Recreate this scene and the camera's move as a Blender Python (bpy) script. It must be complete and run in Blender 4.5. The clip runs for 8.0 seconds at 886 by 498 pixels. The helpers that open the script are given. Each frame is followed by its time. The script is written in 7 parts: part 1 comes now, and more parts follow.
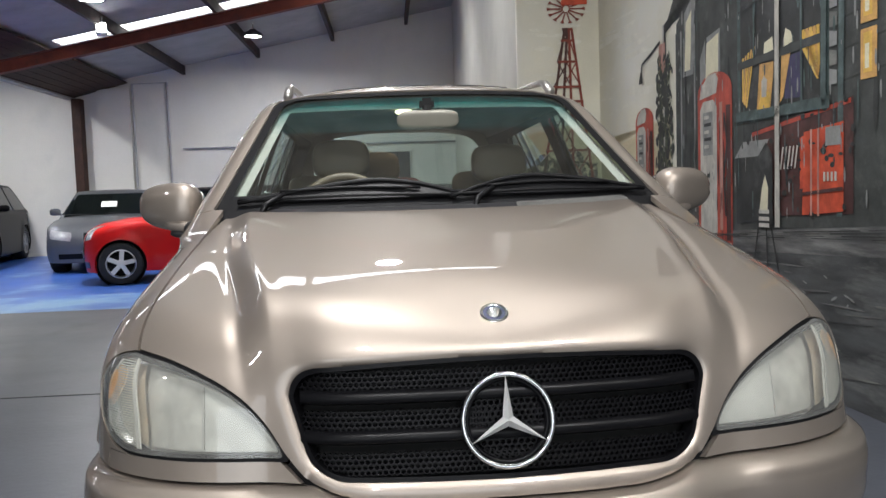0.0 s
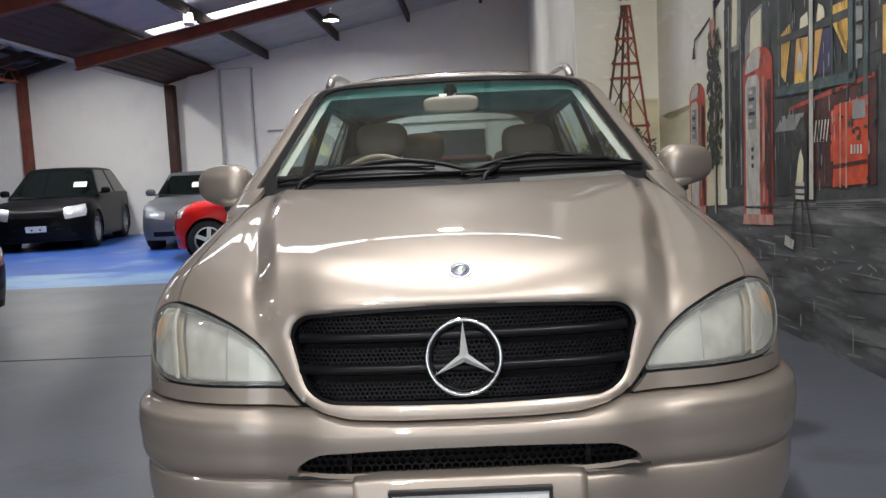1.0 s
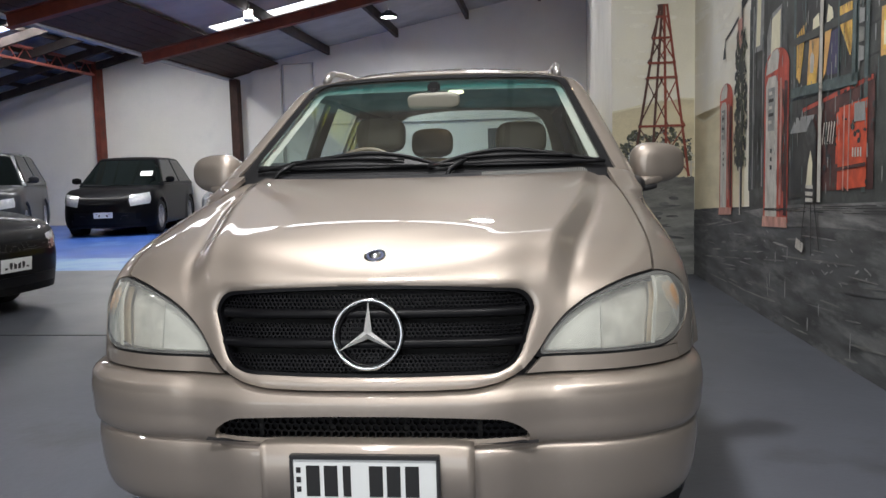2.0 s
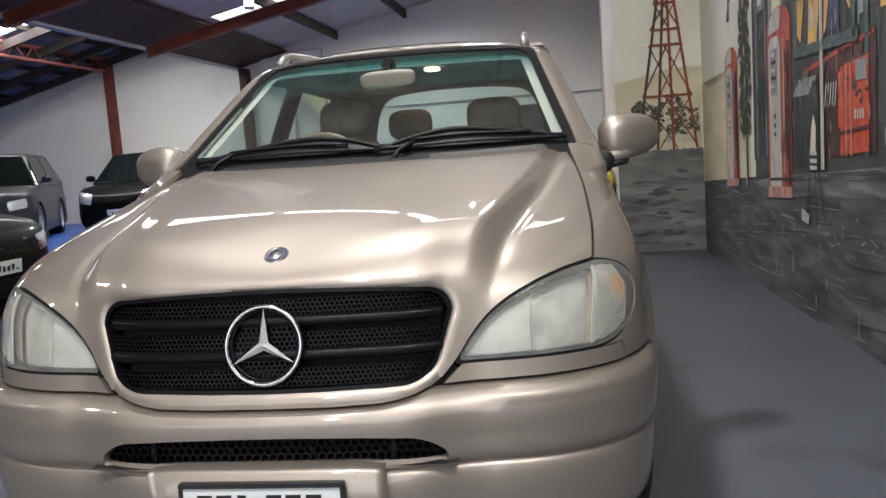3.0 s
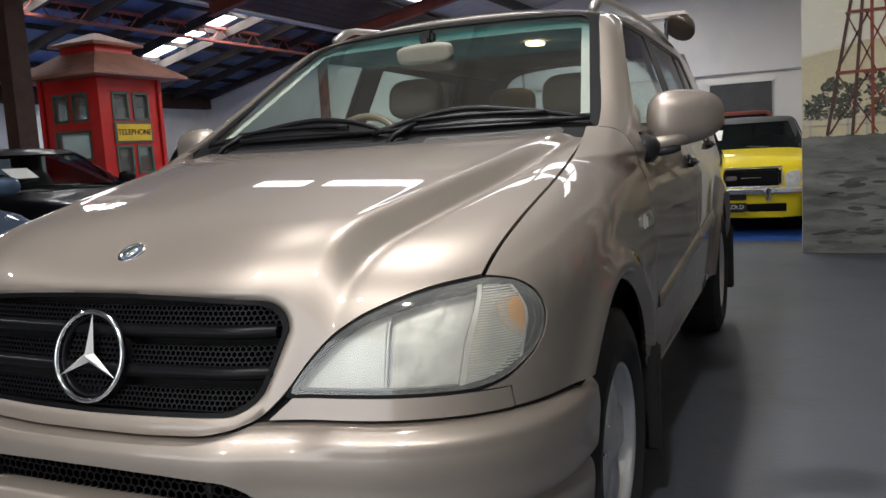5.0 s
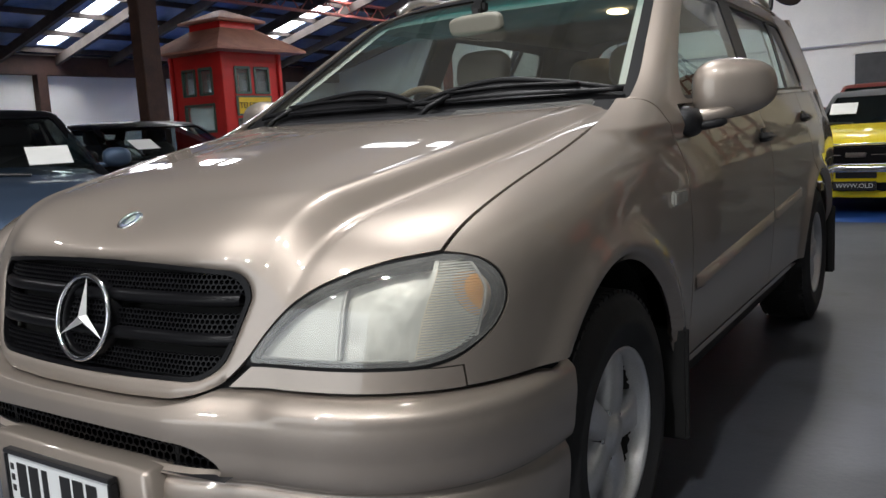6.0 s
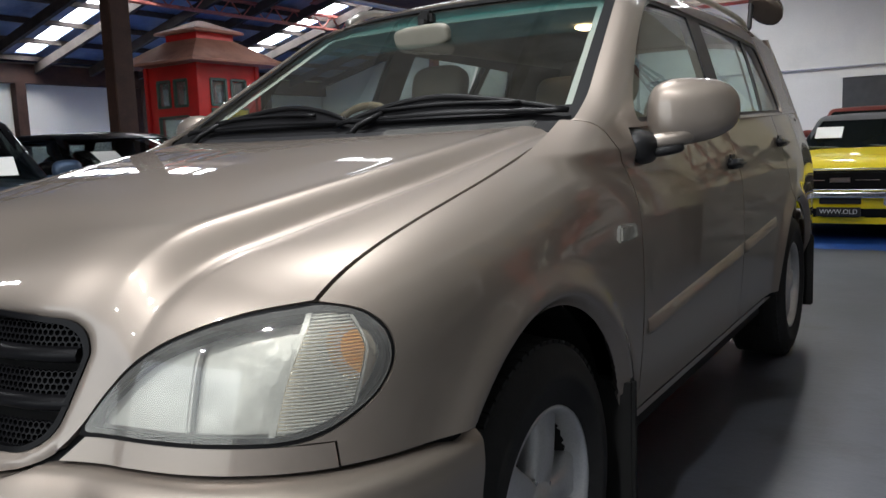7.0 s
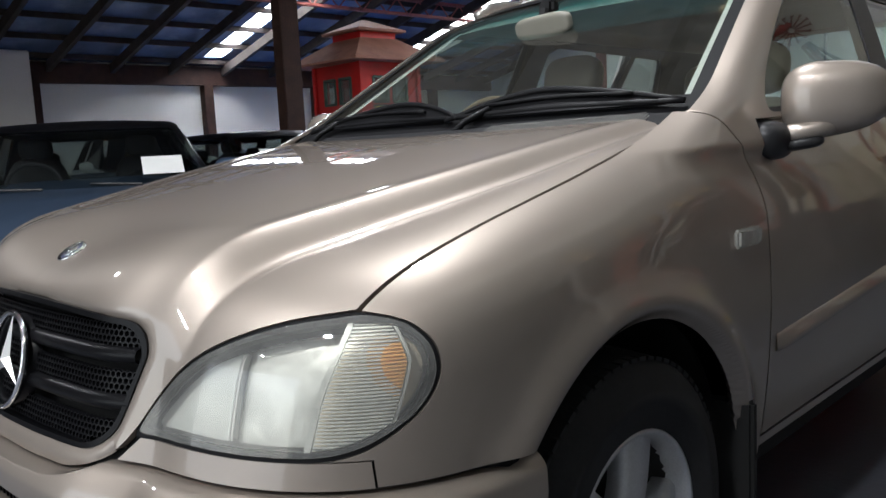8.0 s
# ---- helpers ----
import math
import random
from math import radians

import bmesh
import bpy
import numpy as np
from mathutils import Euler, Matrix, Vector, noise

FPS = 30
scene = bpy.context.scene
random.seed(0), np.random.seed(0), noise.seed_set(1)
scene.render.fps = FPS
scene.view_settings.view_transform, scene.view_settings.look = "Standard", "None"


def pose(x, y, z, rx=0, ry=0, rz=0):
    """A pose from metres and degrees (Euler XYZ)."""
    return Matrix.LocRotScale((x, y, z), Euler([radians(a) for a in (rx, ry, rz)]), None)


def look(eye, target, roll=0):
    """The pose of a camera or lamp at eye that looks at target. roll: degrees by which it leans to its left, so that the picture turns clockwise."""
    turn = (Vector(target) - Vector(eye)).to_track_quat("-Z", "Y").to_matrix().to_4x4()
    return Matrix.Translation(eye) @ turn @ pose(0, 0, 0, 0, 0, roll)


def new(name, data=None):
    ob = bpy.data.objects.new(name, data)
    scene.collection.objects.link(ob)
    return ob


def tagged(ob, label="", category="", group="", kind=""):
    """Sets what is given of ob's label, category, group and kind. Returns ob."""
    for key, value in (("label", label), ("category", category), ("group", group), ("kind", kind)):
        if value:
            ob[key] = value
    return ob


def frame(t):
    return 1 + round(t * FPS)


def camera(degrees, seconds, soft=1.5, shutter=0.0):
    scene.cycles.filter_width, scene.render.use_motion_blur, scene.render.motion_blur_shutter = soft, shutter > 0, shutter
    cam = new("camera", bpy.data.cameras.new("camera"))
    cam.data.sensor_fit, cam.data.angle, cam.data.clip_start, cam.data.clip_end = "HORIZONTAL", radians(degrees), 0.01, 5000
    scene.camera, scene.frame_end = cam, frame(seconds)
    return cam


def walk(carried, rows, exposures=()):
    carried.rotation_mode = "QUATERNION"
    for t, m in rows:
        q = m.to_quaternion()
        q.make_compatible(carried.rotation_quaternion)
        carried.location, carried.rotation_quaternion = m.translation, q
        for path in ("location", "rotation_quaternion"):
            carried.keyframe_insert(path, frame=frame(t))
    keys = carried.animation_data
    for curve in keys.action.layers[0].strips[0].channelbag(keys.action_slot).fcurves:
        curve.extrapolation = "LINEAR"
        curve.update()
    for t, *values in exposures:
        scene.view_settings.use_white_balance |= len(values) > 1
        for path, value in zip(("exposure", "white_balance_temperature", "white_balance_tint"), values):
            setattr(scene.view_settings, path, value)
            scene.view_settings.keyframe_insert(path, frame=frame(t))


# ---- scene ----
cam = camera(57.5, 8.0)
PATH = [
    (0, (-0.22, -1.568, 1.201), (-0.09, 0.422, 1.06), -1.9),
    (0.5, (-0.047, -1.698, 1.197), (-0.112, 0.297, 1.064), -2.5),
    (1, (0.045, -1.93, 1.194), (-0.042, 0.059, 1.005), -2.7),
    (1.5, (0.214, -2.044, 1.179), (0.091, -0.053, 1.038), -3.5),
    (1.7, (0.327, -2.075, 1.163), (0.141, -0.092, 0.978), -2.8),
    (2.8, (0.684, -1.808, 1.172), (0.364, 0.157, 0.977), -1.2),
    (3, (0.728, -1.745, 1.156), (0.396, 0.214, 0.924), -4.0),
    (3.5, (0.929, -1.613, 1.133), (0.426, 0.304, 0.868), -5.2),
    (4, (1.174, -1.481, 1.15), (0.495, 0.389, 0.947), -2.3),
    (4.5, (1.265, -1.306, 1.113), (0.509, 0.536, 0.92), -1.2),
    (5, (1.349, -1.149, 1.118), (0.495, 0.644, 0.877), -3.4),
    (5.2, (1.398, -1.105, 1.114), (0.417, 0.623, 0.89), -4.9),
    (6.3, (1.645, -0.869, 1.098), (0.491, 0.737, 0.8), -2.6),
    (6.5, (1.636, -0.786, 1.107), (0.511, 0.844, 0.831), -0.7),
    (7, (1.619, -0.648, 1.109), (0.504, 0.993, 0.858), -2.2),
    (7.5, (1.658, -0.524, 1.109), (0.429, 1.027, 0.82), -4.0),
    (8, (1.69, -0.453, 1.11), (0.256, 0.92, 0.861), -2.9),
]
walk(cam, [(t, look(eye, target, roll)) for t, eye, target, roll in PATH],
     [(0.0, 0.18, 6420, 9.5), (1.0, 0.14, 6500, 10), (3.5, 0.24, 6500, 10), (5.0, 0.13, 6500, 10), (6.5, 0.04, 6370, 9.5), (7.2, 0.06, 6270, 9), (8.0, 0.15, 6150, 9)])

# ---- world, sky and lamps ----
world = bpy.data.worlds.new("overcast_sky")
scene.world = world
world.use_nodes = True
wn = world.node_tree.nodes
sky = wn.new("ShaderNodeTexSky")
sky.sky_type = "NISHITA"
sky.sun_disc = False
sky.sun_elevation, sky.sun_rotation = radians(50), radians(140)
wn["Background"].inputs[1].default_value = 0.1
world.node_tree.links.new(sky.outputs[0], wn["Background"].inputs[0])
SKYLIGHT, SKYLIGHT_FAR, HIGHBAY, FRONT_FILL = 5.0, 18.0, 165.0, 150.0


def area_lamp(name, eye, target, sx, sy, power, colour=(1, 1, 1)):
    data = bpy.data.lights.new(name, "AREA")
    data.shape, data.size, data.size_y, data.energy, data.color = "RECTANGLE", sx, sy, power, colour
    ob = new(name, data)
    ob.matrix_world = look(eye, target)
    return ob


def disk_lamp(name, eye, size, power, colour=(1, 1, 1), spread=180):
    data = bpy.data.lights.new(name, "AREA")
    data.shape, data.size, data.energy, data.color, data.spread = "DISK", size, power, colour, radians(spread)
    ob = new(name, data)
    ob.matrix_world = look(eye, (eye[0], eye[1] + 0.001, eye[2] - 1))
    return ob


# ---- materials ----
def mat(name, base, rough=0.5, metal=0.0, vary=0.12, scale=8.0, fine=0.0, fine_scale=200.0, bump=0.0, bump_scale=60.0,
        coat=0.0, coat_rough=0.03, trans=0.0, ior=1.45, emit=0.0, emit_colour=None, rough_vary=0.0, alpha=1.0, spec=0.5,
        stain=None, stain_scale=1.5, stain_low=0.55, stain_high=0.7, bump_dist=0.01, stretch=None):
    m = bpy.data.materials.new(name)
    m.use_nodes = True
    nt = m.node_tree
    b = nt.nodes["Principled BSDF"]
    b.inputs["Base Color"].default_value = (*base, 1)
    b.inputs["Roughness"].default_value = rough
    b.inputs["Metallic"].default_value = metal
    b.inputs["Coat Weight"].default_value = coat
    b.inputs["Coat Roughness"].default_value = coat_rough
    b.inputs["Transmission Weight"].default_value = trans
    b.inputs["IOR"].default_value = ior
    b.inputs["Alpha"].default_value = alpha
    b.inputs["Specular IOR Level"].default_value = spec
    if emit:
        b.inputs["Emission Color"].default_value = (*(emit_colour or base), 1)
        b.inputs["Emission Strength"].default_value = emit
    co = nt.nodes.new("ShaderNodeTexCoord")
    if stretch:
        mp = nt.nodes.new("ShaderNodeMapping")
        mp.inputs["Scale"].default_value = stretch
        nt.links.new(co.outputs["Object"], mp.inputs["Vector"])
        co = mp
    if vary or stain or rough_vary:
        n1 = noise_node(nt, co, scale, 6)
        ramp = nt.nodes.new("ShaderNodeMapRange")
        ramp.inputs["From Min"].default_value, ramp.inputs["From Max"].default_value = 0.3, 0.7
        ramp.inputs["To Min"].default_value, ramp.inputs["To Max"].default_value = 1 - vary, 1 + vary
        nt.links.new(n1, ramp.inputs["Value"])
        mul = nt.nodes.new("ShaderNodeVectorMath")
        mul.operation = "SCALE"
        mul.inputs[0].default_value = base
        nt.links.new(ramp.outputs[0], mul.inputs["Scale"])
        out = mul.outputs[0]
        if fine:
            n2 = noise_node(nt, co, fine_scale, 2)
            r2 = nt.nodes.new("ShaderNodeMapRange")
            r2.inputs["From Min"].default_value, r2.inputs["From Max"].default_value = 0.3, 0.7
            r2.inputs["To Min"].default_value, r2.inputs["To Max"].default_value = 1 - fine, 1 + fine
            nt.links.new(n2, r2.inputs["Value"])
            m2 = nt.nodes.new("ShaderNodeVectorMath")
            m2.operation = "SCALE"
            nt.links.new(out, m2.inputs[0])
            nt.links.new(r2.outputs[0], m2.inputs["Scale"])
            out = m2.outputs[0]
        if stain:
            n3 = noise_node(nt, co, stain_scale, 8, 0.65)
            r3 = nt.nodes.new("ShaderNodeMapRange")
            r3.inputs["From Min"].default_value, r3.inputs["From Max"].default_value = stain_low, stain_high
            nt.links.new(n3, r3.inputs["Value"])
            mx = nt.nodes.new("ShaderNodeMix")
            mx.data_type = "RGBA"
            nt.links.new(r3.outputs[0], mx.inputs[0])
            nt.links.new(out, mx.inputs[6])
            mx.inputs[7].default_value = (*stain, 1)
            out = mx.outputs[2]
        nt.links.new(out, b.inputs["Base Color"])
        if rough_vary:
            n4 = noise_node(nt, co, scale * 0.7, 5)
            r4 = nt.nodes.new("ShaderNodeMapRange")
            r4.inputs["To Min"].default_value, r4.inputs["To Max"].default_value = max(0, rough - rough_vary), rough + rough_vary
            nt.links.new(n4, r4.inputs["Value"])
            nt.links.new(r4.outputs[0], b.inputs["Roughness"])
    if bump:
        n5 = noise_node(nt, co, bump_scale, 4)
        bm_ = nt.nodes.new("ShaderNodeBump")
        bm_.inputs["Strength"].default_value = bump
        bm_.inputs["Distance"].default_value = bump_dist
        nt.links.new(n5, bm_.inputs["Height"])
        nt.links.new(bm_.outputs[0], b.inputs["Normal"])
    return m


def pane(name, tint, haze=0.0, haze_colour=(0.8, 0.8, 0.75), ior=1.5, rough=0.0):
    """Thin clear glass: tinted, mirror-like at its surface, with a little haze."""
    m = bpy.data.materials.new(name)
    m.use_nodes = True
    nt = m.node_tree
    nt.nodes.remove(nt.nodes["Principled BSDF"])
    clear = nt.nodes.new("ShaderNodeBsdfTransparent")
    clear.inputs[0].default_value = (*tint, 1)
    body_ = clear.outputs[0]
    if haze:
        dif = nt.nodes.new("ShaderNodeBsdfDiffuse")
        dif.inputs[0].default_value = (*haze_colour, 1)
        mix = nt.nodes.new("ShaderNodeMixShader")
        co = nt.nodes.new("ShaderNodeTexCoord")
        mr = nt.nodes.new("ShaderNodeMapRange")
        mr.inputs["From Min"].default_value, mr.inputs["From Max"].default_value = 0.3, 0.7
        mr.inputs["To Min"].default_value, mr.inputs["To Max"].default_value = haze * 0.7, haze * 1.3
        nt.links.new(noise_node(nt, co, 14, 6), mr.inputs["Value"])
        nt.links.new(mr.outputs[0], mix.inputs[0])
        nt.links.new(body_, mix.inputs[1])
        nt.links.new(dif.outputs[0], mix.inputs[2])
        body_ = mix.outputs[0]
    gloss = nt.nodes.new("ShaderNodeBsdfGlossy")
    gloss.inputs["Roughness"].default_value = rough
    face = nt.nodes.new("ShaderNodeLayerWeight")
    face.inputs[0].default_value = 0.5
    power = nt.nodes.new("ShaderNodeMath")
    power.operation = "POWER"
    power.inputs[1].default_value = 5.0
    nt.links.new(face.outputs["Facing"], power.inputs[0])
    f0 = ((ior - 1) / (ior + 1)) ** 2 * 1.8
    fres = nt.nodes.new("ShaderNodeMapRange")
    fres.inputs["To Min"].default_value, fres.inputs["To Max"].default_value = f0, max(f0, min(1.0, 25 * f0))
    nt.links.new(power.outputs[0], fres.inputs["Value"])
    top = nt.nodes.new("ShaderNodeMixShader")
    nt.links.new(fres.outputs[0], top.inputs[0])
    nt.links.new(body_, top.inputs[1])
    nt.links.new(gloss.outputs[0], top.inputs[2])
    nt.links.new(top.outputs[0], nt.nodes["Material Output"].inputs[0])
    return m


def noise_node(nt, co, scale, detail, rough=0.55):
    n = nt.nodes.new("ShaderNodeTexNoise")
    n.inputs["Scale"].default_value = scale
    n.inputs["Detail"].default_value = detail
    n.inputs["Roughness"].default_value = rough
    nt.links.new(co.outputs["Object" if "Object" in co.outputs else 0], n.inputs["Vector"])
    return n.outputs["Fac"]


M = {}
M["white_wall"] = mat("painted_white_wall", (0.74, 0.728, 0.695), 0.75, vary=0.04, scale=1.2, fine=0.03, fine_scale=40, bump=0.25, bump_scale=30, stain=(0.62, 0.615, 0.6), stain_scale=0.6, stain_low=0.52, stain_high=0.75)
M["grey_floor"] = mat("grey_painted_concrete", (0.073, 0.079, 0.095), 0.42, vary=0.1, scale=1.3, fine=0.05, fine_scale=90, rough_vary=0.12, bump=0.12, bump_scale=25, stain=(0.05, 0.053, 0.06), stain_scale=1.3, stain_low=0.55, stain_high=0.68)
M["blue_floor"] = mat("blue_painted_concrete", (0.03, 0.095, 0.36), 0.35, vary=0.15, scale=0.9, fine=0.05, fine_scale=70, rough_vary=0.12, stain=(0.22, 0.4, 0.62), stain_scale=0.8, stain_low=0.55, stain_high=0.8)
M["pale_blue_floor"] = mat("worn_pale_blue_concrete", (0.2, 0.36, 0.55), 0.4, vary=0.15, scale=0.9, fine=0.05, fine_scale=70, rough_vary=0.1, stain=(0.06, 0.16, 0.45), stain_scale=0.9, stain_low=0.42, stain_high=0.6)
M["joint"] = mat("dark_floor_joint", (0.05, 0.05, 0.055), 0.8)
M["roof_sheet"] = mat("grey_roof_lining", (0.40, 0.40, 0.39), 0.7, vary=0.12, scale=2.0, stain=(0.3, 0.3, 0.29), stain_scale=0.9)
M["sarking"] = mat("blue_foil_sarking", (0.12, 0.17, 0.3), 0.45, vary=0.35, scale=1.5, stain=(0.3, 0.36, 0.48), stain_scale=1.2, stain_low=0.5, stain_high=0.75, bump=0.3, bump_scale=6)
M["red_steel"] = mat("red_oxide_steel", (0.16, 0.035, 0.022), 0.6, vary=0.25, scale=4, fine=0.1, fine_scale=60, stain=(0.06, 0.03, 0.025), stain_scale=3)
M["truss_red"] = mat("faded_red_truss_paint", (0.36, 0.1, 0.08), 0.6, vary=0.2, scale=5, stain=(0.15, 0.06, 0.05), stain_scale=4)
M["dark_timber"] = mat("dark_stained_timber", (0.045, 0.02, 0.014), 0.7, vary=0.3, scale=6, fine=0.2, fine_scale=50)
M["black_timber"] = mat("old_dark_purlin_timber", (0.045, 0.035, 0.032), 0.8, vary=0.3, scale=5)
M["grey_steel"] = mat("galvanised_conduit", (0.4, 0.4, 0.42), 0.5, 0.3)
M["lamp_case"] = mat("dark_grey_lamp_casting", (0.12, 0.12, 0.125), 0.5, 0.3, vary=0.1)
M["skylight"] = mat("backlit_fibreglass_sheet", (0.9, 0.93, 0.95), 0.5, emit=SKYLIGHT, emit_colour=(0.98, 0.985, 1.0))
# same sheeting over the left bay, set to glow more to lift its walls
M["skylight_far"] = mat("brightened_fibreglass_sheet", (0.9, 0.93, 0.95), 0.5, emit=SKYLIGHT_FAR, emit_colour=(1.0, 1.0, 1.0))
M["lamp_glow"] = mat("lit_lamp_lens", (0.9, 0.9, 0.9), 0.4, emit=30.0, emit_colour=(0.97, 0.98, 1.0))
M["spot_glow"] = mat("lit_floodlight_lens", (0.9, 0.9, 0.9), 0.4, emit=14.0, emit_colour=(0.97, 0.98, 1.0))


# ---- mesh helpers ----
def part(name, bm, material, parent=None, label="", smooth=False):
    me = bpy.data.meshes.new(name)
    bm.normal_update()
    if smooth:
        for f in bm.faces:
            f.smooth = True
    bm.to_mesh(me)
    bm.free()
    me.materials.append(material)
    ob = new(name, me)
    if parent:
        ob.parent = parent
    if label:
        ob["label"] = label
    return ob


def empty(name, label, category, group="", at=(0, 0, 0), kind=""):
    ob = tagged(new(name), label, category, group, kind)
    ob.location = at
    return ob


def node(name, parent, at=(0, 0, 0)):
    """An empty part that holds sub-parts."""
    ob = new(name)
    ob.parent = parent
    ob.location = at
    return ob


def add_box(bm, x0, x1, y0, y1, z0, z1, bevel=0.0, m=None):
    g = bmesh.ops.create_cube(bm, size=1.0)
    vs = g["verts"]
    for v in vs:
        v.co = Vector(((x0 + x1) / 2 + v.co.x * (x1 - x0), (y0 + y1) / 2 + v.co.y * (y1 - y0), (z0 + z1) / 2 + v.co.z * (z1 - z0)))
    if bevel:
        es = list({e for v in vs for e in v.link_edges})
        g2 = bmesh.ops.bevel(bm, geom=es, offset=bevel, segments=2, affect="EDGES")
        vs = list({v for f in g2["faces"] for v in f.verts} | {v for v in vs if v.is_valid})
    if m is not None:
        bmesh.ops.transform(bm, matrix=m, verts=vs)
    return vs


def box(name, x0, x1, y0, y1, z0, z1, material, parent=None, bevel=0.0, label="", m=None):
    bm = bmesh.new()
    add_box(bm, x0, x1, y0, y1, z0, z1, bevel, m)
    return part(name, bm, material, parent, label)


def add_beam(bm, a, b, w, h, up=(0, 0, 1)):
    a, b = Vector(a), Vector(b)
    d = (b - a).normalized()
    s = d.cross(Vector(up)).normalized()
    u = s.cross(d)
    c = []
    for p in (a, b):
        for i, j in ((-1, -1), (1, -1), (1, 1), (-1, 1)):
            c.append(bm.verts.new(p + s * w / 2 * i + u * h / 2 * j))
    for f in ((3, 2, 1, 0), (4, 5, 6, 7), (0, 1, 5, 4), (1, 2, 6, 5), (2, 3, 7, 6), (3, 0, 4, 7)):
        bm.faces.new([c[i] for i in f])


def add_tube(bm, pts, r, n=8, caps=True, radii=None):
    pts = [Vector(p) for p in pts]
    rings = []
    side = None
    for i, p in enumerate(pts):
        d = (pts[min(i + 1, len(pts) - 1)] - pts[max(i - 1, 0)]).normalized()
        if side is None:
            side = d.cross(Vector((0, 0, 1)))
            if side.length < 1e-3:
                side = d.cross(Vector((1, 0, 0)))
        side = (side - d * side.dot(d)).normalized()
        up = d.cross(side)
        rr = radii[i] if radii else r
        rings.append([bm.verts.new(p + (side * math.cos(2 * math.pi * k / n) + up * math.sin(2 * math.pi * k / n)) * rr) for k in range(n)])
    for a, b in zip(rings, rings[1:]):
        for k in range(n):
            bm.faces.new((a[k], a[(k + 1) % n], b[(k + 1) % n], b[k]))
    if caps:
        bm.faces.new(rings[0][::-1])
        bm.faces.new(rings[-1])


def add_lathe(bm, profile, n=48, m=None, close=False):
    """Profile of (radius, height) turned round the local z axis."""
    rings = []
    for r, h in profile:
        ring = []
        for k in range(n):
            a = 2 * math.pi * k / n
            v = Vector((r * math.cos(a), r * math.sin(a), h))
            ring.append(bm.verts.new(m @ v if m else v))
        rings.append(ring)
    for a, b in zip(rings, rings[1:]):
        for k in range(n):
            bm.faces.new((a[k], a[(k + 1) % n], b[(k + 1) % n], b[k]))
    if close:
        bm.faces.new(rings[0][::-1])
        bm.faces.new(rings[-1])


def add_poly(bm, pts, depth=None):
    """A flat polygon; with depth (a vector) a prism."""
    vs = [bm.verts.new(p) for p in pts]
    f = bm.faces.new(vs)
    if depth is not None:
        ws = [bm.verts.new(Vector(p) + Vector(depth)) for p in pts]
        bm.faces.new(ws[::-1])
        for i in range(len(vs)):
            j = (i + 1) % len(vs)
            bm.faces.new((vs[j], vs[i], ws[i], ws[j]))
        bmesh.ops.recalc_face_normals(bm, faces=bm.faces[:])
    return f

# ---- the hall: floor, walls, roof ----
def roof_right(x):
    return 4.1 + 0.2 * (x + 6.15)


def roof_left(x):
    return 3.2 + 0.25 * (x + 15.3)


def structure(ob, label, category):
    return tagged(ob, label, category, kind="structure")


bm = bmesh.new()
add_box(bm, -15.6, 2.7, -9.0, 7.75, -0.2, 0.0)
structure(part("floor", bm, M["grey_floor"]), "grey painted concrete showroom floor with scuffs and oil stains", "floor")
bm = bmesh.new()
add_box(bm, -15.6, 1.6, 9.3, 18.2, -0.2, 0.0)
add_box(bm, -0.9, 1.6, 7.75, 9.3, -0.2, 0.0)
structure(part("floor_blue", bm, M["blue_floor"]), "bright blue painted concrete floor at the back of the hall", "floor")
bm = bmesh.new()
add_box(bm, -15.6, -0.9, 7.75, 9.3, -0.2, 0.0)
structure(part("floor_pale_blue", bm, M["pale_blue_floor"]), "worn pale blue band of painted floor", "floor")
bm = bmesh.new()
add_box(bm, -15.3, -0.5, 3.585, 3.6, 0.0, 0.003)
structure(part("floor_joint", bm, M["joint"]), "thin dark saw-cut joint across the grey floor", "floor joint")


def mural_x(y):
    return 2.17 - 0.0289 * (y - 2.0)


# mural wall and the short wall that faces the car
def slab(name, pts, z0, z1, material, label, category="wall"):
    bm = bmesh.new()
    add_poly(bm, [(x, y, z0) for x, y in pts], (0, 0, z1 - z0))
    return structure(part(name, bm, material), label, category)


M["mural_sky"] = mat("mural_cream_sky", (0.80, 0.765, 0.63), 0.6, vary=0.1, scale=1.2, fine=0.03, fine_scale=60, stain=(0.82, 0.80, 0.72), stain_scale=0.9, stain_low=0.42, stain_high=0.62)
slab("wall_mural", [(mural_x(-9), -9), (mural_x(-9) + 0.2, -9), (mural_x(7) + 0.2, 7.05), (mural_x(6.85), 7.05), (mural_x(6.85), 6.85)], 0, 5.9, M["mural_sky"], "long wall with a painted country fuel-station mural")
slab("wall_return", [(1.17, 6.85), (mural_x(6.85), 6.85), (mural_x(6.85), 7.05), (1.19, 7.05)], 0, 5.9, M["mural_sky"], "short wall painted with a windmill landscape")
M["cream_wall"] = mat("aged_off_white_render", (0.52, 0.505, 0.46), 0.7, vary=0.1, scale=1.2, fine=0.05, fine_scale=60)
slab("wall_side", [(1.19, 7.05), (1.4, 7.05), (1.7, 18.0), (1.45, 18.0)], 0, 5.9, M["cream_wall"], "off-white painted side wall running to the back")
slab("wall_back", [(-15.5, 18.0), (1.7, 18.0), (1.7, 18.2), (-15.5, 18.2)], 0, 5.9, M["white_wall"], "white painted rendered back wall")
slab("wall_left", [(-15.5, -9.0), (-15.3, -9.0), (-15.3, 18.0), (-15.5, 18.0)], 0, 3.4, M["white_wall"], "white painted side wall below the eaves")
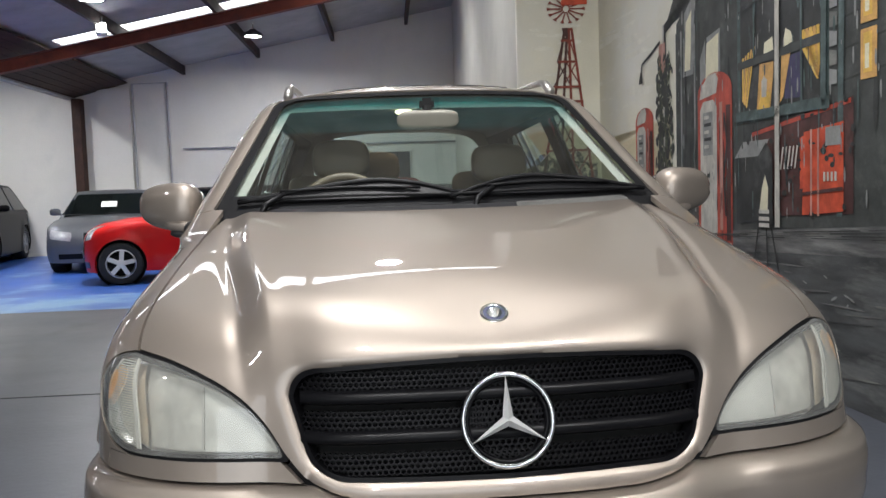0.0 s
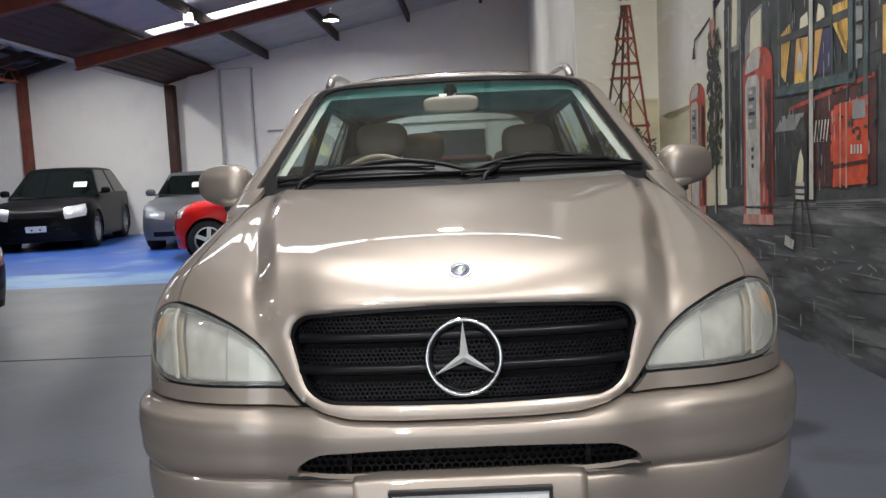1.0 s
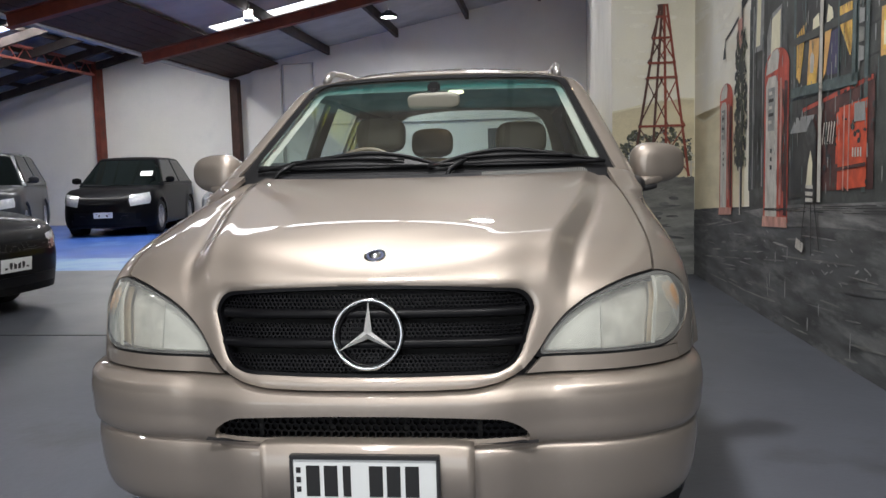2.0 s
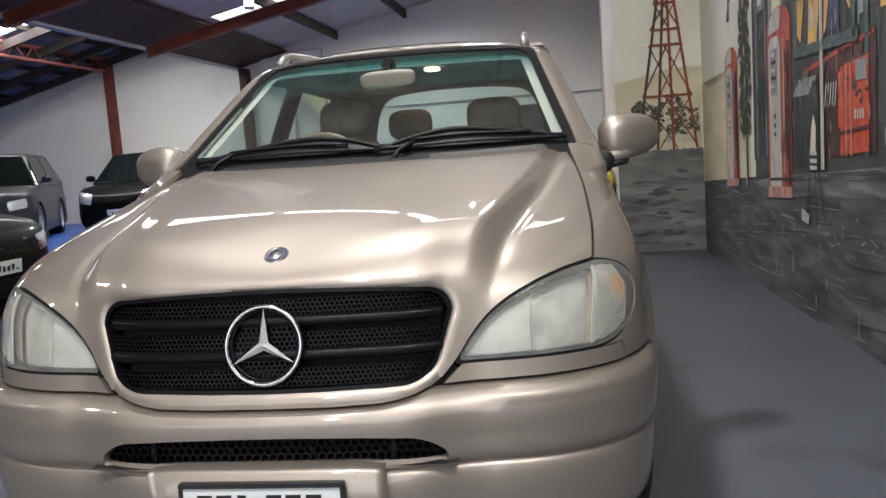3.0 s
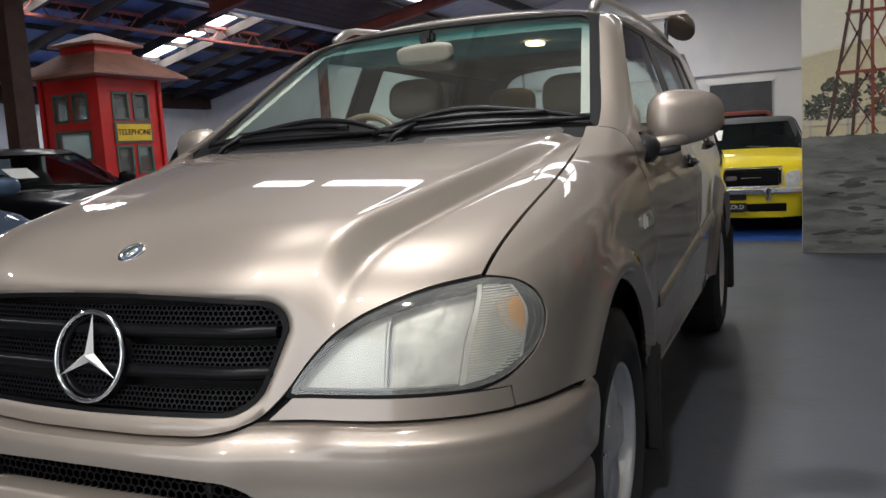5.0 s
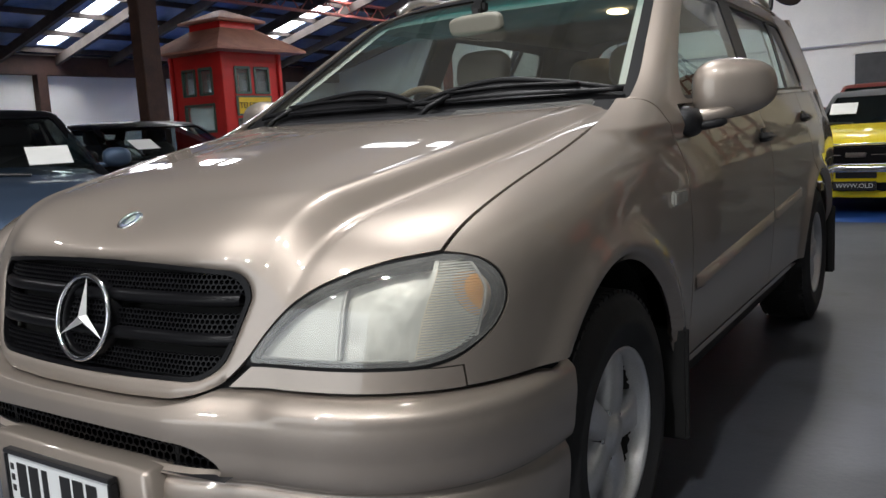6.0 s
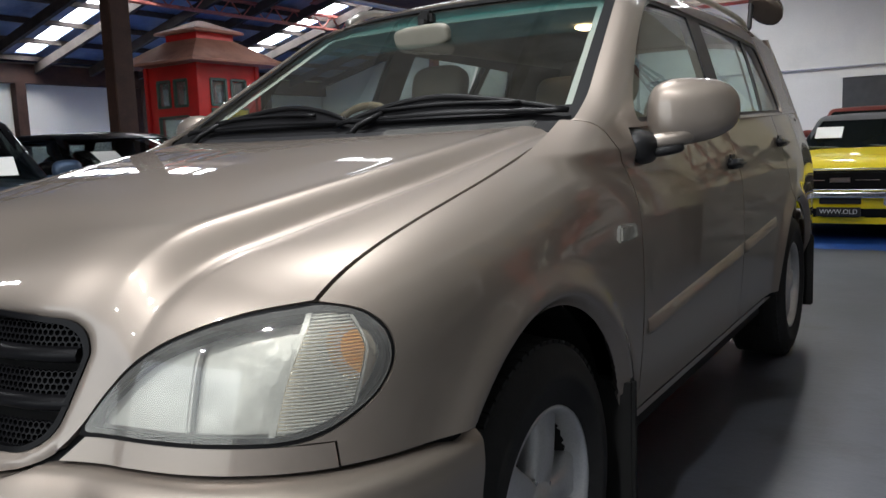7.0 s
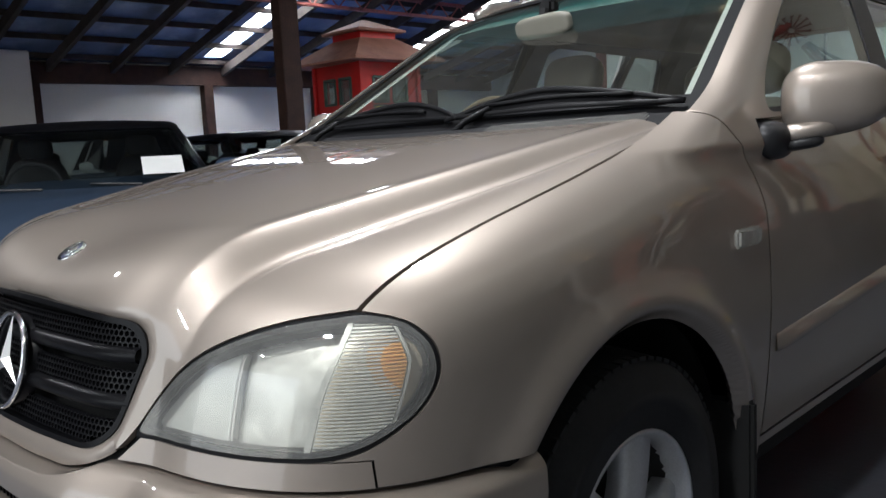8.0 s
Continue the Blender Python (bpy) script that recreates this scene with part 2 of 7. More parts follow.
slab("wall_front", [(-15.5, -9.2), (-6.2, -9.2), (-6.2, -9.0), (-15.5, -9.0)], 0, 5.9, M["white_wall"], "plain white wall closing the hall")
# unseen opening behind the camera, added with its lamp to brighten the car's front
slab("wall_front_pier", [(2.2, -9.2), (2.7, -9.2), (2.7, -9.0), (2.2, -9.0)], 0, 5.9, M["white_wall"], "plain white wall beside an unseen opening added for light")
slab("wall_front_lintel", [(-6.2, -9.2), (2.2, -9.2), (2.2, -9.0), (-6.2, -9.0)], 4.0, 5.9, M["white_wall"], "white wall over the unseen opening added for light")
slab("ground", [(-60, -90), (60, -90), (60, -9.2), (-60, -9.2)], -0.25, -0.02, M["grey_floor"], "grey concrete ground outside the added, unseen opening", "ground")
area_lamp("unseen_opening_fill", (-2.0, -9.1, 2.0), (-2.0, 0, 2.0), 8.3, 3.95, FRONT_FILL, (1.0, 0.99, 0.97))

# roof sheets, split round the skylight strips
STRIPS = ((8.4, 8.85), (13.45, 13.95))
STRIPS_RIGHT = ((7.62, 7.98), (13.45, 13.95))


def roof_pieces(name, x0, x1, zf, material, label, spans, strips):
    y = -9.2
    for s0, s1 in list(strips) + [(18.2, 18.2)]:
        bm = bmesh.new()
        add_poly(bm, [(x0, y, zf(x0)), (x1, y, zf(x1)), (x1, s0, zf(x1)), (x0, s0, zf(x0))], (0, 0, 0.05))
        structure(part(name, bm, material), label, "ceiling")
        if s1 > s0:
            for a, b in ((x0, spans[0]), (spans[1], x1)):
                if b - a > 0.02:
                    bm = bmesh.new()
                    add_poly(bm, [(a, s0, zf(a)), (b, s0, zf(b)), (b, s1, zf(b)), (a, s1, zf(a))], (0, 0, 0.05))
                    structure(part(name, bm, material), label, "ceiling")
        y = s1


roof_pieces("ceiling_right", -7.4, 2.9, roof_right, M["roof_sheet"], "sloping grey roof lining over the showroom", (-6.1, 1.3), STRIPS_RIGHT)
roof_pieces("ceiling_left", -15.6, -7.4, roof_left, M["sarking"], "sloping roof lined with blue foil sarking", (-14.8, -8.2), STRIPS)


def skylight(x0, x1, zf, y0, y1, sheet=None):
    bm = bmesh.new()
    add_poly(bm, [(x0, y0, zf(x0) + 0.03), (x1, y0, zf(x1) + 0.03), (x1, y1, zf(x1) + 0.03), (x0, y1, zf(x0) + 0.03)], (0, 0, 0.02))
    structure(part("skylight", bm, sheet or M["skylight"]), "translucent skylight sheet glowing with daylight", "skylight")


PURLINS = [-4.9, -3.15, -1.4, 0.35, 2.1]
for s0, s1 in STRIPS_RIGHT:
    skylight(-6.1, 1.3, roof_right, s0 + 0.003, s1 - 0.003)
for s0, s1 in STRIPS:
    skylight(-14.8, -8.2, roof_left, s0 + 0.003, s1 - 0.003, M["skylight_far"])

for x in PURLINS:
    bm = bmesh.new()
    add_beam(bm, (x, -9.0, roof_right(x) - 0.105), (x, 18.0, roof_right(x) - 0.105), 0.075, 0.2)
    structure(part("purlin", bm, M["black_timber"]), "dark timber purlin under the roof", "purlin")
for y in (13.1, 9.1, 4.9, 0.7, -3.5):
    bm = bmesh.new()
    a, b = (-7.3, y, roof_right(-7.3) - 0.36), (2.6, y, roof_right(2.6) - 0.36)
    add_beam(bm, a, b, 0.012, 0.2)
    for dz in (-0.1, 0.1):
        add_beam(bm, (a[0], y, a[2] + dz), (b[0], y, b[2] + dz), 0.15, 0.014)
    structure(part("rafter", bm, M["red_steel"]), "red-oxide steel rafter under the roof", "rafter")
# timber soffit and valley beam
bm = bmesh.new()
for i in range(6):
    x0 = -7.4 + i * 0.2
    z0 = 3.68 + 0.05 * i
    add_poly(bm, [(x0, -9, z0), (x0 + 0.19, -9, z0 + 0.047), (x0 + 0.19, 18, z0 + 0.047), (x0, 18, z0)], (0, 0, 0.03))
structure(part("valley_soffit", bm, M["dark_timber"]), "dark brown boarded soffit under the valley gutter", "soffit")
bm = bmesh.new()
add_box(bm, -7.56, -7.4, -9, 18, 3.66, 4.2)
add_box(bm, -7.56, -7.4, -9, 18, 4.2, 5.3)
structure(part("valley_beam", bm, M["dark_timber"]), "dark brown timber valley beam", "beam")
bm = bmesh.new()
add_box(bm, -7.6, -7.44, -9, 18, 3.62, 3.657)
structure(part("beam_trim", bm, M["grey_steel"]), "pale metal edge trim under the valley beam", "trim")
for y in (17.85, 5.57):
    bm = bmesh.new()
    add_box(bm, -7.42, -7.22, y - 0.14, y + 0.14, 0.0, 3.62, 0.01)
    structure(part("column", bm, M["dark_timber"]), "dark brown square column under the valley beam", "column")

# left bay: purlins, rafters, truss, eaves
for i in range(9):
    x = -14.9 + i * 0.9
    bm = bmesh.new()
    add_beam(bm, (x, -9, roof_left(x) - 0.06), (x, 18, roof_left(x) - 0.06), 0.06, 0.1)
    structure(part("batten", bm, M["black_timber"]), "dark timber batten under the sarking", "batten")
for i in range(20):
    y = -6.0 + i * 1.25
    bm = bmesh.new()
    add_beam(bm, (-15.3, y, roof_left(-15.3) - 0.2), (-7.6, y, roof_left(-7.6) - 0.2), 0.09, 0.18)
    structure(part("timber_rafter", bm, M["black_timber"]), "old dark timber rafter", "rafter")
truss = empty("truss", "faded red steel lattice girder under the roof", "truss", kind="structure")
bm = bmesh.new()
for z in (3.87, 4.17):
    for dx in (-0.035, 0.035):
        add_beam(bm, (-11.05 + dx, -6, z), (-11.05 + dx, 17.8, z), 0.05, 0.05)
part("chord", bm, M["truss_red"], truss)
bm = bmesh.new()
y, k = -6.0, 0
while y < 17.6:
    add_beam(bm, (-11.05, y, 3.87 if k % 2 else 4.17), (-11.05, y + 0.3, 4.17 if k % 2 else 3.87), 0.02, 0.02, (1, 0, 0))
    y += 0.3
    k += 1
part("lattice", bm, M["truss_red"], truss)
bm = bmesh.new()
add_box(bm, -11.08, -10.94, 17.7, 18.0, 0, 4.2, 0.008)
structure(part("column", bm, M["red_steel"]), "red-brown steel column against the back wall", "column")
bm = bmesh.new()
add_box(bm, -15.3, -15.1, -9, 18, 2.75, 3.15)
structure(part("eave_beam", bm, M["dark_timber"]), "dark timber eaves beam along the wall", "beam")
for y in (15.6, 11.6, 8.62, 4.95):
    bm = bmesh.new()
    add_box(bm, -15.3, -15.08, y - 0.11, y + 0.11, 0, 2.75, 0.01)
    structure(part("column", bm, M["dark_timber"]), "dark timber post under the eaves", "column")

# high-bay lamps, several of them added out of view, and a floodlight
def high_bay(x, y, share=1.0, zf=roof_right):
    z = zf(x) - 0.27
    lamp = empty("high_bay_lamp", "round lit LED high-bay lamp under the roof, several added unseen", "lamp", "high-bay lamps", (x, y, z))
    bm = bmesh.new()
    add_lathe(bm, [(0.02, 0.15), (0.07, 0.145), (0.09, 0.10), (0.10, 0.05), (0.19, 0.04), (0.205, 0.02), (0.2, 0.0), (0.165, 0.0), (0.163, 0.012)], 32)
    part("housing", bm, M["lamp_case"], lamp, smooth=True)
    bm = bmesh.new()
    for k in range(16):
        a = 2 * math.pi * k / 16
        add_beam(bm, (0.09 * math.cos(a), 0.09 * math.sin(a), 0.085), (0.17 * math.cos(a), 0.17 * math.sin(a), 0.05), 0.006, 0.05)
    part("cooling_fins", bm, M["lamp_case"], lamp)
    bm = bmesh.new()
    add_lathe(bm, [(0.0005, 0.004), (0.1, 0.004), (0.162, 0.008)], 32)
    part("lens", bm, M["lamp_glow"], lamp, "glowing white lens")
    bm = bmesh.new()
    add_tube(bm, [(0, 0, 0.15), (0, 0, 0.27)], 0.012)
    part("stem", bm, M["grey_steel"], lamp)
    disk_lamp("high_bay_light", (x, y, z - 0.02), 0.36, HIGHBAY * share, (1.0, 0.99, 0.985), 170)


for x, y, share in ((-4.45, 10.8, 0.85), (-2.85, 15.4, 0.5), (-0.4, 12.5, 0.3), (-0.3, 8.3, 0.25), (-0.4, 1.6, 0.8),
                    # this row is unseen, added to light the car's front, right wing and floor
                    (-0.6, -2.6, 0.6), (1.4, -3.2, 1.1), (-1.2, -6.8, 0.95), (-5.4, -1.2, 0.2)):
    high_bay(x, y, share)
# hidden above the valley beam, added to brighten the left back wall
high_bay(-8.8, 14.5, 0.9, roof_left)


def flood(x, y):
    z = roof_right(x) - 0.3
    lamp = empty("floodlight", "lit rectangular floodlight clamped to the rafter", "lamp", at=(x, y, z))
    bm = bmesh.new()
    add_box(bm, -0.09, 0.09, -0.05, 0.05, -0.12, 0.12, 0.015, pose(0, 0, 0, -35, 0, 20))
    part("body", bm, M["grey_steel"], lamp)
    bm = bmesh.new()
    add_box(bm, -0.075, 0.075, -0.058, -0.051, -0.105, 0.105, 0, pose(0, 0, 0, -35, 0, 20))
    part("lens", bm, M["spot_glow"], lamp, "glowing lens")
    bm = bmesh.new()
    add_tube(bm, [(0, 0.03, 0.1), (0, 0.06, 0.22)], 0.012)
    part("bracket", bm, M["grey_steel"], lamp)


flood(-4.85, 12.35)

# bright white pier on the far wall
bm = bmesh.new()
add_box(bm, -15.1, -14.7, 3.0, 4.8, 0, 3.3, 0.02)
structure(part("wall_pier", bm, M["white_wall"]), "white painted pier against the far wall", "wall")
# conduit on the back wall and a long light tube in the far bay
bm = bmesh.new()
add_tube(bm, [(-6.1, 17.96, 0.1), (-6.1, 17.96, 3.95), (-5.3, 17.96, 3.97), (-5.3, 17.96, 0.1)], 0.03)
structure(part("conduit", bm, M["grey_steel"]), "grey conduit loop on the back wall", "conduit")
bm = bmesh.new()
add_box(bm, -6.9, -6.15, 17.9, 18.0, 0.0, 3.85, 0.01)
structure(part("wall_panel", bm, M["white_wall"]), "white boxed-in panel on the back wall", "wall")
M["dark_vent"] = mat("dark_grey_louvre", (0.06, 0.062, 0.065), 0.6, vary=0.15, scale=5)
bm = bmesh.new()
add_box(bm, -0.95, 0.33, 17.93, 18.0, 1.35, 2.20, 0.01)
structure(part("wall_vent", bm, M["dark_vent"]), "dark grey roller panel in the back wall", "panel")
bm = bmesh.new()
add_box(bm, -1.0, 0.38, 17.9, 18.0, 2.20, 2.26, 0.006)
structure(part("vent_trim", bm, M["white_wall"]), "white frame over the dark panel", "trim")
bm = bmesh.new()
add_tube(bm, [(-5.0, 17.95, 2.42), (1.45, 17.95, 2.42)], 0.02)
structure(part("wall_pipe", bm, M["grey_steel"]), "thin grey pipe along the back wall", "pipe")

# trim colour darkened to hold the shade on the inner pillars
M["shaded_trim"] = mat("shaded_brown_trim_cloth", (0.09, 0.075, 0.06), 0.85, vary=0.08)
M["grey_trim"] = mat("grey_plastic_grating", (0.17, 0.168, 0.16), 0.5)
M["wiper_black"] = mat("satin_black_wiper_metal", (0.006, 0.006, 0.007), 0.45, spec=0.25)
M["rail"] = mat("satin_anodised_rail", (0.45, 0.43, 0.41), 0.3, 0.8)
M["lens_clear"] = pane("clear_lamp_lens", (0.86, 0.86, 0.82), 0.4, (0.85, 0.85, 0.8), 1.5, 0.05)
M["car_glass_black"] = mat("black_roof_glass", (0.01, 0.01, 0.011), 0.05, vary=0.0)

# ---- the beige four-wheel drive ----
M["paint"] = mat("champagne_metallic_paint", (0.364, 0.313, 0.270), 0.49, 0.74, vary=0.02, scale=2, fine=0.05, fine_scale=1500, coat=1.0, coat_rough=0.02)
M["paint"].node_tree.nodes["Principled BSDF"].inputs["Coat IOR"].default_value = 1.55
M["gap"] = mat("black_seam_rubber", (0.008, 0.008, 0.009), 0.6, vary=0.0, spec=0.15)
M["black_plastic"] = mat("black_moulded_plastic", (0.02, 0.02, 0.022), 0.42, vary=0.1, scale=30, bump=0.15, bump_scale=500, bump_dist=0.001)
M["dull_black"] = mat("dull_black_underbody", (0.012, 0.012, 0.012), 0.85)
M["chrome"] = mat("chrome", (0.75, 0.76, 0.78), 0.12, 1.0, vary=0.03)
M["star_chrome"] = mat("satin_bright_chrome", (0.86, 0.86, 0.85), 0.38, 0.55, vary=0.04)
M["glass"] = pane("clear_green_tinted_glass", (0.70, 0.83, 0.80))
# slight diffuse haze stands for the veil of ceiling reflections on the screen
M["screen_glass"] = pane("veiled_green_tinted_windscreen", (0.84, 0.91, 0.87), 0.02, (0.8, 0.78, 0.7))
M["dark_glass"] = pane("dark_tinted_glass", (0.3, 0.36, 0.34))
M["tint_band"] = pane("blue_green_sun_band", (0.12, 0.36, 0.38), 0.04, (0.02, 0.28, 0.32), 1.02)
fade_nt = M["tint_band"].node_tree
fade_co = fade_nt.nodes.new("ShaderNodeTexCoord")
fade_xyz = fade_nt.nodes.new("ShaderNodeSeparateXYZ")
fade_nt.links.new(fade_co.outputs["Object"], fade_xyz.inputs[0])
fade = fade_nt.nodes.new("ShaderNodeValToRGB")
fade_up = fade_nt.nodes.new("ShaderNodeMapRange")
fade_up.inputs["From Min"].default_value, fade_up.inputs["From Max"].default_value = 1.47, 1.58
fade_nt.links.new(fade_xyz.outputs[2], fade_up.inputs["Value"])
fade_nt.links.new(fade_up.outputs[0], fade.inputs[0])
fade.color_ramp.elements[0].color = (0.97, 1.0, 1.0, 1)
fade.color_ramp.elements[1].color = (0.012, 0.24, 0.27, 1)
fade_nt.links.new(fade.outputs[0], next(n for n in fade_nt.nodes if n.type == "BSDF_TRANSPARENT").inputs[0])
M["cream"] = mat("cream_pillar_trim", (0.38, 0.39, 0.35), 0.6, vary=0.05)
M["leather"] = mat("tan_grey_leather", (0.16, 0.138, 0.10), 0.5, vary=0.12, scale=14, bump=0.2, bump_scale=250, bump_dist=0.002)
M["headlining"] = mat("beige_headlining_cloth", (0.30, 0.275, 0.23), 0.9, vary=0.06)
M["dash"] = mat("dark_dashboard_vinyl", (0.012, 0.012, 0.013), 0.75, vary=0.1, scale=20, bump=0.15, bump_scale=400, bump_dist=0.001)
M["tyre"] = mat("tyre_rubber", (0.016, 0.016, 0.017), 0.75, vary=0.15, scale=20, fine=0.1, fine_scale=120)
# alloy coloured nearly black for the shade in the gaps between the spokes
M["barrel"] = mat("gap_shade_alloy", (0.03, 0.029, 0.028), 0.7, 0.2, vary=0.2, scale=20)
M["alloy"] = mat("silver_alloy", (0.68, 0.68, 0.69), 0.36, 0.7, vary=0.06, scale=15, fine=0.06, fine_scale=200)


def sstep(t):
    t = np.clip(t, 0, 1)
    return t * t * (3 - 2 * t)


def smax(a, b, k):
    h = np.maximum(k - np.abs(a - b), 0) / k
    return np.maximum(a, b) + h * h * k * 0.25


def curve(pts):
    """A smooth function through a few (t, value) pairs."""
    t = np.array([p[0] for p in pts], float)
    v = np.array([p[1] for p in pts], float)
    d = np.gradient(v, t)

    def f(q):
        q = np.clip(q, t[0], t[-1])
        i = np.clip(np.searchsorted(t, q) - 1, 0, len(t) - 2)
        h = t[i + 1] - t[i]
        s = (q - t[i]) / h
        return ((2 * s**3 - 3 * s**2 + 1) * v[i] + (s**3 - 2 * s**2 + s) * h * d[i] + (-2 * s**3 + 3 * s**2) * v[i + 1] + (s**3 - s**2) * h * d[i + 1])
    return f


# heights of the bonnet's centre line and widths of the flanks
bonnet_z = curve([(-0.1, 0.88), (0.05, 0.945), (0.12, 0.968), (0.2, 0.987), (0.28, 1.003), (0.5, 1.045), (0.8, 1.098), (1.02, 1.133), (1.25, 1.163), (1.6, 1.2)])
flank_w = curve([(0.2, 0.852), (0.4, 0.884), (0.6, 0.903), (0.78, 0.906), (0.95, 0.896), (1.06, 0.875), (1.18, 0.838), (1.3, 0.79)])
crease_x = curve([(0.0, 0.425), (0.06, 0.455), (0.1, 0.476), (0.16, 0.492), (0.3, 0.518), (0.5, 0.560), (0.65, 0.592), (1.06, 0.650), (1.4, 0.68)])
nose_y = curve([(0.0, 0.0), (0.2, 0.008), (0.36, 0.028), (0.43, 0.054), (0.48, 0.068), (0.55, 0.075), (0.65, 0.088), (0.77, 0.117), (0.9, 0.16)])
ARCH = ((0.80, 0.36, 0.415), (3.67, 0.36, 0.415))


def bonnet_top(x, y):
    ax = np.abs(x)
    z = bonnet_z(y) - np.interp(y, [0.0, 0.25, 1.27], [0.035, 0.032, 0.008]) * (ax / 0.76) ** 2.2
    z = z - 0.034 * np.exp(-(((y - 0.13) / 0.13) ** 2)) * (1 - sstep(ax / 0.42))
    step = np.interp(y, [0.0, 0.3, 0.8, 1.25], [0.048, 0.042, 0.032, 0.016])
    s = (ax - crease_x(y) + 0.020) / 0.066
    return z - step * sstep(s) + 0.05 * step * np.exp(-((s + 0.05) / 0.35) ** 2) - 0.14 * step * np.exp(-((s - 1.0) / 0.3) ** 2)


def flank(y, z):
    w = flank_w(z) + 0.014 * sstep((y - 0.9) / 0.6) * sstep((1.12 - z) / 0.2)
    for cy, cz, r in ARCH:
        d = np.hypot(y - cy, z - cz)
        w = w + (0.022 * np.exp(-((d - r - 0.032) / 0.045) ** 2) - 0.016 * sstep((r + 0.027 - d) / 0.03)) * (z > 0.2) + 0.008 * np.exp(-((d - r - 0.05) / 0.12) ** 2)
    return w - 0.03 * sstep((y - 3.9) / 0.7)


def body(x, y, z):
    """Below zero inside the bonnet, wings and nose."""
    w = flank(y, z)
    yf = 0.25 * (z - 0.70) + nose_y(np.abs(x))
    yc = 0.80
    d = np.maximum(yc - y, 0) / (yc - yf)
    g = ((np.abs(x) / w) ** 6.0 + d**6.0) ** (1 / 6.0)
    wall = (g - 1) * 0.75
    k = np.interp(y, [0.0, 0.25, 1.3], [0.11, 0.16, 0.14])
    return smax(wall, z - bonnet_top(x, y), k)


roof_z = curve([(1.6, 1.605), (1.95, 1.662), (2.4, 1.702), (3.1, 1.728), (3.8, 1.732), (4.5, 1.70)])


def belt(y):
    return 1.138 + 0.028 * (y - 1.3)


def screen_z(x, y):
    return 1.150 + 0.60 * (y - 0.13 * x * x - 1.187)


def cabin(x, y, z):
    ax = np.abs(x)
    side = ax - (0.852 - 0.25 * (z - 1.15) - 0.16 * np.maximum(z - 1.15, 0) ** 1.6) + 0.03 * sstep((y - 3.5) / 1.0) + 0.030 * sstep((1.46 - y) / 0.2) * sstep((1.23 - z) / 0.14)
    top = smax(z - roof_z(y) + 0.05 * (ax / 0.6) ** 2.5, (z - screen_z(x, y)) * 0.86, 0.05)
    return smax(side, top, 0.055)


def joined(x, y, z):
    """Bonnet, wings and cabin as one solid, with a fillet at the foot of the windscreen pillars."""
    k = 0.006 + 0.10 * sstep((np.abs(x) - 0.64) / 0.12)
    return -smax(-body(x, y, z), -cabin(x, y, z) - 1.5 * np.maximum(1.08 - z, 0), k)


def shoot(o, d, field, far=4.0, rounds=44):
    """The points where rays from inside leave a solid."""
    lo = np.zeros(d.shape[:-1])
    hi = np.full(d.shape[:-1], far)
    for _ in range(rounds):
        mid = (lo + hi) / 2
        p = o + d * mid[..., None]
        out = field(p[..., 0], p[..., 1], p[..., 2]) > 0
        hi = np.where(out, mid, hi)
        lo = np.where(out, lo, mid)
    return o + d * ((lo + hi) / 2)[..., None]


def clipped(P, keeps):
    """Faces of a grid of points, cut cleanly where any of the functions falls below zero."""
    nu, nv = P.shape[:2]
    vals = np.stack([np.broadcast_to(k(P[..., 0], P[..., 1], P[..., 2]), (nu, nv)) for k in keeps], -1)
    ins = (vals >= 0)
    quad_in = ins[:-1, :-1] & ins[1:, :-1] & ins[1:, 1:] & ins[:-1, 1:]
    quad_any = ins[:-1, :-1] | ins[1:, :-1] | ins[1:, 1:] | ins[:-1, 1:]
    full, some = quad_in.all(-1), quad_any.all(-1)
    verts, faces, index, keyed = [], [], {}, {}

    def vid(i, j):
        if (i, j) not in index:
            index[(i, j)] = len(verts)
            verts.append(P[i, j])
        return index[(i, j)]

    def kid(p):
        key = tuple(np.round(p, 5))
        if key not in keyed:
            keyed[key] = len(verts)
            verts.append(p)
        return keyed[key]

    for i, j in zip(*np.nonzero(some)):
        ring = ((i, j), (i + 1, j), (i + 1, j + 1), (i, j + 1))
        if full[i, j]:
            faces.append([vid(*r) for r in ring])
            continue
        poly = [(P[r], vals[r], r) for r in ring]
        for k in range(vals.shape[-1]):
            outp = []
            for a, b in zip(poly, poly[1:] + poly[:1]):
                fa, fb = a[1][k], b[1][k]
                if fa >= 0:
                    outp.append(a)
                if (fa >= 0) != (fb >= 0):
                    s = fa / (fa - fb)
                    outp.append((a[0] + (b[0] - a[0]) * s, a[1] + (b[1] - a[1]) * s, None))
            poly = outp
            if len(poly) < 3:
                break
        if len(poly) >= 3:
            ids = [vid(*q[2]) if q[2] else kid(q[0]) for q in poly]
            ids = [q for n, q in enumerate(ids) if q != ids[n - 1]]
            if len(set(ids)) >= 3 and len(set(ids)) == len(ids):
                faces.append(ids)
    return np.array(verts) if verts else np.zeros((0, 3)), faces


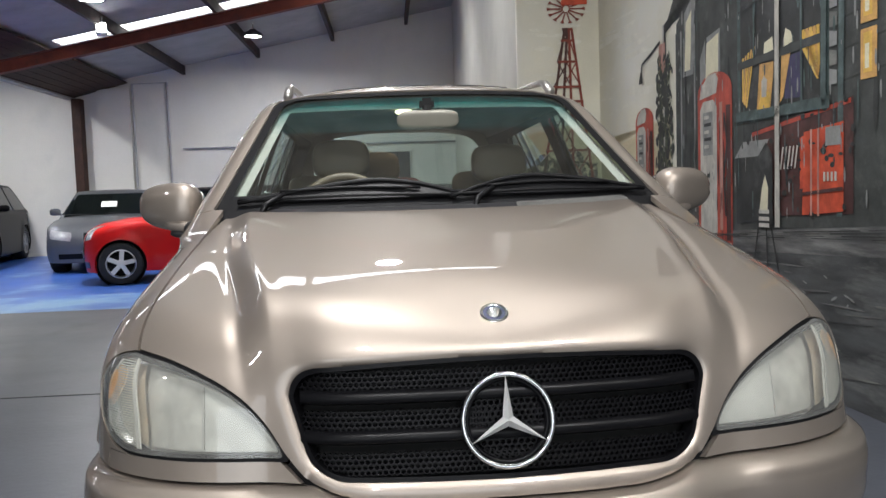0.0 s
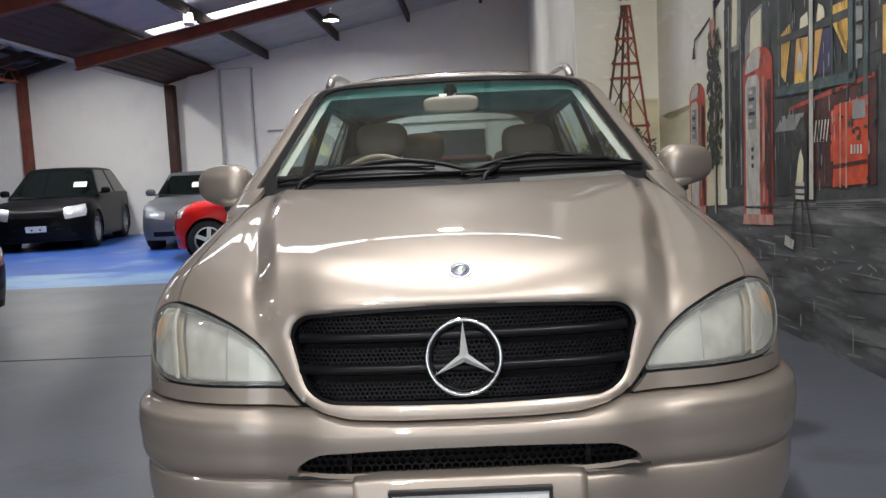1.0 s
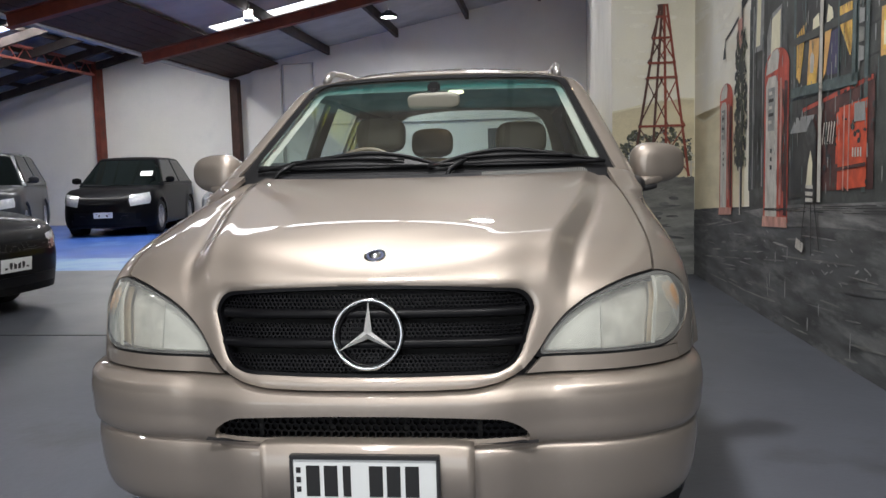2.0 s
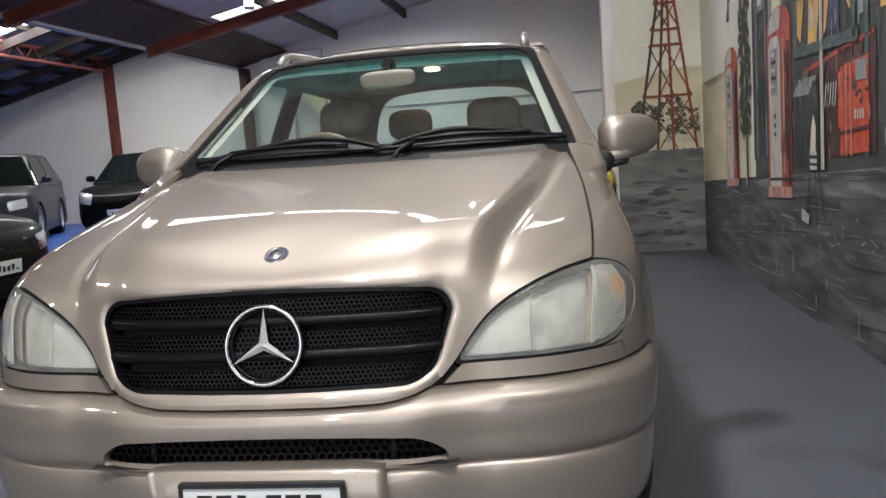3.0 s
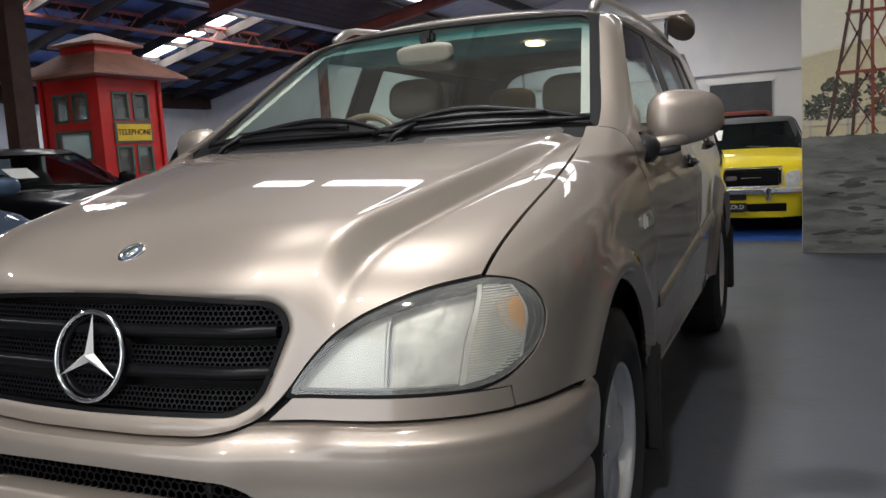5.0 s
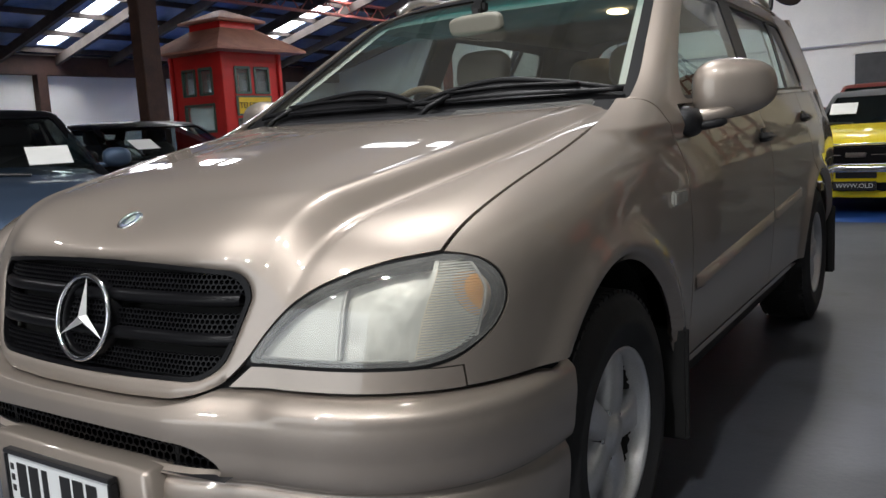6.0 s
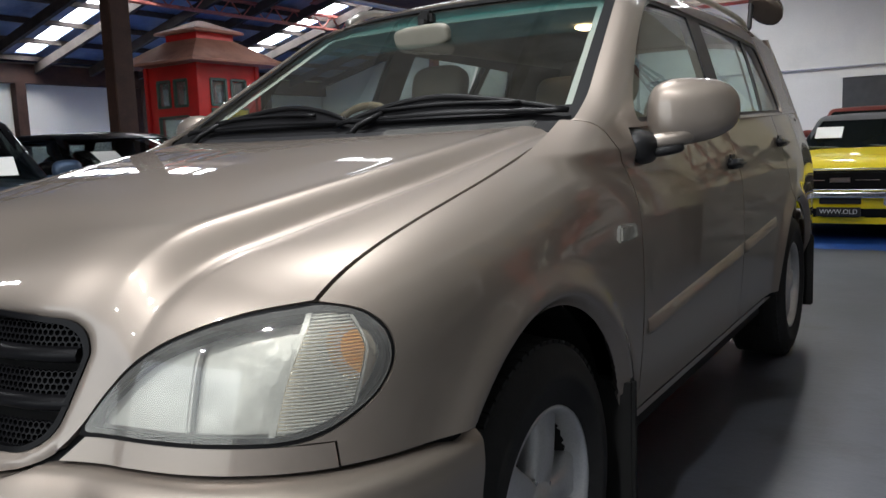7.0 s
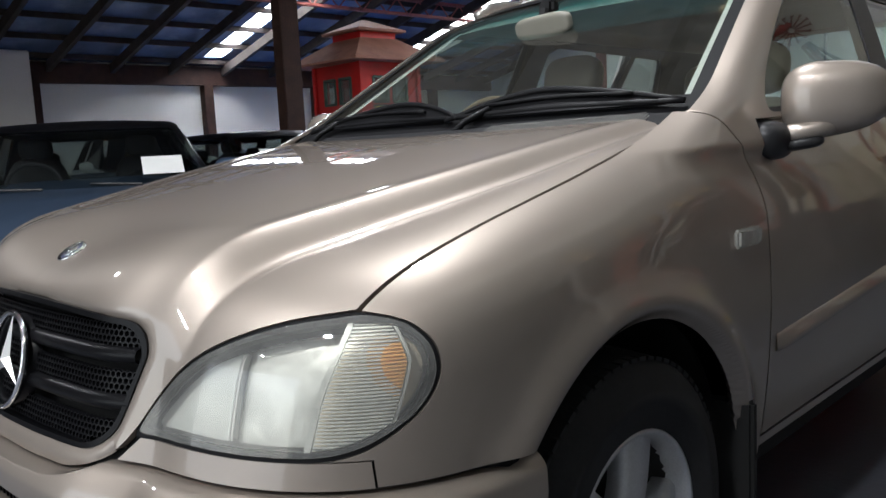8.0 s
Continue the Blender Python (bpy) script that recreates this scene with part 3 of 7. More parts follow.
def panel(name, P, keeps, material, parent, inside, lip=0.012, mirror=False, label="", offset=0.0):
    """A shell cut from a grid, facing away from the point inside, with turned-in edges."""
    verts, faces = clipped(P, keeps)
    bm = bmesh.new()
    vs = [bm.verts.new((-v[0] if mirror else v[0], v[1], v[2])) for v in verts]
    for f in faces:
        try:
            bm.faces.new([vs[i] for i in f])
        except ValueError:
            pass
    if not bm.faces:
        bm.free()
        return None
    bm.normal_update()
    c = Vector((-inside[0] if mirror else inside[0], inside[1], inside[2]))
    votes = sum(1 if f.normal.dot(f.calc_center_median() - c) > 0 else -1 for f in list(bm.faces)[:: max(1, len(bm.faces) // 200)])
    if votes < 0:
        bmesh.ops.reverse_faces(bm, faces=bm.faces[:])
    for f in bm.faces:
        f.smooth = True
    bm.normal_update()
    if offset:
        for v in bm.verts:
            v.co += v.normal * offset
    if lip:
        edges = [e for e in bm.edges if len(e.link_faces) == 1]
        low = {}
        for e in edges:
            for v in e.verts:
                if v not in low:
                    low[v] = (v.co - v.normal * lip, v)
        low = {v: bm.verts.new(p) for v, (p, _) in low.items()}
        for e in edges:
            f = e.link_faces[0]
            a, b = e.verts
            li = [l.vert for l in f.loops]
            if li[(li.index(a) + 1) % len(li)] != b:
                a, b = b, a
            q = bm.faces.new((b, a, low[a], low[b]))
            q.smooth = True
            e.smooth = False
    bm.verts.ensure_lookup_table()
    return part(name, bm, material, parent, label)


suv = empty("four_wheel_drive", "champagne beige metallic four-wheel drive wagon parked on the grey floor", "car")
suv.matrix_world = Matrix.Translation((0.791, 0.3, 0)) @ Matrix.Rotation(radians(1.6), 4, "Z") @ Matrix.Translation((-0.8, -0.3, 0))
G = 0.0035   # half of a panel gap


# outlines of the bonnet, lamps and seams
bonnet_low = curve([(0.0, 0.604), (0.2, 0.605), (0.29, 0.610), (0.35, 0.624), (0.40, 0.648), (0.44, 0.690), (0.475, 0.740), (0.515, 0.784), (0.56, 0.817), (0.62, 0.846), (0.69, 0.869), (0.77, 0.882)])
bonnet_edge = curve([(0.1, 0.745), (0.255, 0.768), (0.6, 0.776), (0.95, 0.765), (1.27, 0.735), (1.4, 0.715)])
lamp_back = curve([(0.66, 0.19), (0.685, 0.222), (0.711, 0.25), (0.744, 0.287), (0.78, 0.312), (0.812, 0.319), (0.847, 0.310), (0.868, 0.290), (0.885, 0.25), (0.90, 0.21)])


def rear_edge(x):
    return 1.105 + 0.30 * x * x


def grille_f(x, z):
    """Above zero inside the grille's rounded outline."""
    top = 0.866 - 0.10 * x * x
    bot = 0.641 + 0.05 * x * x
    side = 0.430 - 0.32 * np.maximum(0.80 - z, 0) - 1.5 * np.maximum(0.68 - z, 0) ** 1.5
    a, b, c = top - z, z - bot, side - np.abs(x)
    return -smax(smax(-a, -b, 0.03), -c, 0.06)


def lamp_f(x, y, z, grow=0.0):
    """Above zero inside the headlamp's outline."""
    up = bonnet_low(np.abs(x)) - 0.006 - z
    low = z - 0.681
    back = np.where(np.abs(x) > 0.6, lamp_back(z) - y, 1.0)
    return np.minimum(-smax(smax(-low, -back, 0.07), -up, 0.02), x - 0.44) + grow


# the bonnet: fans of rays in planes across the car
xs = np.linspace(-0.80, 0.80, 321)
an = np.concatenate([np.linspace(-0.60, 0.55, 75)[:-1], np.linspace(0.55, 2.78, 230)])
O = np.stack(np.broadcast_arrays(xs[:, None], 0.62 + 0 * an[None], 0.80 + 0 * an[None]), -1)
Dn = np.stack(np.broadcast_arrays(0 * xs[:, None], -np.cos(an)[None], np.sin(an)[None]), -1)
P_bonnet = shoot(O, Dn, body, 2.0)


# the surround rolls in towards the grille and the lower edge
edge_d = np.minimum(np.maximum(-grille_f(P_bonnet[..., 0], P_bonnet[..., 2]), 0), np.maximum(P_bonnet[..., 2] - bonnet_low(np.abs(P_bonnet[..., 0])), 0) + np.where(np.abs(P_bonnet[..., 0]) < 0.40, 0.006, 1))
P_bonnet[..., 1] += np.where(P_bonnet[..., 1] < 0.3, 0.016 * np.exp(-edge_d / 0.009), 0)


def front_cut(x, y, z):
    """The bonnet ends above the lamps and under the grille."""
    return np.where(y < 0.5, z - bonnet_low(np.abs(x)), 1.0)


panel("bonnet", P_bonnet, [lambda x, y, z: bonnet_edge(y) - G - np.abs(x), front_cut, lambda x, y, z: rear_edge(x) - y,
                           lambda x, y, z: np.where(y < 0.3, -grille_f(x, z), 1.0)], M["paint"], suv, (0, 0.7, 0.6), 0.02)

# wings, lamp lenses and fillers: fans of rays from a point inside the wing
az = np.linspace(-1.25, 3.0, 340)
el = np.linspace(-0.65, 1.45, 190)
A, E = np.meshgrid(az, el, indexing="ij")
Dw = np.stack([np.cos(E) * np.sin(A), -np.cos(E) * np.cos(A), np.sin(E)], -1)
P_wing = shoot(np.array([0.42, 0.72, 0.66]) + 0 * Dw, Dw, joined, 3.0)
seam_y = curve([(0.3, 1.35), (0.86, 1.365), (0.95, 1.358), (1.08, 1.305), (1.2, 1.22)])
for mirror in (False, True):
    arch = lambda x, y, z: np.hypot(y - ARCH[0][0], z - ARCH[0][1]) - ARCH[0][2]
    panel("wing", P_wing, [lambda x, y, z: x - bonnet_edge(y) - G, lambda x, y, z: seam_y(z) - G - y, lambda x, y, z: z - 0.639 + 0.8 * np.maximum(y - 0.83, 0), arch,
                           lambda x, y, z: np.where(y < 0.5, -lamp_f(np.abs(x), y, z, 0.006), 1.0),
                           lambda x, y, z: np.where(z < 0.684, y - 0.2215, 1.0)], M["paint"], suv, (0.42, 0.72, 0.66), 0.02, mirror)
    panel("lamp_filler", P_wing, [lambda x, y, z: 0.676 - z, lambda x, y, z: z - 0.638, lambda x, y, z: 0.2185 - y, lambda x, y, z: x - 0.417 - 1.06 * (z - 0.643)],
          M["paint"], suv, (0.42, 0.72, 0.66), 0.02, mirror)

# dark shell behind the seams
az2, el2 = np.linspace(-1.7, 3.0, 120), np.linspace(-0.65, 1.5, 80)
A2, E2 = np.meshgrid(az2, el2, indexing="ij")
D2 = np.stack([np.cos(E2) * np.sin(A2), -np.cos(E2) * np.cos(A2), np.sin(E2)], -1)
P_in = shoot(np.array([0.42, 0.72, 0.66]) + 0 * D2, D2, body, 3.0)
for mirror in (False, True):
    panel("seam_backing", P_in, [lambda x, y, z: x + 0.0, lambda x, y, z: z - 0.625, lambda x, y, z: 1.30 - y, lambda x, y, z: np.hypot(y - 0.80, z - 0.36) - 0.417,
                                 lambda x, y, z: np.where(y < 0.55, -lamp_f(np.abs(x), y, z, 0.012), 1.0), lambda x, y, z: np.where(y < 0.3, -grille_f(x, z) - 0.01, 1.0)],
          M["gap"], suv, (0.42, 0.72, 0.66), 0, mirror, offset=-0.016)

# ---- bumper ----
bump_in = curve([(0.0, 0.09), (0.10, 0.03), (0.17, 0.008), (0.27, 0.0), (0.45, 0.0), (0.60, 0.010), (0.645, 0.022), (0.675, 0.016), (0.80, 0.014), (0.92, 0.035), (1.0, 0.075)])
bump_z = curve([(0.0, 0.631), (0.10, 0.628), (0.17, 0.613), (0.27, 0.585), (0.45, 0.53), (0.60, 0.468), (0.645, 0.456), (0.675, 0.446), (0.80, 0.37), (0.92, 0.27), (1.0, 0.235)])
ph = np.linspace(-1.62, 1.62, 381)
sv = np.concatenate([np.linspace(0, 0.58, 60)[:-1], np.linspace(0.58, 0.70, 30)[:-1], np.linspace(0.70, 1, 30)])
PH, SV = np.meshgrid(ph, sv, indexing="ij")
inset = bump_in(SV)
c_, s_ = np.maximum(np.cos(PH), 0), np.sin(PH)
rr_ = (np.abs(s_) ** 6.0 + c_**6.0) ** (-1 / 6.0)
bx = (0.932 - inset) * s_ * rr_
scoop = 0.012 * sstep((0.57 - np.abs(bx)) / 0.10) * sstep((bump_z(SV) - 0.578) / 0.04)
by = 0.80 - (0.80 + 0.062 - inset - scoop - nose_y(np.minimum(np.abs(bx), 0.9)) * 0.9) * c_ * rr_
by = np.where(np.abs(PH) > math.pi / 2, 0.80 + (np.abs(PH) - math.pi / 2) * 0.8, by)
lip_z = np.where(np.abs(bx) < 0.46, bonnet_low(np.abs(bx)) - 0.006, 1.0)
P_bump = np.stack([bx, by, np.minimum(bump_z(SV), lip_z)], -1)


def intake_f(x, z):
    top = 0.549 - 0.10 * np.abs(x) ** 2
    side = 0.437 - 0.9 * np.maximum(z - 0.475, 0)
    return -smax(smax(-(top - z), -(z - 0.470), 0.01), -(side - np.abs(x)), 0.05)


panel("bumper", P_bump, [lambda x, y, z: 0.47 + 0.12 * np.maximum(z - 0.45, 0) - y, lambda x, y, z: np.where(y < 0.2, -intake_f(x, z), 1.0)],
      M["paint"], suv, (0, 0.8, 0.45), 0.02)

# ---- cabin shell ----
ys = np.linspace(1.10, 4.42, 320)
th = np.linspace(-0.08, math.pi + 0.08, 300)
Oc = np.stack(np.broadcast_arrays(0 * th[None], ys[:, None], 1.06 + 0 * th[None]), -1)
Dc = np.stack(np.broadcast_arrays(np.cos(th)[None], 0 * ys[:, None], np.sin(th)[None]), -1)
P_cab = shoot(Oc + 0 * Dc, Dc + 0 * Oc, cabin, 1.6)
MID = (0, 2.8, 1.1)
glass_x = curve([(1.10, 0.790), (1.2, 0.763), (1.35, 0.712), (1.5, 0.660), (1.64, 0.612)])


def on_screen(x, y, z):
    return z - screen_z(x, y) + 0.03


def screen_f(x, y, z, edge=0.0):
    """Above zero inside the windscreen's outline."""
    a = glass_x(z) - np.abs(x)
    b = 1.645 - 0.035 * x * x - z
    return np.minimum(-smax(-a, -b, 0.05) + edge, on_screen(x, y, z))


def clear_f(x, y, z, edge=0.0):
    """Above zero inside the clear part of the windscreen, within its black edge."""
    a = glass_x(z) - 0.032 - np.abs(x)
    b = 1.627 - 0.035 * x * x - z
    return np.minimum(-smax(-a, -b, 0.06) + edge, on_screen(x, y, z))


def side_f(y, z, edge=0.0):
    """Above zero inside the band of side windows."""
    front = y - (1.475 + 0.88 * (z - 1.16) + 1.25 * np.maximum(z - 1.16, 0) ** 2)
    back = 3.86 - 0.25 * (z - 1.16) - y
    return -smax(smax(-front, -back, 0.05), smax(-(1.582 - 0.012 * (y - 2.4) ** 2 - z), -(z - belt(y) - 0.012), 0.03), 0.05) + edge


def pane_f(y, z):
    """Above zero inside one of the side panes, between the posts."""
    post = np.minimum(np.abs(y - 2.53 - 0.20 * (z - 1.16)) - 0.085, np.abs(y - 3.30 - 0.35 * (z - 1.16)) - 0.025)
    return np.minimum(side_f(y, z, -0.014), post)


P_shell = shoot(Oc + 0 * Dc, Dc + 0 * Oc, joined, 1.6)
panel("cabin_shell", P_shell, [lambda x, y, z: z - np.where(y < 1.40, 1.02, belt(y)), lambda x, y, z: y - seam_y(z) - G, lambda x, y, z: -screen_f(x, y, z, 0.004),
                                  lambda x, y, z: np.where(np.abs(x) > 0.5, -side_f(y, z), 1.0)], M["paint"], suv, MID, 0.012)
panel("windscreen_seal", P_cab, [lambda x, y, z: screen_f(x, y, z, 0.002), lambda x, y, z: -np.minimum(clear_f(x, y, z), 1 + 0 * z)],
      M["gap"], suv, MID, 0, offset=-0.004)
panel("windscreen", P_cab, [lambda x, y, z: clear_f(x, y, z, 0.01), lambda x, y, z: z - 1.12], M["screen_glass"], suv, MID, 0, offset=-0.009)
# printed band, taken higher to paint in the dark dash reflection under the wipers
panel("lower_screen_band", P_cab, [lambda x, y, z: clear_f(x, y, z, 0.01), lambda x, y, z: 1.214 - z], M["gap"], suv, MID, 0, label="black printed band, carried up for the dark dash reflection", offset=-0.006)
panel("sun_band", P_cab, [lambda x, y, z: clear_f(x, y, z), lambda x, y, z: z - 1.465], M["tint_band"], suv, MID, 0, label="blue-green tinted band", offset=-0.014)
for sgn in (1, -1):
    panel("pillar_trim", P_cab, [lambda x, y, z, s=sgn: x * s - glass_x(z) + 0.062, lambda x, y, z, s=sgn: glass_x(z) - 0.015 - x * s, lambda x, y, z: 1.585 - z, lambda x, y, z: on_screen(x, y, z) - 0.01,
                                 lambda x, y, z: z - 1.13], M["cream"], suv, MID, 0, offset=-0.03)
panel("headlining", P_cab, [lambda x, y, z: z - 1.575, lambda x, y, z: y - 1.92 - 0.13 * x * x], M["headlining"], suv, MID, 0, offset=-0.035)
for sgn in (1, -1):
    half = [lambda x, y, z, s=sgn: x * s - 0.5]
    panel("window_frame", P_cab, half + [lambda x, y, z: side_f(y, z), lambda x, y, z: -pane_f(y, z)], M["black_plastic"], suv, MID, 0.006, offset=-0.006)
    panel("inner_trim", P_cab, half + [lambda x, y, z: z - 1.12, lambda x, y, z: y - 1.55 - 0.88 * (z - 1.16) - 1.25 * np.maximum(z - 1.16, 0) ** 2, lambda x, y, z: 1.60 - z, lambda x, y, z: -pane_f(y, z), lambda x, y, z: np.abs(x) - (0.852 - 0.25 * (z - 1.15) - 0.16 * np.maximum(z - 1.15, 0) ** 1.6) + 0.035], M["shaded_trim"], suv, MID, 0, offset=-0.04)
    for y0, y1, gl in ((1.2, 2.56, "glass"), (2.56, 3.36, "glass"), (3.36, 4.4, "dark_glass")):
        panel("side_window", P_cab, half + [lambda x, y, z: side_f(y, z, -0.004), lambda x, y, z, a=y0: y - a - 0.02, lambda x, y, z, b=y1: b - 0.005 - y], M[gl], suv, MID, 0, offset=-0.010)

# ---- flanks: doors, quarters, sills ----
fy = np.linspace(1.2, 4.50, 300)
fz = np.linspace(0.34, 1.25, 110)
FY, FZ = np.meshgrid(fy, fz, indexing="ij")
P_side = np.stack([flank(FY, FZ), FY, FZ], -1)
rear_arch = lambda x, y, z: np.hypot(y - ARCH[1][0], z - ARCH[1][1]) - ARCH[1][2]
for mirror in (False, True):
    low = lambda x, y, z: z - 0.395
    top = lambda x, y, z: belt(y) + 0.012 - 0.45 * np.maximum(1.42 - y, 0) - z
    ins = (0, 2.6, 0.7)
    panel("front_door", P_side, [low, top, lambda x, y, z: y - seam_y(z) - G, lambda x, y, z: 2.54 - G - y], M["paint"], suv, ins, 0.015, mirror)
    panel("rear_door", P_side, [low, top, lambda x, y, z: y - 2.54 - G, lambda x, y, z: 3.52 - G - y, lambda x, y, z: rear_arch(x, y, z) - 0.03], M["paint"], suv, ins, 0.015, mirror)
    panel("rear_quarter", P_side, [low, top, lambda x, y, z: np.maximum(y - 3.52 - G, 0.03 - rear_arch(x, y, z) - 2 * G), rear_arch], M["paint"], suv, ins, 0.02, mirror)
    panel("door_seam_backing", P_side, [lambda x, y, z: z - 0.37, top, lambda x, y, z: 3.6 - y, rear_arch], M["gap"], suv, ins, 0, mirror, offset=-0.017)
    sx = -1 if mirror else 1
    bm = bmesh.new()
    add_box(bm, 0.80, 0.885, 1.24, 3.27, 0.345, 0.388, 0.012)
    sill = part("sill", bm, M["paint"], suv)
    if mirror:
        sill.scale.x = -1
    bm = bmesh.new()
    add_box(bm, 0.55, 0.84, 1.26, 3.25, 0.27, 0.36, 0.01)
    under = part("sill_underside", bm, M["dull_black"], suv)
    if mirror:
        under.scale.x = -1
    # rubbing strips, handles, side badge
    for y0, y1 in ((1.40, 2.531), (2.549, 3.17)):
        bm = bmesh.new()
        n = 24
        rows = []
        for i in range(n + 1):
            y = y0 + (y1 - y0) * i / n
            zc = 0.606 + 0.061 * (y - 1.323)
            e = min(1.0, min(i, n - i) / 0.8)
            prof = [(-0.024, -0.002), (-0.022, 0.010), (-0.016, 0.016), (-0.008, 0.012), (0.014, 0.009), (0.024, -0.002)]
            rows.append([bm.verts.new((sx * (float(flank(np.array(y), np.array(zc + dz))) + dx * (0.3 + 0.7 * e)), y, zc + dz)) for dz, dx in prof])
        for a, b in zip(rows, rows[1:]):
            for k in range(5):
                bm.faces.new((a[k], b[k], b[k + 1], a[k + 1]) if sx > 0 else (a[k + 1], b[k + 1], b[k], a[k]))
        part("rubbing_strip", bm, M["paint"], suv, smooth=True)
    for hy, hz in ((2.45, 1.005), (3.49, 1.066)):
        hx = float(flank(np.array(hy), np.array(hz)))
        bm = bmesh.new()
        add_box(bm, hx - 0.01, hx + 0.034, hy - 0.095, hy + 0.095, hz - 0.016, hz + 0.018, 0.012)
        h = part("door_handle", bm, M["black_plastic"], suv, "black grip handle", True)
        bm = bmesh.new()
        add_box(bm, hx - 0.01, hx + 0.012, hy - 0.055, hy + 0.035, hz - 0.032, hz + 0.036, 0.015)
        k = part("handle_recess", bm, M["black_plastic"], h)
        if mirror:
            h.scale.x = -1
    bx_ = float(flank(np.array(1.25), np.array(0.88))) + 0.003
    bm = bmesh.new()
    add_box(bm, bx_ - 0.01, bx_ + 0.009, 1.195, 1.312, 0.860, 0.902, 0.006)
    b = part("side_repeater", bm, M["lens_clear"], suv, "small pale side indicator lens")
    if mirror:
        b.scale.x = -1
    # mud flaps and wheel wells
    for wy in (0.80, 3.67):
        bm = bmesh.new()
        add_box(bm, 0.60, 0.955 if wy > 2 else 0.945, wy + 0.405, wy + 0.435, 0.17 if wy > 2 else 0.19, 0.56 if wy > 2 else 0.52, 0.008, None)
        f = part("mud_flap", bm, M["dull_black"], suv)
        if mirror:
            f.scale.x = -1
        bm = bmesh.new()
        n = 28
        rings = []
        for k in range(n + 1):
            a = -0.35 + (math.pi + 0.7) * k / n
            rings.append([bm.verts.new((xx, wy + math.cos(a) * rr, 0.36 + math.sin(a) * rr)) for xx, rr in ((0.858, 0.424), (0.84, 0.434), (0.45, 0.434))])
        for a, b_ in zip(rings, rings[1:]):
            for k in range(2):
                bm.faces.new((a[k], a[k + 1], b_[k + 1], b_[k]))
        bm.faces.new([r[2] for r in rings])
        w = part("wheel_arch_liner", bm, M["dull_black"], suv)
        if mirror:
            w.scale.x = -1

# tailgate
tx, tz = np.linspace(-0.82, 0.82, 120), np.linspace(0.45, 1.72, 120)
TX, TZ = np.meshgrid(tx, tz, indexing="ij")
P_tail = np.stack([TX, 4.50 - 0.16 * np.maximum(TZ - 1.15, 0) - 0.25 * TX**2 * 0.4, TZ], -1)


def tail_window(x, z):
    return -smax(smax(-(1.645 - 0.30 * x * x * np.abs(x) - z), -(z - 1.22), 0.05), -(0.66 - 0.25 * np.maximum(z - 1.25, 0) - np.abs(x)), 0.12)


panel("tailgate", P_tail, [lambda x, y, z: -tail_window(x, z), lambda x, y, z: 0.81 - 0.35 * np.maximum(z - 1.2, 0) - np.abs(x), lambda x, y, z: 1.69 - 0.1 * x * x - z], M["paint"], suv, (0, 3, 1), 0.03)
panel("rear_window", P_tail, [lambda x, y, z: tail_window(x, z) + 0.02], M["glass"], suv, (0, 3, 1), 0, offset=-0.008)
panel("tailgate_trim", P_tail, [lambda x, y, z: -tail_window(x, z) - 0.004, lambda x, y, z: 0.79 - 0.35 * np.maximum(z - 1.2, 0) - np.abs(x), lambda x, y, z: 1.67 - 0.1 * x * x - z], M["headlining"], suv, (0, 3, 1), 0, offset=-0.035)
bm = bmesh.new()
add_box(bm, -0.88, 0.88, 4.40, 4.60, 0.40, 0.66, 0.05)
part("rear_bumper", bm, M["paint"], suv)
bm = bmesh.new()
add_box(bm, -0.78, 0.78, 0.3, 4.4, 0.24, 0.36, 0.02)
add_box(bm, -0.48, 0.48, 0.25, 4.3, 0.36, 0.60, 0.02)
part("underbody", bm, M["dull_black"], suv)

# cowl panel with its row of vent slots, wipers
bm = bmesh.new()
n = 60
grid = []
for i in range(n + 1):
    x = -0.76 + 1.52 * i / n
    y0 = 1.105 + 0.30 * x * x
    grid.append([bm.verts.new((x, y0 + d, float(bonnet_top(np.array(x), np.array(y0))) + h)) for d, h in ((-0.04, -0.035), (0.010, -0.012), (0.058, 0.010), (0.12, 0.014))])
for a, b in zip(grid, grid[1:]):
    for k in range(3):
        bm.faces.new((a[k], b[k], b[k + 1], a[k + 1]))
cowl = part("cowl_panel", bm, M["black_plastic"], suv, "black plastic scuttle panel", True)
bm = bmesh.new()
for i in range(56):
    x = 0.25 + i * 0.0075
    y0 = 1.105 + 0.30 * x * x
    z = float(bonnet_top(np.array(x), np.array(y0)))
    add_beam(bm, (x, y0 + 0.012, z - 0.004), (x, y0 + 0.058, z + 0.013), 0.0036, 0.006)
part("vent_slats", bm, M["grey_trim"], cowl, "row of fine vent slats")


def screen_point(x, s, lift):
    """A point s metres up the windscreen from its base."""
    y = 1.187 + 0.13 * x * x + s * 0.857
    return Vector((x, y - lift * 0.51, screen_z(x, y) + lift * 0.86))


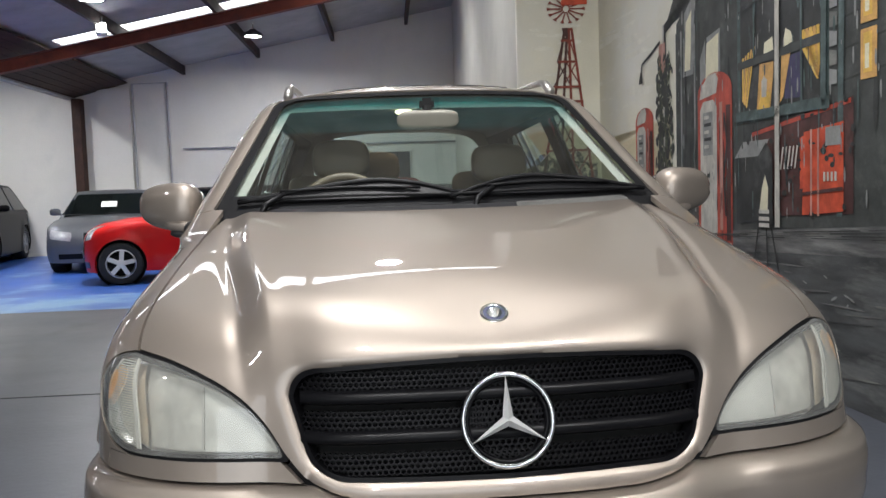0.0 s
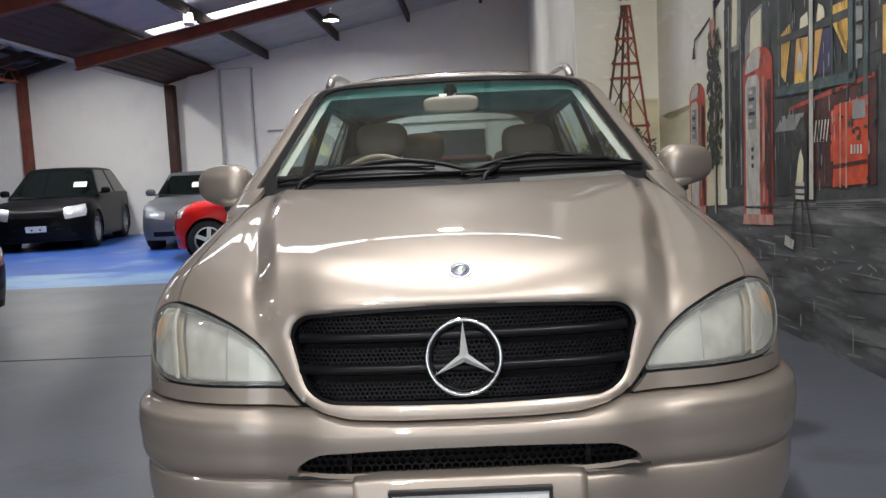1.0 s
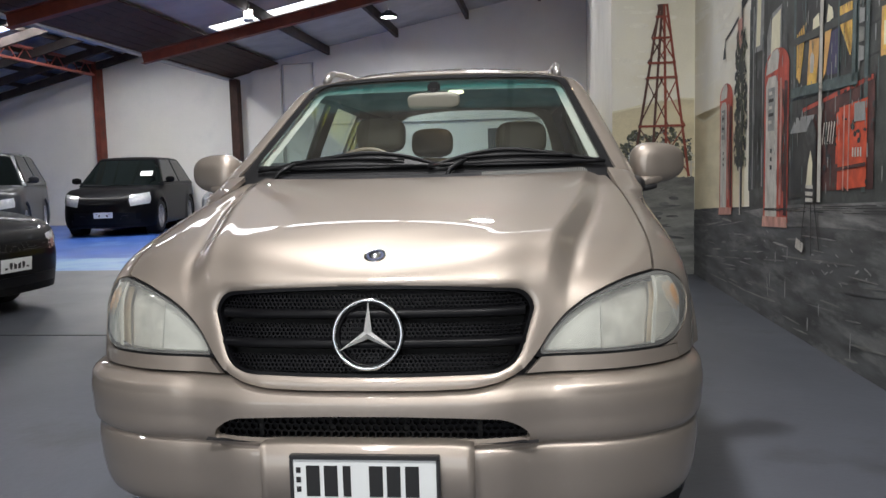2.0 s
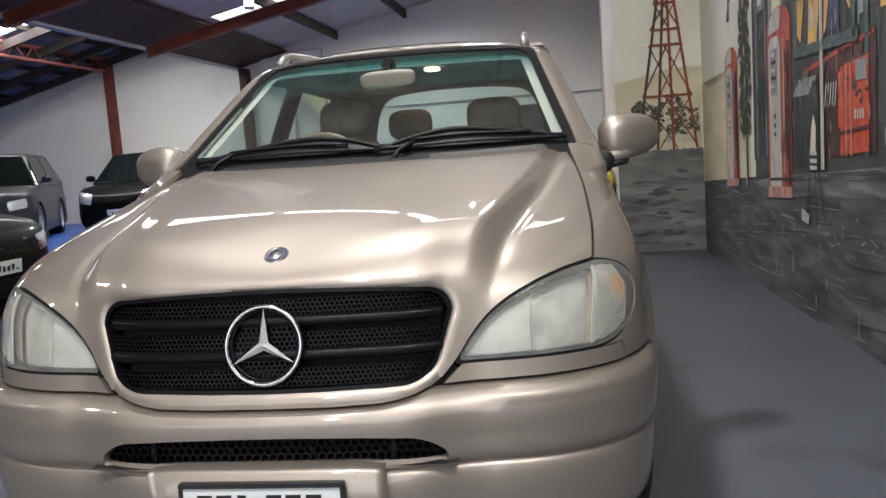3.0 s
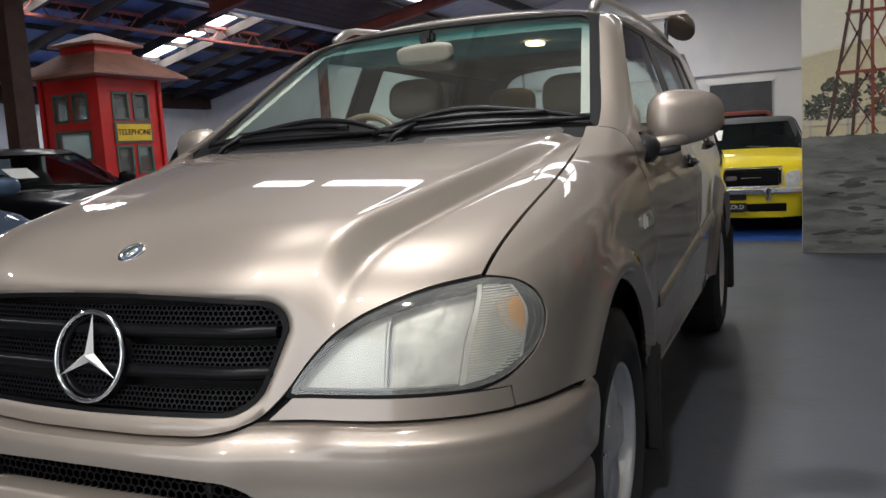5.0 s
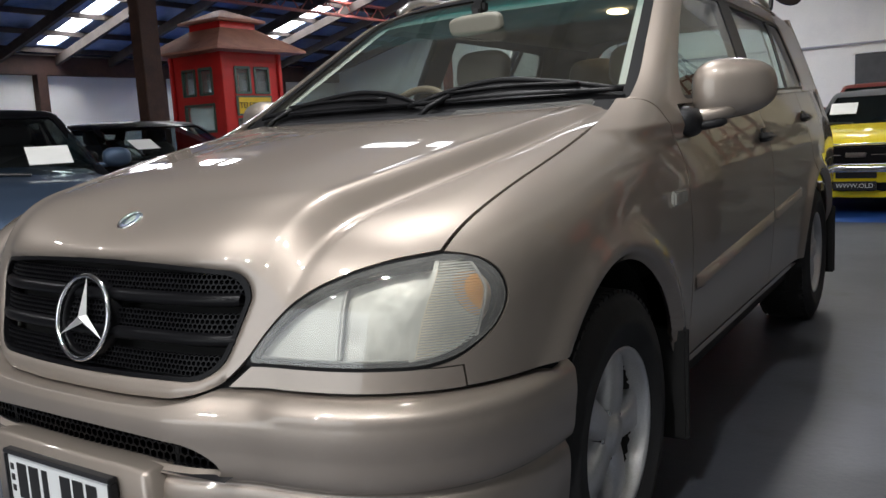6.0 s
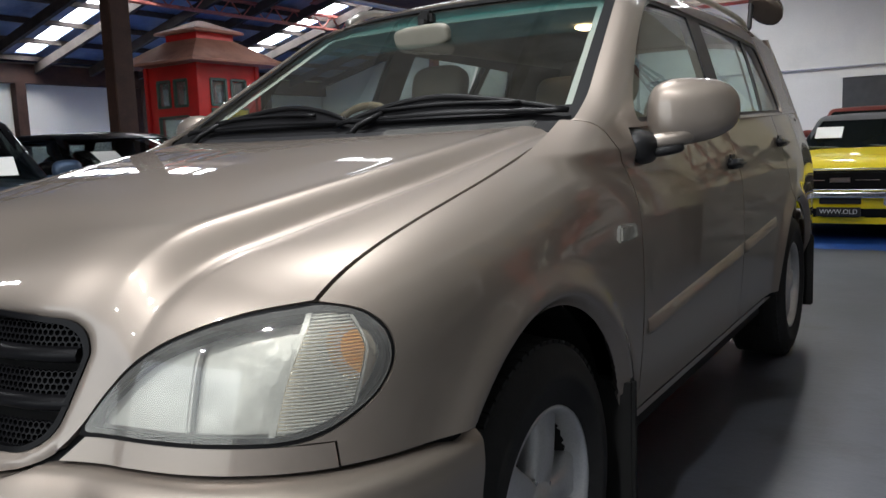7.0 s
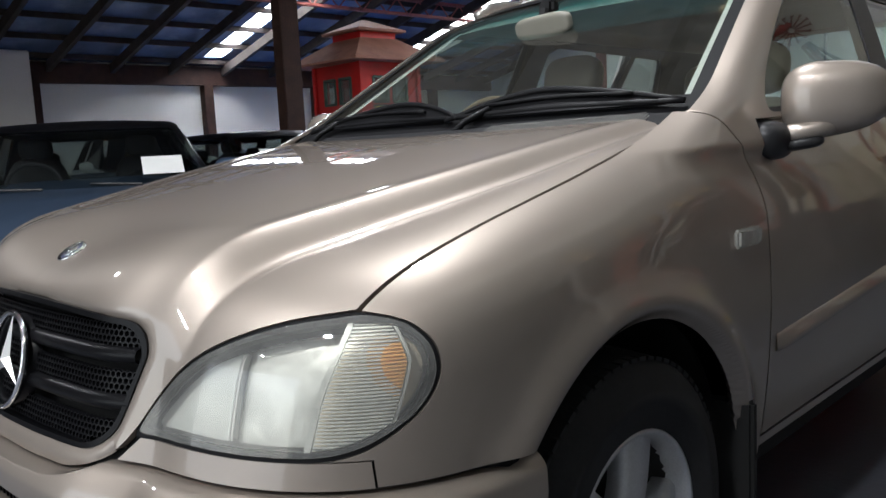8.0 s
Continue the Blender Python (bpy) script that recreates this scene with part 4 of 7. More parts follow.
for xa, xp, xb, xq in ((-0.70, -0.20, 0.07, -0.62), (0.03, 0.30, 0.74, 0.10)):
    # rubber blade low on the glass, bowed arm over it, pivot under the bonnet edge
    w = node("wiper", suv)
    bow = curve([(xa, 0.050), (0.5 * (xa + xp), 0.105), (xp, 0.135), (0.5 * (xp + xb), 0.115), (xb, 0.065)])
    rise = curve([(xa, 0.010), (0.5 * (xa + xp), 0.026), (xp, 0.034), (0.5 * (xp + xb), 0.026), (xb, 0.012)])
    xs = [xa + (xb - xa) * k / 16 for k in range(17)]
    bm = bmesh.new()
    add_tube(bm, [screen_point(x, float(bow(np.array(x))), float(rise(np.array(x)))) for x in xs], 0.008, 8, radii=[0.0065 + 0.003 * math.sin(math.pi * k / 16) for k in range(17)])
    part("wiper_arm", bm, M["wiper_black"], w, smooth=True)
    bm = bmesh.new()
    add_tube(bm, [screen_point(x, 0.062 + 0.014 * math.sin(math.pi * k / 16), 0.012) for k, x in enumerate(xs)], 0.0075, 6)
    # curved web between the rubber and the arm, with a rib along it
    for lift in (0.0, 0.006):
        strip = [[bm.verts.new(screen_point(x, 0.06 + (float(bow(np.array(x))) - 0.064) * f, 0.010 + (float(rise(np.array(x))) - 0.012) * f - lift)) for f in (0.0, 0.5, 1.0)] for x in xs[1:-1]]
        for a, b in zip(strip, strip[1:]):
            for k in range(2):
                bm.faces.new((a[k], b[k], b[k + 1], a[k + 1]))
    add_tube(bm, [screen_point(x, 0.088 + 0.016 * math.sin(math.pi * k / 10), 0.028) for k, x in enumerate(xs[3:14])], 0.006, 6)
    part("wiper_blade", bm, M["wiper_black"], w, smooth=True)
    bm = bmesh.new()
    add_tube(bm, [screen_point(xq, -0.03, 0.0), screen_point(xq + 0.02, 0.03, 0.014), screen_point(xq + 0.08, 0.085, 0.02)], 0.010, 8)
    add_lathe(bm, [(0.015, -0.03), (0.015, -0.006), (0.010, 0.003), (0.001, 0.004)], 20, Matrix.Translation(screen_point(xq, -0.03, 0.0)))
    part("wiper_pivot", bm, M["wiper_black"], w, smooth=True)

# roof rails, sunroof, rear wide-view mirror
for sx in (1, -1):
    bm = bmesh.new()
    pts = []
    for i in range(25):
        t = i / 24
        y = 2.08 + 2.1 * t
        lift = 0.05 * min(1, math.sin(math.pi * t) * 5.5)
        pts.append((sx * (0.585 - 0.015 * t), y, float(roof_z(np.array(y))) - 0.055 + lift + 0.012))
    add_tube(bm, pts, 0.016, 10, radii=[0.02] * 2 + [0.015] * 21 + [0.02] * 2)
    part("roof_rail", bm, M["rail"], suv, "satin silver roof rail", True)
panel("sunroof", P_cab, [lambda x, y, z: 0.40 - np.abs(x), lambda x, y, z: y - 2.16, lambda x, y, z: 2.92 - y, lambda x, y, z: z - 1.5], M["car_glass_black"], suv, MID, 0.004, label="dark glass sunroof panel", offset=0.004)
rm = node("rear_view_mirror_pod", suv)
bm = bmesh.new()
add_box(bm, 0.12, 0.665, 4.44, 4.60, 1.90, 1.935, 0.012)
part("deflector", bm, M["paint"], rm)
bm = bmesh.new()
add_lathe(bm, [(0.002, -0.075), (0.05, -0.068), (0.088, -0.04), (0.105, 0.0), (0.104, 0.016), (0.09, 0.02), (0.002, 0.012)], 28, Matrix.Translation((0.615, 4.50, 1.835)) @ pose(0, 0, 0, 135, 0, -30))
part("mirror_bowl", bm, mat("bronze_grey_mirror_back", (0.16, 0.13, 0.11), 0.25, 0.6, vary=0.1), rm, "round wide-view mirror with a bronze-grey back", True)
bm = bmesh.new()
add_tube(bm, [(0.50, 4.40, 1.66), (0.53, 4.46, 1.74), (0.54, 4.48, 1.92)], 0.014)
part("arm", bm, M["black_plastic"], rm)
bm = bmesh.new()
add_tube(bm, [(0.54, 4.48, 1.90), (0.62, 4.49, 1.86)], 0.010)
part("clamp", bm, M["black_plastic"], rm)


# door mirrors
def superball(bm, c, r, p, m=None, nu=32, nv=20, shape=None):
    rings = []
    for j in range(nv + 1):
        v = -math.pi / 2 + math.pi * j / nv
        ring = []
        for i in range(nu):
            u = 2 * math.pi * i / nu
            f = lambda t: math.copysign(abs(t) ** p, t)
            q = Vector((r[0] * f(math.cos(v)) * f(math.cos(u)), r[1] * f(math.cos(v)) * f(math.sin(u)), r[2] * f(math.sin(v))))
            if shape:
                q = shape(q)
            q = q + Vector(c)
            ring.append(bm.verts.new(m @ q if m else q))
        rings.append(ring)
    for a, b in zip(rings, rings[1:]):
        for k in range(nu):
            bm.faces.new((a[k], a[(k + 1) % nu], b[(k + 1) % nu], b[k]))
    bmesh.ops.remove_doubles(bm, verts=bm.verts[:], dist=1e-5)


def taper(q):
    return Vector((q.x, q.y, q.z * (1 - 0.25 * q.x / 0.13 if q.z < 0 else 1 - 0.10 * q.x / 0.13) - 0.0))


for sx in (1, -1):
    dm = node("door_mirror", suv)
    bm = bmesh.new()
    superball(bm, (0, 0, 0), (0.122, 0.070, 0.088), 0.72, Matrix.Translation((0.988, 1.575, 1.180)) @ pose(0, 0, 0, 0, 0, 24), shape=taper)
    superball(bm, (0, 0, 0), (0.075, 0.045, 0.026), 0.8, Matrix.Translation((0.935, 1.525, 1.105)) @ pose(0, 0, 0, 0, -10, 20))
    part("housing", bm, M["paint"], dm, smooth=True)
    bm = bmesh.new()
    superball(bm, (0, 0, 0), (0.055, 0.075, 0.045), 0.7, Matrix.Translation((0.865, 1.475, 1.090)) @ pose(0, 0, 0, 0, 15, 0))
    superball(bm, (0, 0, 0), (0.05, 0.045, 0.016), 0.7, Matrix.Translation((0.93, 1.52, 1.078)) @ pose(0, 0, 0, 0, -8, 20))
    part("foot", bm, M["black_plastic"], dm, "black plastic mirror foot", True)
    bm = bmesh.new()
    superball(bm, (0, 0, 0), (0.10, 0.006, 0.066), 0.6, Matrix.Translation((0.961, 1.645, 1.183)) @ pose(0, 0, 0, 0, 0, 24))
    part("mirror_glass", bm, M["chrome"], dm, "silvered mirror glass", True)
    bm = bmesh.new()
    add_poly(bm, [(0.838, 1.40, 1.145), (0.842, 1.54, 1.150), (0.806, 1.54, 1.245)], (-0.012, 0, 0))
    part("sail_panel", bm, M["black_plastic"], dm)
    if sx < 0:
        dm.scale.x = -1


# ---- wheels ----
def wheel(cx, cy, side):
    w = node("wheel", suv)
    turn = Matrix.Translation((cx, cy, 0.352)) @ pose(0, 0, 0, 0, 90 * side, 0)
    R = 0.3555
    bm = bmesh.new()
    add_lathe(bm, [(0.208, -0.115), (0.222, -0.128), (0.28, -0.134), (0.322, -0.126), (0.343, -0.108), (R - 0.004, -0.085), (R, -0.03), (R, 0.03), (R - 0.004, 0.085),
                   (0.343, 0.108), (0.322, 0.126), (0.29, 0.133), (0.288, 0.1355), (0.265, 0.1355), (0.263, 0.133), (0.224, 0.128), (0.208, 0.115)], 72, turn)
    part("tyre", bm, M["tyre"], w, smooth=True)
    bm = bmesh.new()
    for k in range(72):
        a = 2 * math.pi * k / 72
        for z0, z1 in ((-0.11, -0.06), (-0.025, 0.025), (0.06, 0.11)):
            aa = a + (0.04 if z0 < -0.05 or z0 > 0.05 else 0)
            m = turn @ Matrix.Rotation(aa, 4, "Z")
            rr = R - (0.007 if abs(z0) > 0.05 else 0)
            add_box(bm, rr - 0.006, rr + 0.0025, -0.011, 0.011, z0, z1, 0, m)
    part("tread", bm, M["tyre"], w)["kind"] = "stuff"
    bm = bmesh.new()
    add_lathe(bm, [(0.215, 0.118), (0.213, 0.122), (0.206, 0.122), (0.200, 0.114), (0.193, 0.08), (0.186, 0.03), (0.186, -0.09), (0.20, -0.11), (0.213, -0.12)], 72, turn)
    part("rim", bm, M["alloy"], w, smooth=True)
    bm = bmesh.new()
    add_lathe(bm, [(0.198, 0.100), (0.188, 0.055), (0.182, 0.02), (0.03, 0.015)], 48, turn)
    part("barrel", bm, M["barrel"], w, "inside of the wheel, coloured dark for the shade between spokes", True)
    bm = bmesh.new()
    for k in range(5):
        m = turn @ Matrix.Rotation(2 * math.pi * k / 5 + 0.3, 4, "Z")
        n = 10
        rows = []
        for i in range(n + 1):
            t = i / n
            r = 0.035 + 0.160 * t
            hw = 0.036 + 0.002 * math.sin(math.pi * t) + 0.024 * t**4
            top = 0.088 + 0.020 * math.sin(math.pi * (0.25 + 0.6 * t)) - 0.006 * t
            rows.append([bm.verts.new(m @ Vector((r, q, h))) for q, h in ((-hw, top - 0.05), (-hw, top - 0.012), (-hw * 0.72, top), (hw * 0.72, top), (hw, top - 0.012), (hw, top - 0.05))])
        for a, b in zip(rows, rows[1:]):
            for j in range(5):
                bm.faces.new((a[j], b[j], b[j + 1], a[j + 1]))
    part("spokes", bm, M["alloy"], w, smooth=True)
    bm = bmesh.new()
    add_lathe(bm, [(0.068, 0.05), (0.066, 0.094), (0.052, 0.104), (0.036, 0.106), (0.034, 0.112), (0.001, 0.115)], 36, turn)
    part("centre_cap", bm, M["alloy"], w, smooth=True)
    for k in range(5):
        a = 2 * math.pi * (k + 0.5) / 5 + 0.3
        bm = bmesh.new()
        add_lathe(bm, [(0.011, 0.06), (0.011, 0.085), (0.006, 0.09), (0.0005, 0.09)], 8, turn @ Matrix.Translation((0.056 * math.cos(a), 0.056 * math.sin(a), 0.012)))
        part("wheel_bolt", bm, M["chrome"], w)
    bm = bmesh.new()
    add_lathe(bm, [(0.02, -0.02), (0.15, -0.02), (0.15, 0.0), (0.02, 0.005)], 40, turn)
    add_lathe(bm, [(0.187, -0.10), (0.05, -0.11)], 40, turn)
    part("brake_disc", bm, M["dull_black"], w)


for s in (1, -1):
    wheel(s * 0.785, 0.79, s)
    wheel(s * 0.795, 3.66, s)

for ob in suv.children_recursive:
    if ob.name.split(".")[0] in ("windscreen", "side_window", "rear_window", "sun_band"):
        ob.visible_shadow = False

# ---- headlamps ----
M["lamp_lens"] = pane("slightly_hazed_headlamp_lens", (0.96, 0.96, 0.92), 0.13, (0.86, 0.86, 0.82), 1.5, 0.03)
M["reflector"] = mat("cloudy_silvered_reflector", (0.66, 0.66, 0.63), 0.46, 0.5, vary=0.3, scale=11, bump=0.6, bump_scale=7, bump_dist=0.02)
M["reflector_inner"] = mat("smooth_silvered_reflector", (0.60, 0.61, 0.59), 0.5, 0.4, vary=0.18, scale=12, bump=0.35, bump_scale=10, bump_dist=0.012)
M["lamp_housing"] = mat("pale_grey_lamp_housing", (0.86, 0.86, 0.83), 0.35, 0.3, vary=0.15, scale=30, bump=0.5, bump_scale=45, bump_dist=0.004)
M["amber"] = mat("amber_indicator_plastic", (0.82, 0.43, 0.13), 0.3, vary=0.12, scale=20)
M["amber_pale"] = mat("pale_amber_indicator_reflector", (0.74, 0.64, 0.5), 0.3, 0.4, vary=0.15, scale=16)
M["lamp_shade"] = mat("grey_lamp_step", (0.58, 0.58, 0.56), 0.4, 0.3, vary=0.05)
M["flute"] = mat("bright_fluted_lens_ribs", (0.85, 0.86, 0.82), 0.25, 0.5, vary=0.05)

WING = np.array([0.42, 0.72, 0.66])
for mirror in (False, True):
    sx = -1 if mirror else 1
    lamp = node("headlamp", suv)
    panel("lens", P_wing, [lambda x, y, z: lamp_f(x, y, z, -0.002)], M["lamp_lens"], lamp, WING, 0.028, mirror, "clear slightly hazed lens")
    panel("lamp_seal", P_wing, [lambda x, y, z: lamp_f(x, y, z, 0.005), lambda x, y, z: -lamp_f(x, y, z, -0.009)], M["gap"], lamp, WING, 0.012, mirror, "black rubber seal", offset=-0.004)
    panel("housing", P_wing, [lambda x, y, z: lamp_f(x, y, z, 0.002)], M["lamp_housing"], lamp, WING, 0, mirror, offset=-0.055)
    # indicator at the outer end with a ribbed lens insert, between a bright divider and a bright edge
    div = lambda z: 0.155 + 0.30 * (z - 0.684) + 2.55 * np.maximum(z - 0.75, 0) ** 2
    edge = lambda z: 0.243 + 0.40 * (z - 0.703) - 0.4 * np.maximum(z - 0.812, 0)
    panel("main_reflector", P_wing, [lambda x, y, z: lamp_f(x, y, z, -0.010), lambda x, y, z: x - 0.626, lambda x, y, z: div(z) - y], M["reflector"], lamp, WING, 0, mirror, "silvered main reflector", offset=-0.044)
    panel("indicator_reflector", P_wing, [lambda x, y, z: lamp_f(x, y, z, -0.012), lambda x, y, z: y - div(z)], M["amber_pale"], lamp, WING, 0, mirror, "pale amber indicator reflector", offset=-0.034)
    panel("indicator_filter", P_wing, [lambda x, y, z: lamp_f(x, y, z, -0.012), lambda x, y, z: y - div(z) - 0.006, lambda x, y, z: edge(z) - 0.004 - y, lambda x, y, z: 0.036 - np.hypot(y - 0.272, 0.8 * (z - 0.803))], M["amber"], lamp, WING, 0.004, mirror, "amber indicator filter", offset=-0.010)
    warm = lambda y, z: 0.027 - np.hypot(y - 0.278, 0.8 * (z - 0.803))
    for k in range(38):
        zc = 0.688 + k * 0.0049
        rib = [lambda x, y, z: lamp_f(x, y, z, -0.012), lambda x, y, z: y - div(z) - 0.004, lambda x, y, z: edge(z) - 0.004 - y, lambda x, y, z, c=zc: z - c + 0.0012, lambda x, y, z, c=zc: c + 0.0012 - z]
        panel("rib", P_wing, rib + [lambda x, y, z: -warm(y, z)], M["flute"], lamp, WING, 0.004, mirror, offset=-0.005)
        if 0.76 < zc < 0.846:
            panel("rib", P_wing, rib + [lambda x, y, z: warm(y, z)], M["amber"], lamp, WING, 0.004, mirror, "amber tinted rib", offset=-0.005)
    panel("divider", P_wing, [lambda x, y, z: lamp_f(x, y, z, -0.008), lambda x, y, z: y - div(z) + 0.003, lambda x, y, z: div(z) + 0.003 - y], M["reflector"], lamp, WING, 0.004, mirror, "bright beaded divider", offset=-0.006)
    panel("edge_trim", P_wing, [lambda x, y, z: lamp_f(x, y, z, -0.006), lambda x, y, z: y - edge(z) + 0.002, lambda x, y, z: edge(z) + 0.002 - y], M["reflector"], lamp, WING, 0.003, mirror, "bright curved edge", offset=-0.008)
    panel("reflector_step", P_wing, [lambda x, y, z: lamp_f(x, y, z, -0.014), lambda x, y, z: x - 0.620, lambda x, y, z: 0.624 - x], M["lamp_shade"], lamp, WING, 0.012, mirror, "grey step between the two reflectors", offset=-0.03)
    panel("inner_reflector", P_wing, [lambda x, y, z: lamp_f(x, y, z, -0.012), lambda x, y, z: 0.618 - x], M["reflector_inner"], lamp, WING, 0, mirror, "silvered inner reflector", offset=-0.030)


# ---- grille ----
def grille_y(x, z):
    return 0.25 * (z - 0.70) + nose_y(np.abs(x)) + 0.004


def hex_sheet(name, spans, pitch, wall, depth, surf, inside, material, parent, label=""):
    """A sheet of hexagonal cells with real holes, laid on a surface."""
    bm = bmesh.new()
    R = pitch / math.sqrt(3)
    rows = int((spans[3] - spans[2]) / (1.5 * R)) + 1
    cols = int((spans[1] - spans[0]) / pitch) + 1
    q = (R - wall) / R
    for j in range(rows):
        for i in range(cols):
            cx = spans[0] + pitch * (i + 0.5 * (j % 2))
            cz = spans[2] + 1.5 * R * j
            if not inside(cx, cz):
                continue
            ang = [math.pi / 6 + math.pi / 3 * k for k in range(6)]
            o = [(cx + R * math.cos(a), cz + R * math.sin(a)) for a in ang]
            n = [(cx + R * q * math.cos(a), cz + R * q * math.sin(a)) for a in ang]
            ov = [bm.verts.new((x, surf(x, z), z)) for x, z in o]
            nv = [bm.verts.new((x, surf(x, z), z)) for x, z in n]
            dv = [bm.verts.new((x, surf(x, z) + depth, z)) for x, z in n]
            for k in range(6):
                l = (k + 1) % 6
                bm.faces.new((ov[k], ov[l], nv[l], nv[k]))
                bm.faces.new((nv[k], nv[l], dv[l], dv[k]))
    ob = part(name, bm, material, parent, label)
    ob["kind"] = "stuff"
    return ob


M["grille_black"] = mat("satin_black_grille_plastic", (0.005, 0.005, 0.006), 0.32, vary=0.15, scale=14, spec=0.16, fine=0.1, fine_scale=150)
grille = node("grille", suv)
gz_rows = (0.828, 0.752, 0.672)
inside_g = lambda x, z: float(grille_f(np.array(x), np.array(z))) > 0.008
for zc in gz_rows:
    hex_sheet("perforated_band", (-0.44, 0.44, zc - 0.017, zc + 0.018), 0.0115, 0.0017, 0.012, lambda x, z: float(grille_y(x, z)) + 0.014, inside_g, M["grille_black"], grille, "black perforated band")
    # solid slat below each band, turned out at its lower edge
    bm = bmesh.new()
    prof = [(-0.018, 0.016), (-0.021, 0.006), (-0.030, 0.003), (-0.041, 0.006), (-0.046, 0.018), (-0.046, 0.04)]
    rows = []
    for i in range(61):
        x = -0.44 + 0.88 * i / 60
        if inside_g(x * 0.985, zc - 0.03 if zc < 0.7 else zc):
            rows.append([bm.verts.new((x, float(grille_y(x, zc + dz)) + dy, zc + dz)) for dz, dy in prof])
    for a, b in zip(rows, rows[1:]):
        for k in range(len(prof) - 1):
            bm.faces.new((a[k], a[k + 1], b[k + 1], b[k]))
    part("slat", bm, M["grille_black"], grille, smooth=True)
gx, gz = np.linspace(-0.45, 0.45, 120), np.linspace(0.60, 0.88, 60)
GX, GZ = np.meshgrid(gx, gz, indexing="ij")
P_gr = np.stack([GX, grille_y(GX, GZ), GZ], -1)
panel("backing", P_gr + np.array([0, 0.06, 0]), [lambda x, y, z: grille_f(x, z) + 0.03], M["dull_black"], grille, (0, 3, 0.7), 0)
panel("rim", P_gr + np.array([0, 0.004, 0]), [lambda x, y, z: grille_f(x, z) + 0.004, lambda x, y, z: 0.005 - grille_f(x, z)], M["grille_black"], grille, (0, 3, 0.7), 0.03)
# the ring emblem on its round perforated boss
em = Matrix.Translation((0, 0.010, 0.748)) @ pose(0, 0, 0, 90 - 14, 0, 0)
emblem = node("emblem", suv)
bm = bmesh.new()
rings = []
for i in range(72):
    a = 2 * math.pi * i / 72
    rings.append([bm.verts.new(em @ Vector(((0.0895 + 0.0058 * math.cos(b)) * math.cos(a), (0.0895 + 0.0058 * math.cos(b)) * math.sin(a), 0.0065 * math.sin(b)))) for b in [2 * math.pi * k / 10 for k in range(10)]])
for i in range(72):
    for k in range(10):
        bm.faces.new((rings[i][k], rings[(i + 1) % 72][k], rings[(i + 1) % 72][(k + 1) % 10], rings[i][(k + 1) % 10]))
part("ring", bm, M["chrome"], emblem, "chrome ring", True)
bm = bmesh.new()
for k in range(3):
    a = math.pi / 2 + 2 * math.pi * k / 3
    tip = em @ Vector((0.087 * math.cos(a), 0.087 * math.sin(a), 0.001))
    mid = em @ Vector((0, 0, 0.013))
    l = em @ Vector((0.0125 * math.cos(a + math.pi / 3), 0.0125 * math.sin(a + math.pi / 3), 0.0))
    r = em @ Vector((0.0125 * math.cos(a - math.pi / 3), 0.0125 * math.sin(a - math.pi / 3), 0.0))
    v = [bm.verts.new(p) for p in (tip, l, mid, r)]
    bm.faces.new((v[0], v[1], v[2]))
    bm.faces.new((v[0], v[2], v[3]))
part("spokes", bm, M["star_chrome"], emblem, "three tapering chrome spokes")
bm = bmesh.new()
add_lathe(bm, [(0.094, -0.03), (0.084, -0.006), (0.080, -0.004), (0.0765, -0.010), (0.075, -0.03)], 56, em)
part("boss", bm, M["grille_black"], emblem, smooth=True)
emi = em.inverted()
hex_sheet("boss_mesh", (-0.08, 0.08, 0.67, 0.825), 0.0125, 0.0016, 0.014, lambda x, z: float(em.translation.y + (z - 0.746) * math.tan(radians(14)) + 0.016), lambda x, z: math.hypot(x, z - 0.746) < 0.0745, M["grille_black"], emblem, "black perforated boss")
# bonnet badge
M["badge_blue"] = mat("grey_blue_enamel", (0.12, 0.13, 0.2), 0.2, 0.3, vary=0.05)
o_ = np.array([[0.0, 0.62, 0.80]])
aim = np.array([[0.0, 0.145 - 0.62, 0.941 - 0.80]])
hit = shoot(o_, aim / np.linalg.norm(aim), body, 2.0)[0]
bmx = Matrix.Translation(hit) @ pose(0, 0, 0, 31, 0, 0)
badge = node("bonnet_badge", suv)
bm = bmesh.new()
add_lathe(bm, [(0.031, -0.004), (0.031, 0.002), (0.029, 0.0045), (0.026, 0.004), (0.024, 0.0025)], 40, bmx)
add_lathe(bm, [(0.0165, 0.003), (0.016, 0.0048), (0.001, 0.0052)], 30, bmx)
for k in range(3):
    a = math.pi / 2 + 2 * math.pi * k / 3
    add_poly(bm, [bmx @ Vector((0.014 * math.cos(a), 0.014 * math.sin(a), 0.0042)), bmx @ Vector((0.003 * math.cos(a + 1.05), 0.003 * math.sin(a + 1.05), 0.0042)), bmx @ Vector((0.003 * math.cos(a - 1.05), 0.003 * math.sin(a - 1.05), 0.0042))])
part("badge_rim", bm, M["chrome"], badge, "chrome rim", True)
bm = bmesh.new()
add_lathe(bm, [(0.0305, -0.004), (0.025, 0.002), (0.001, 0.003)], 40, bmx)
part("badge_face", bm, M["badge_blue"], badge, "grey-blue enamel face", True)

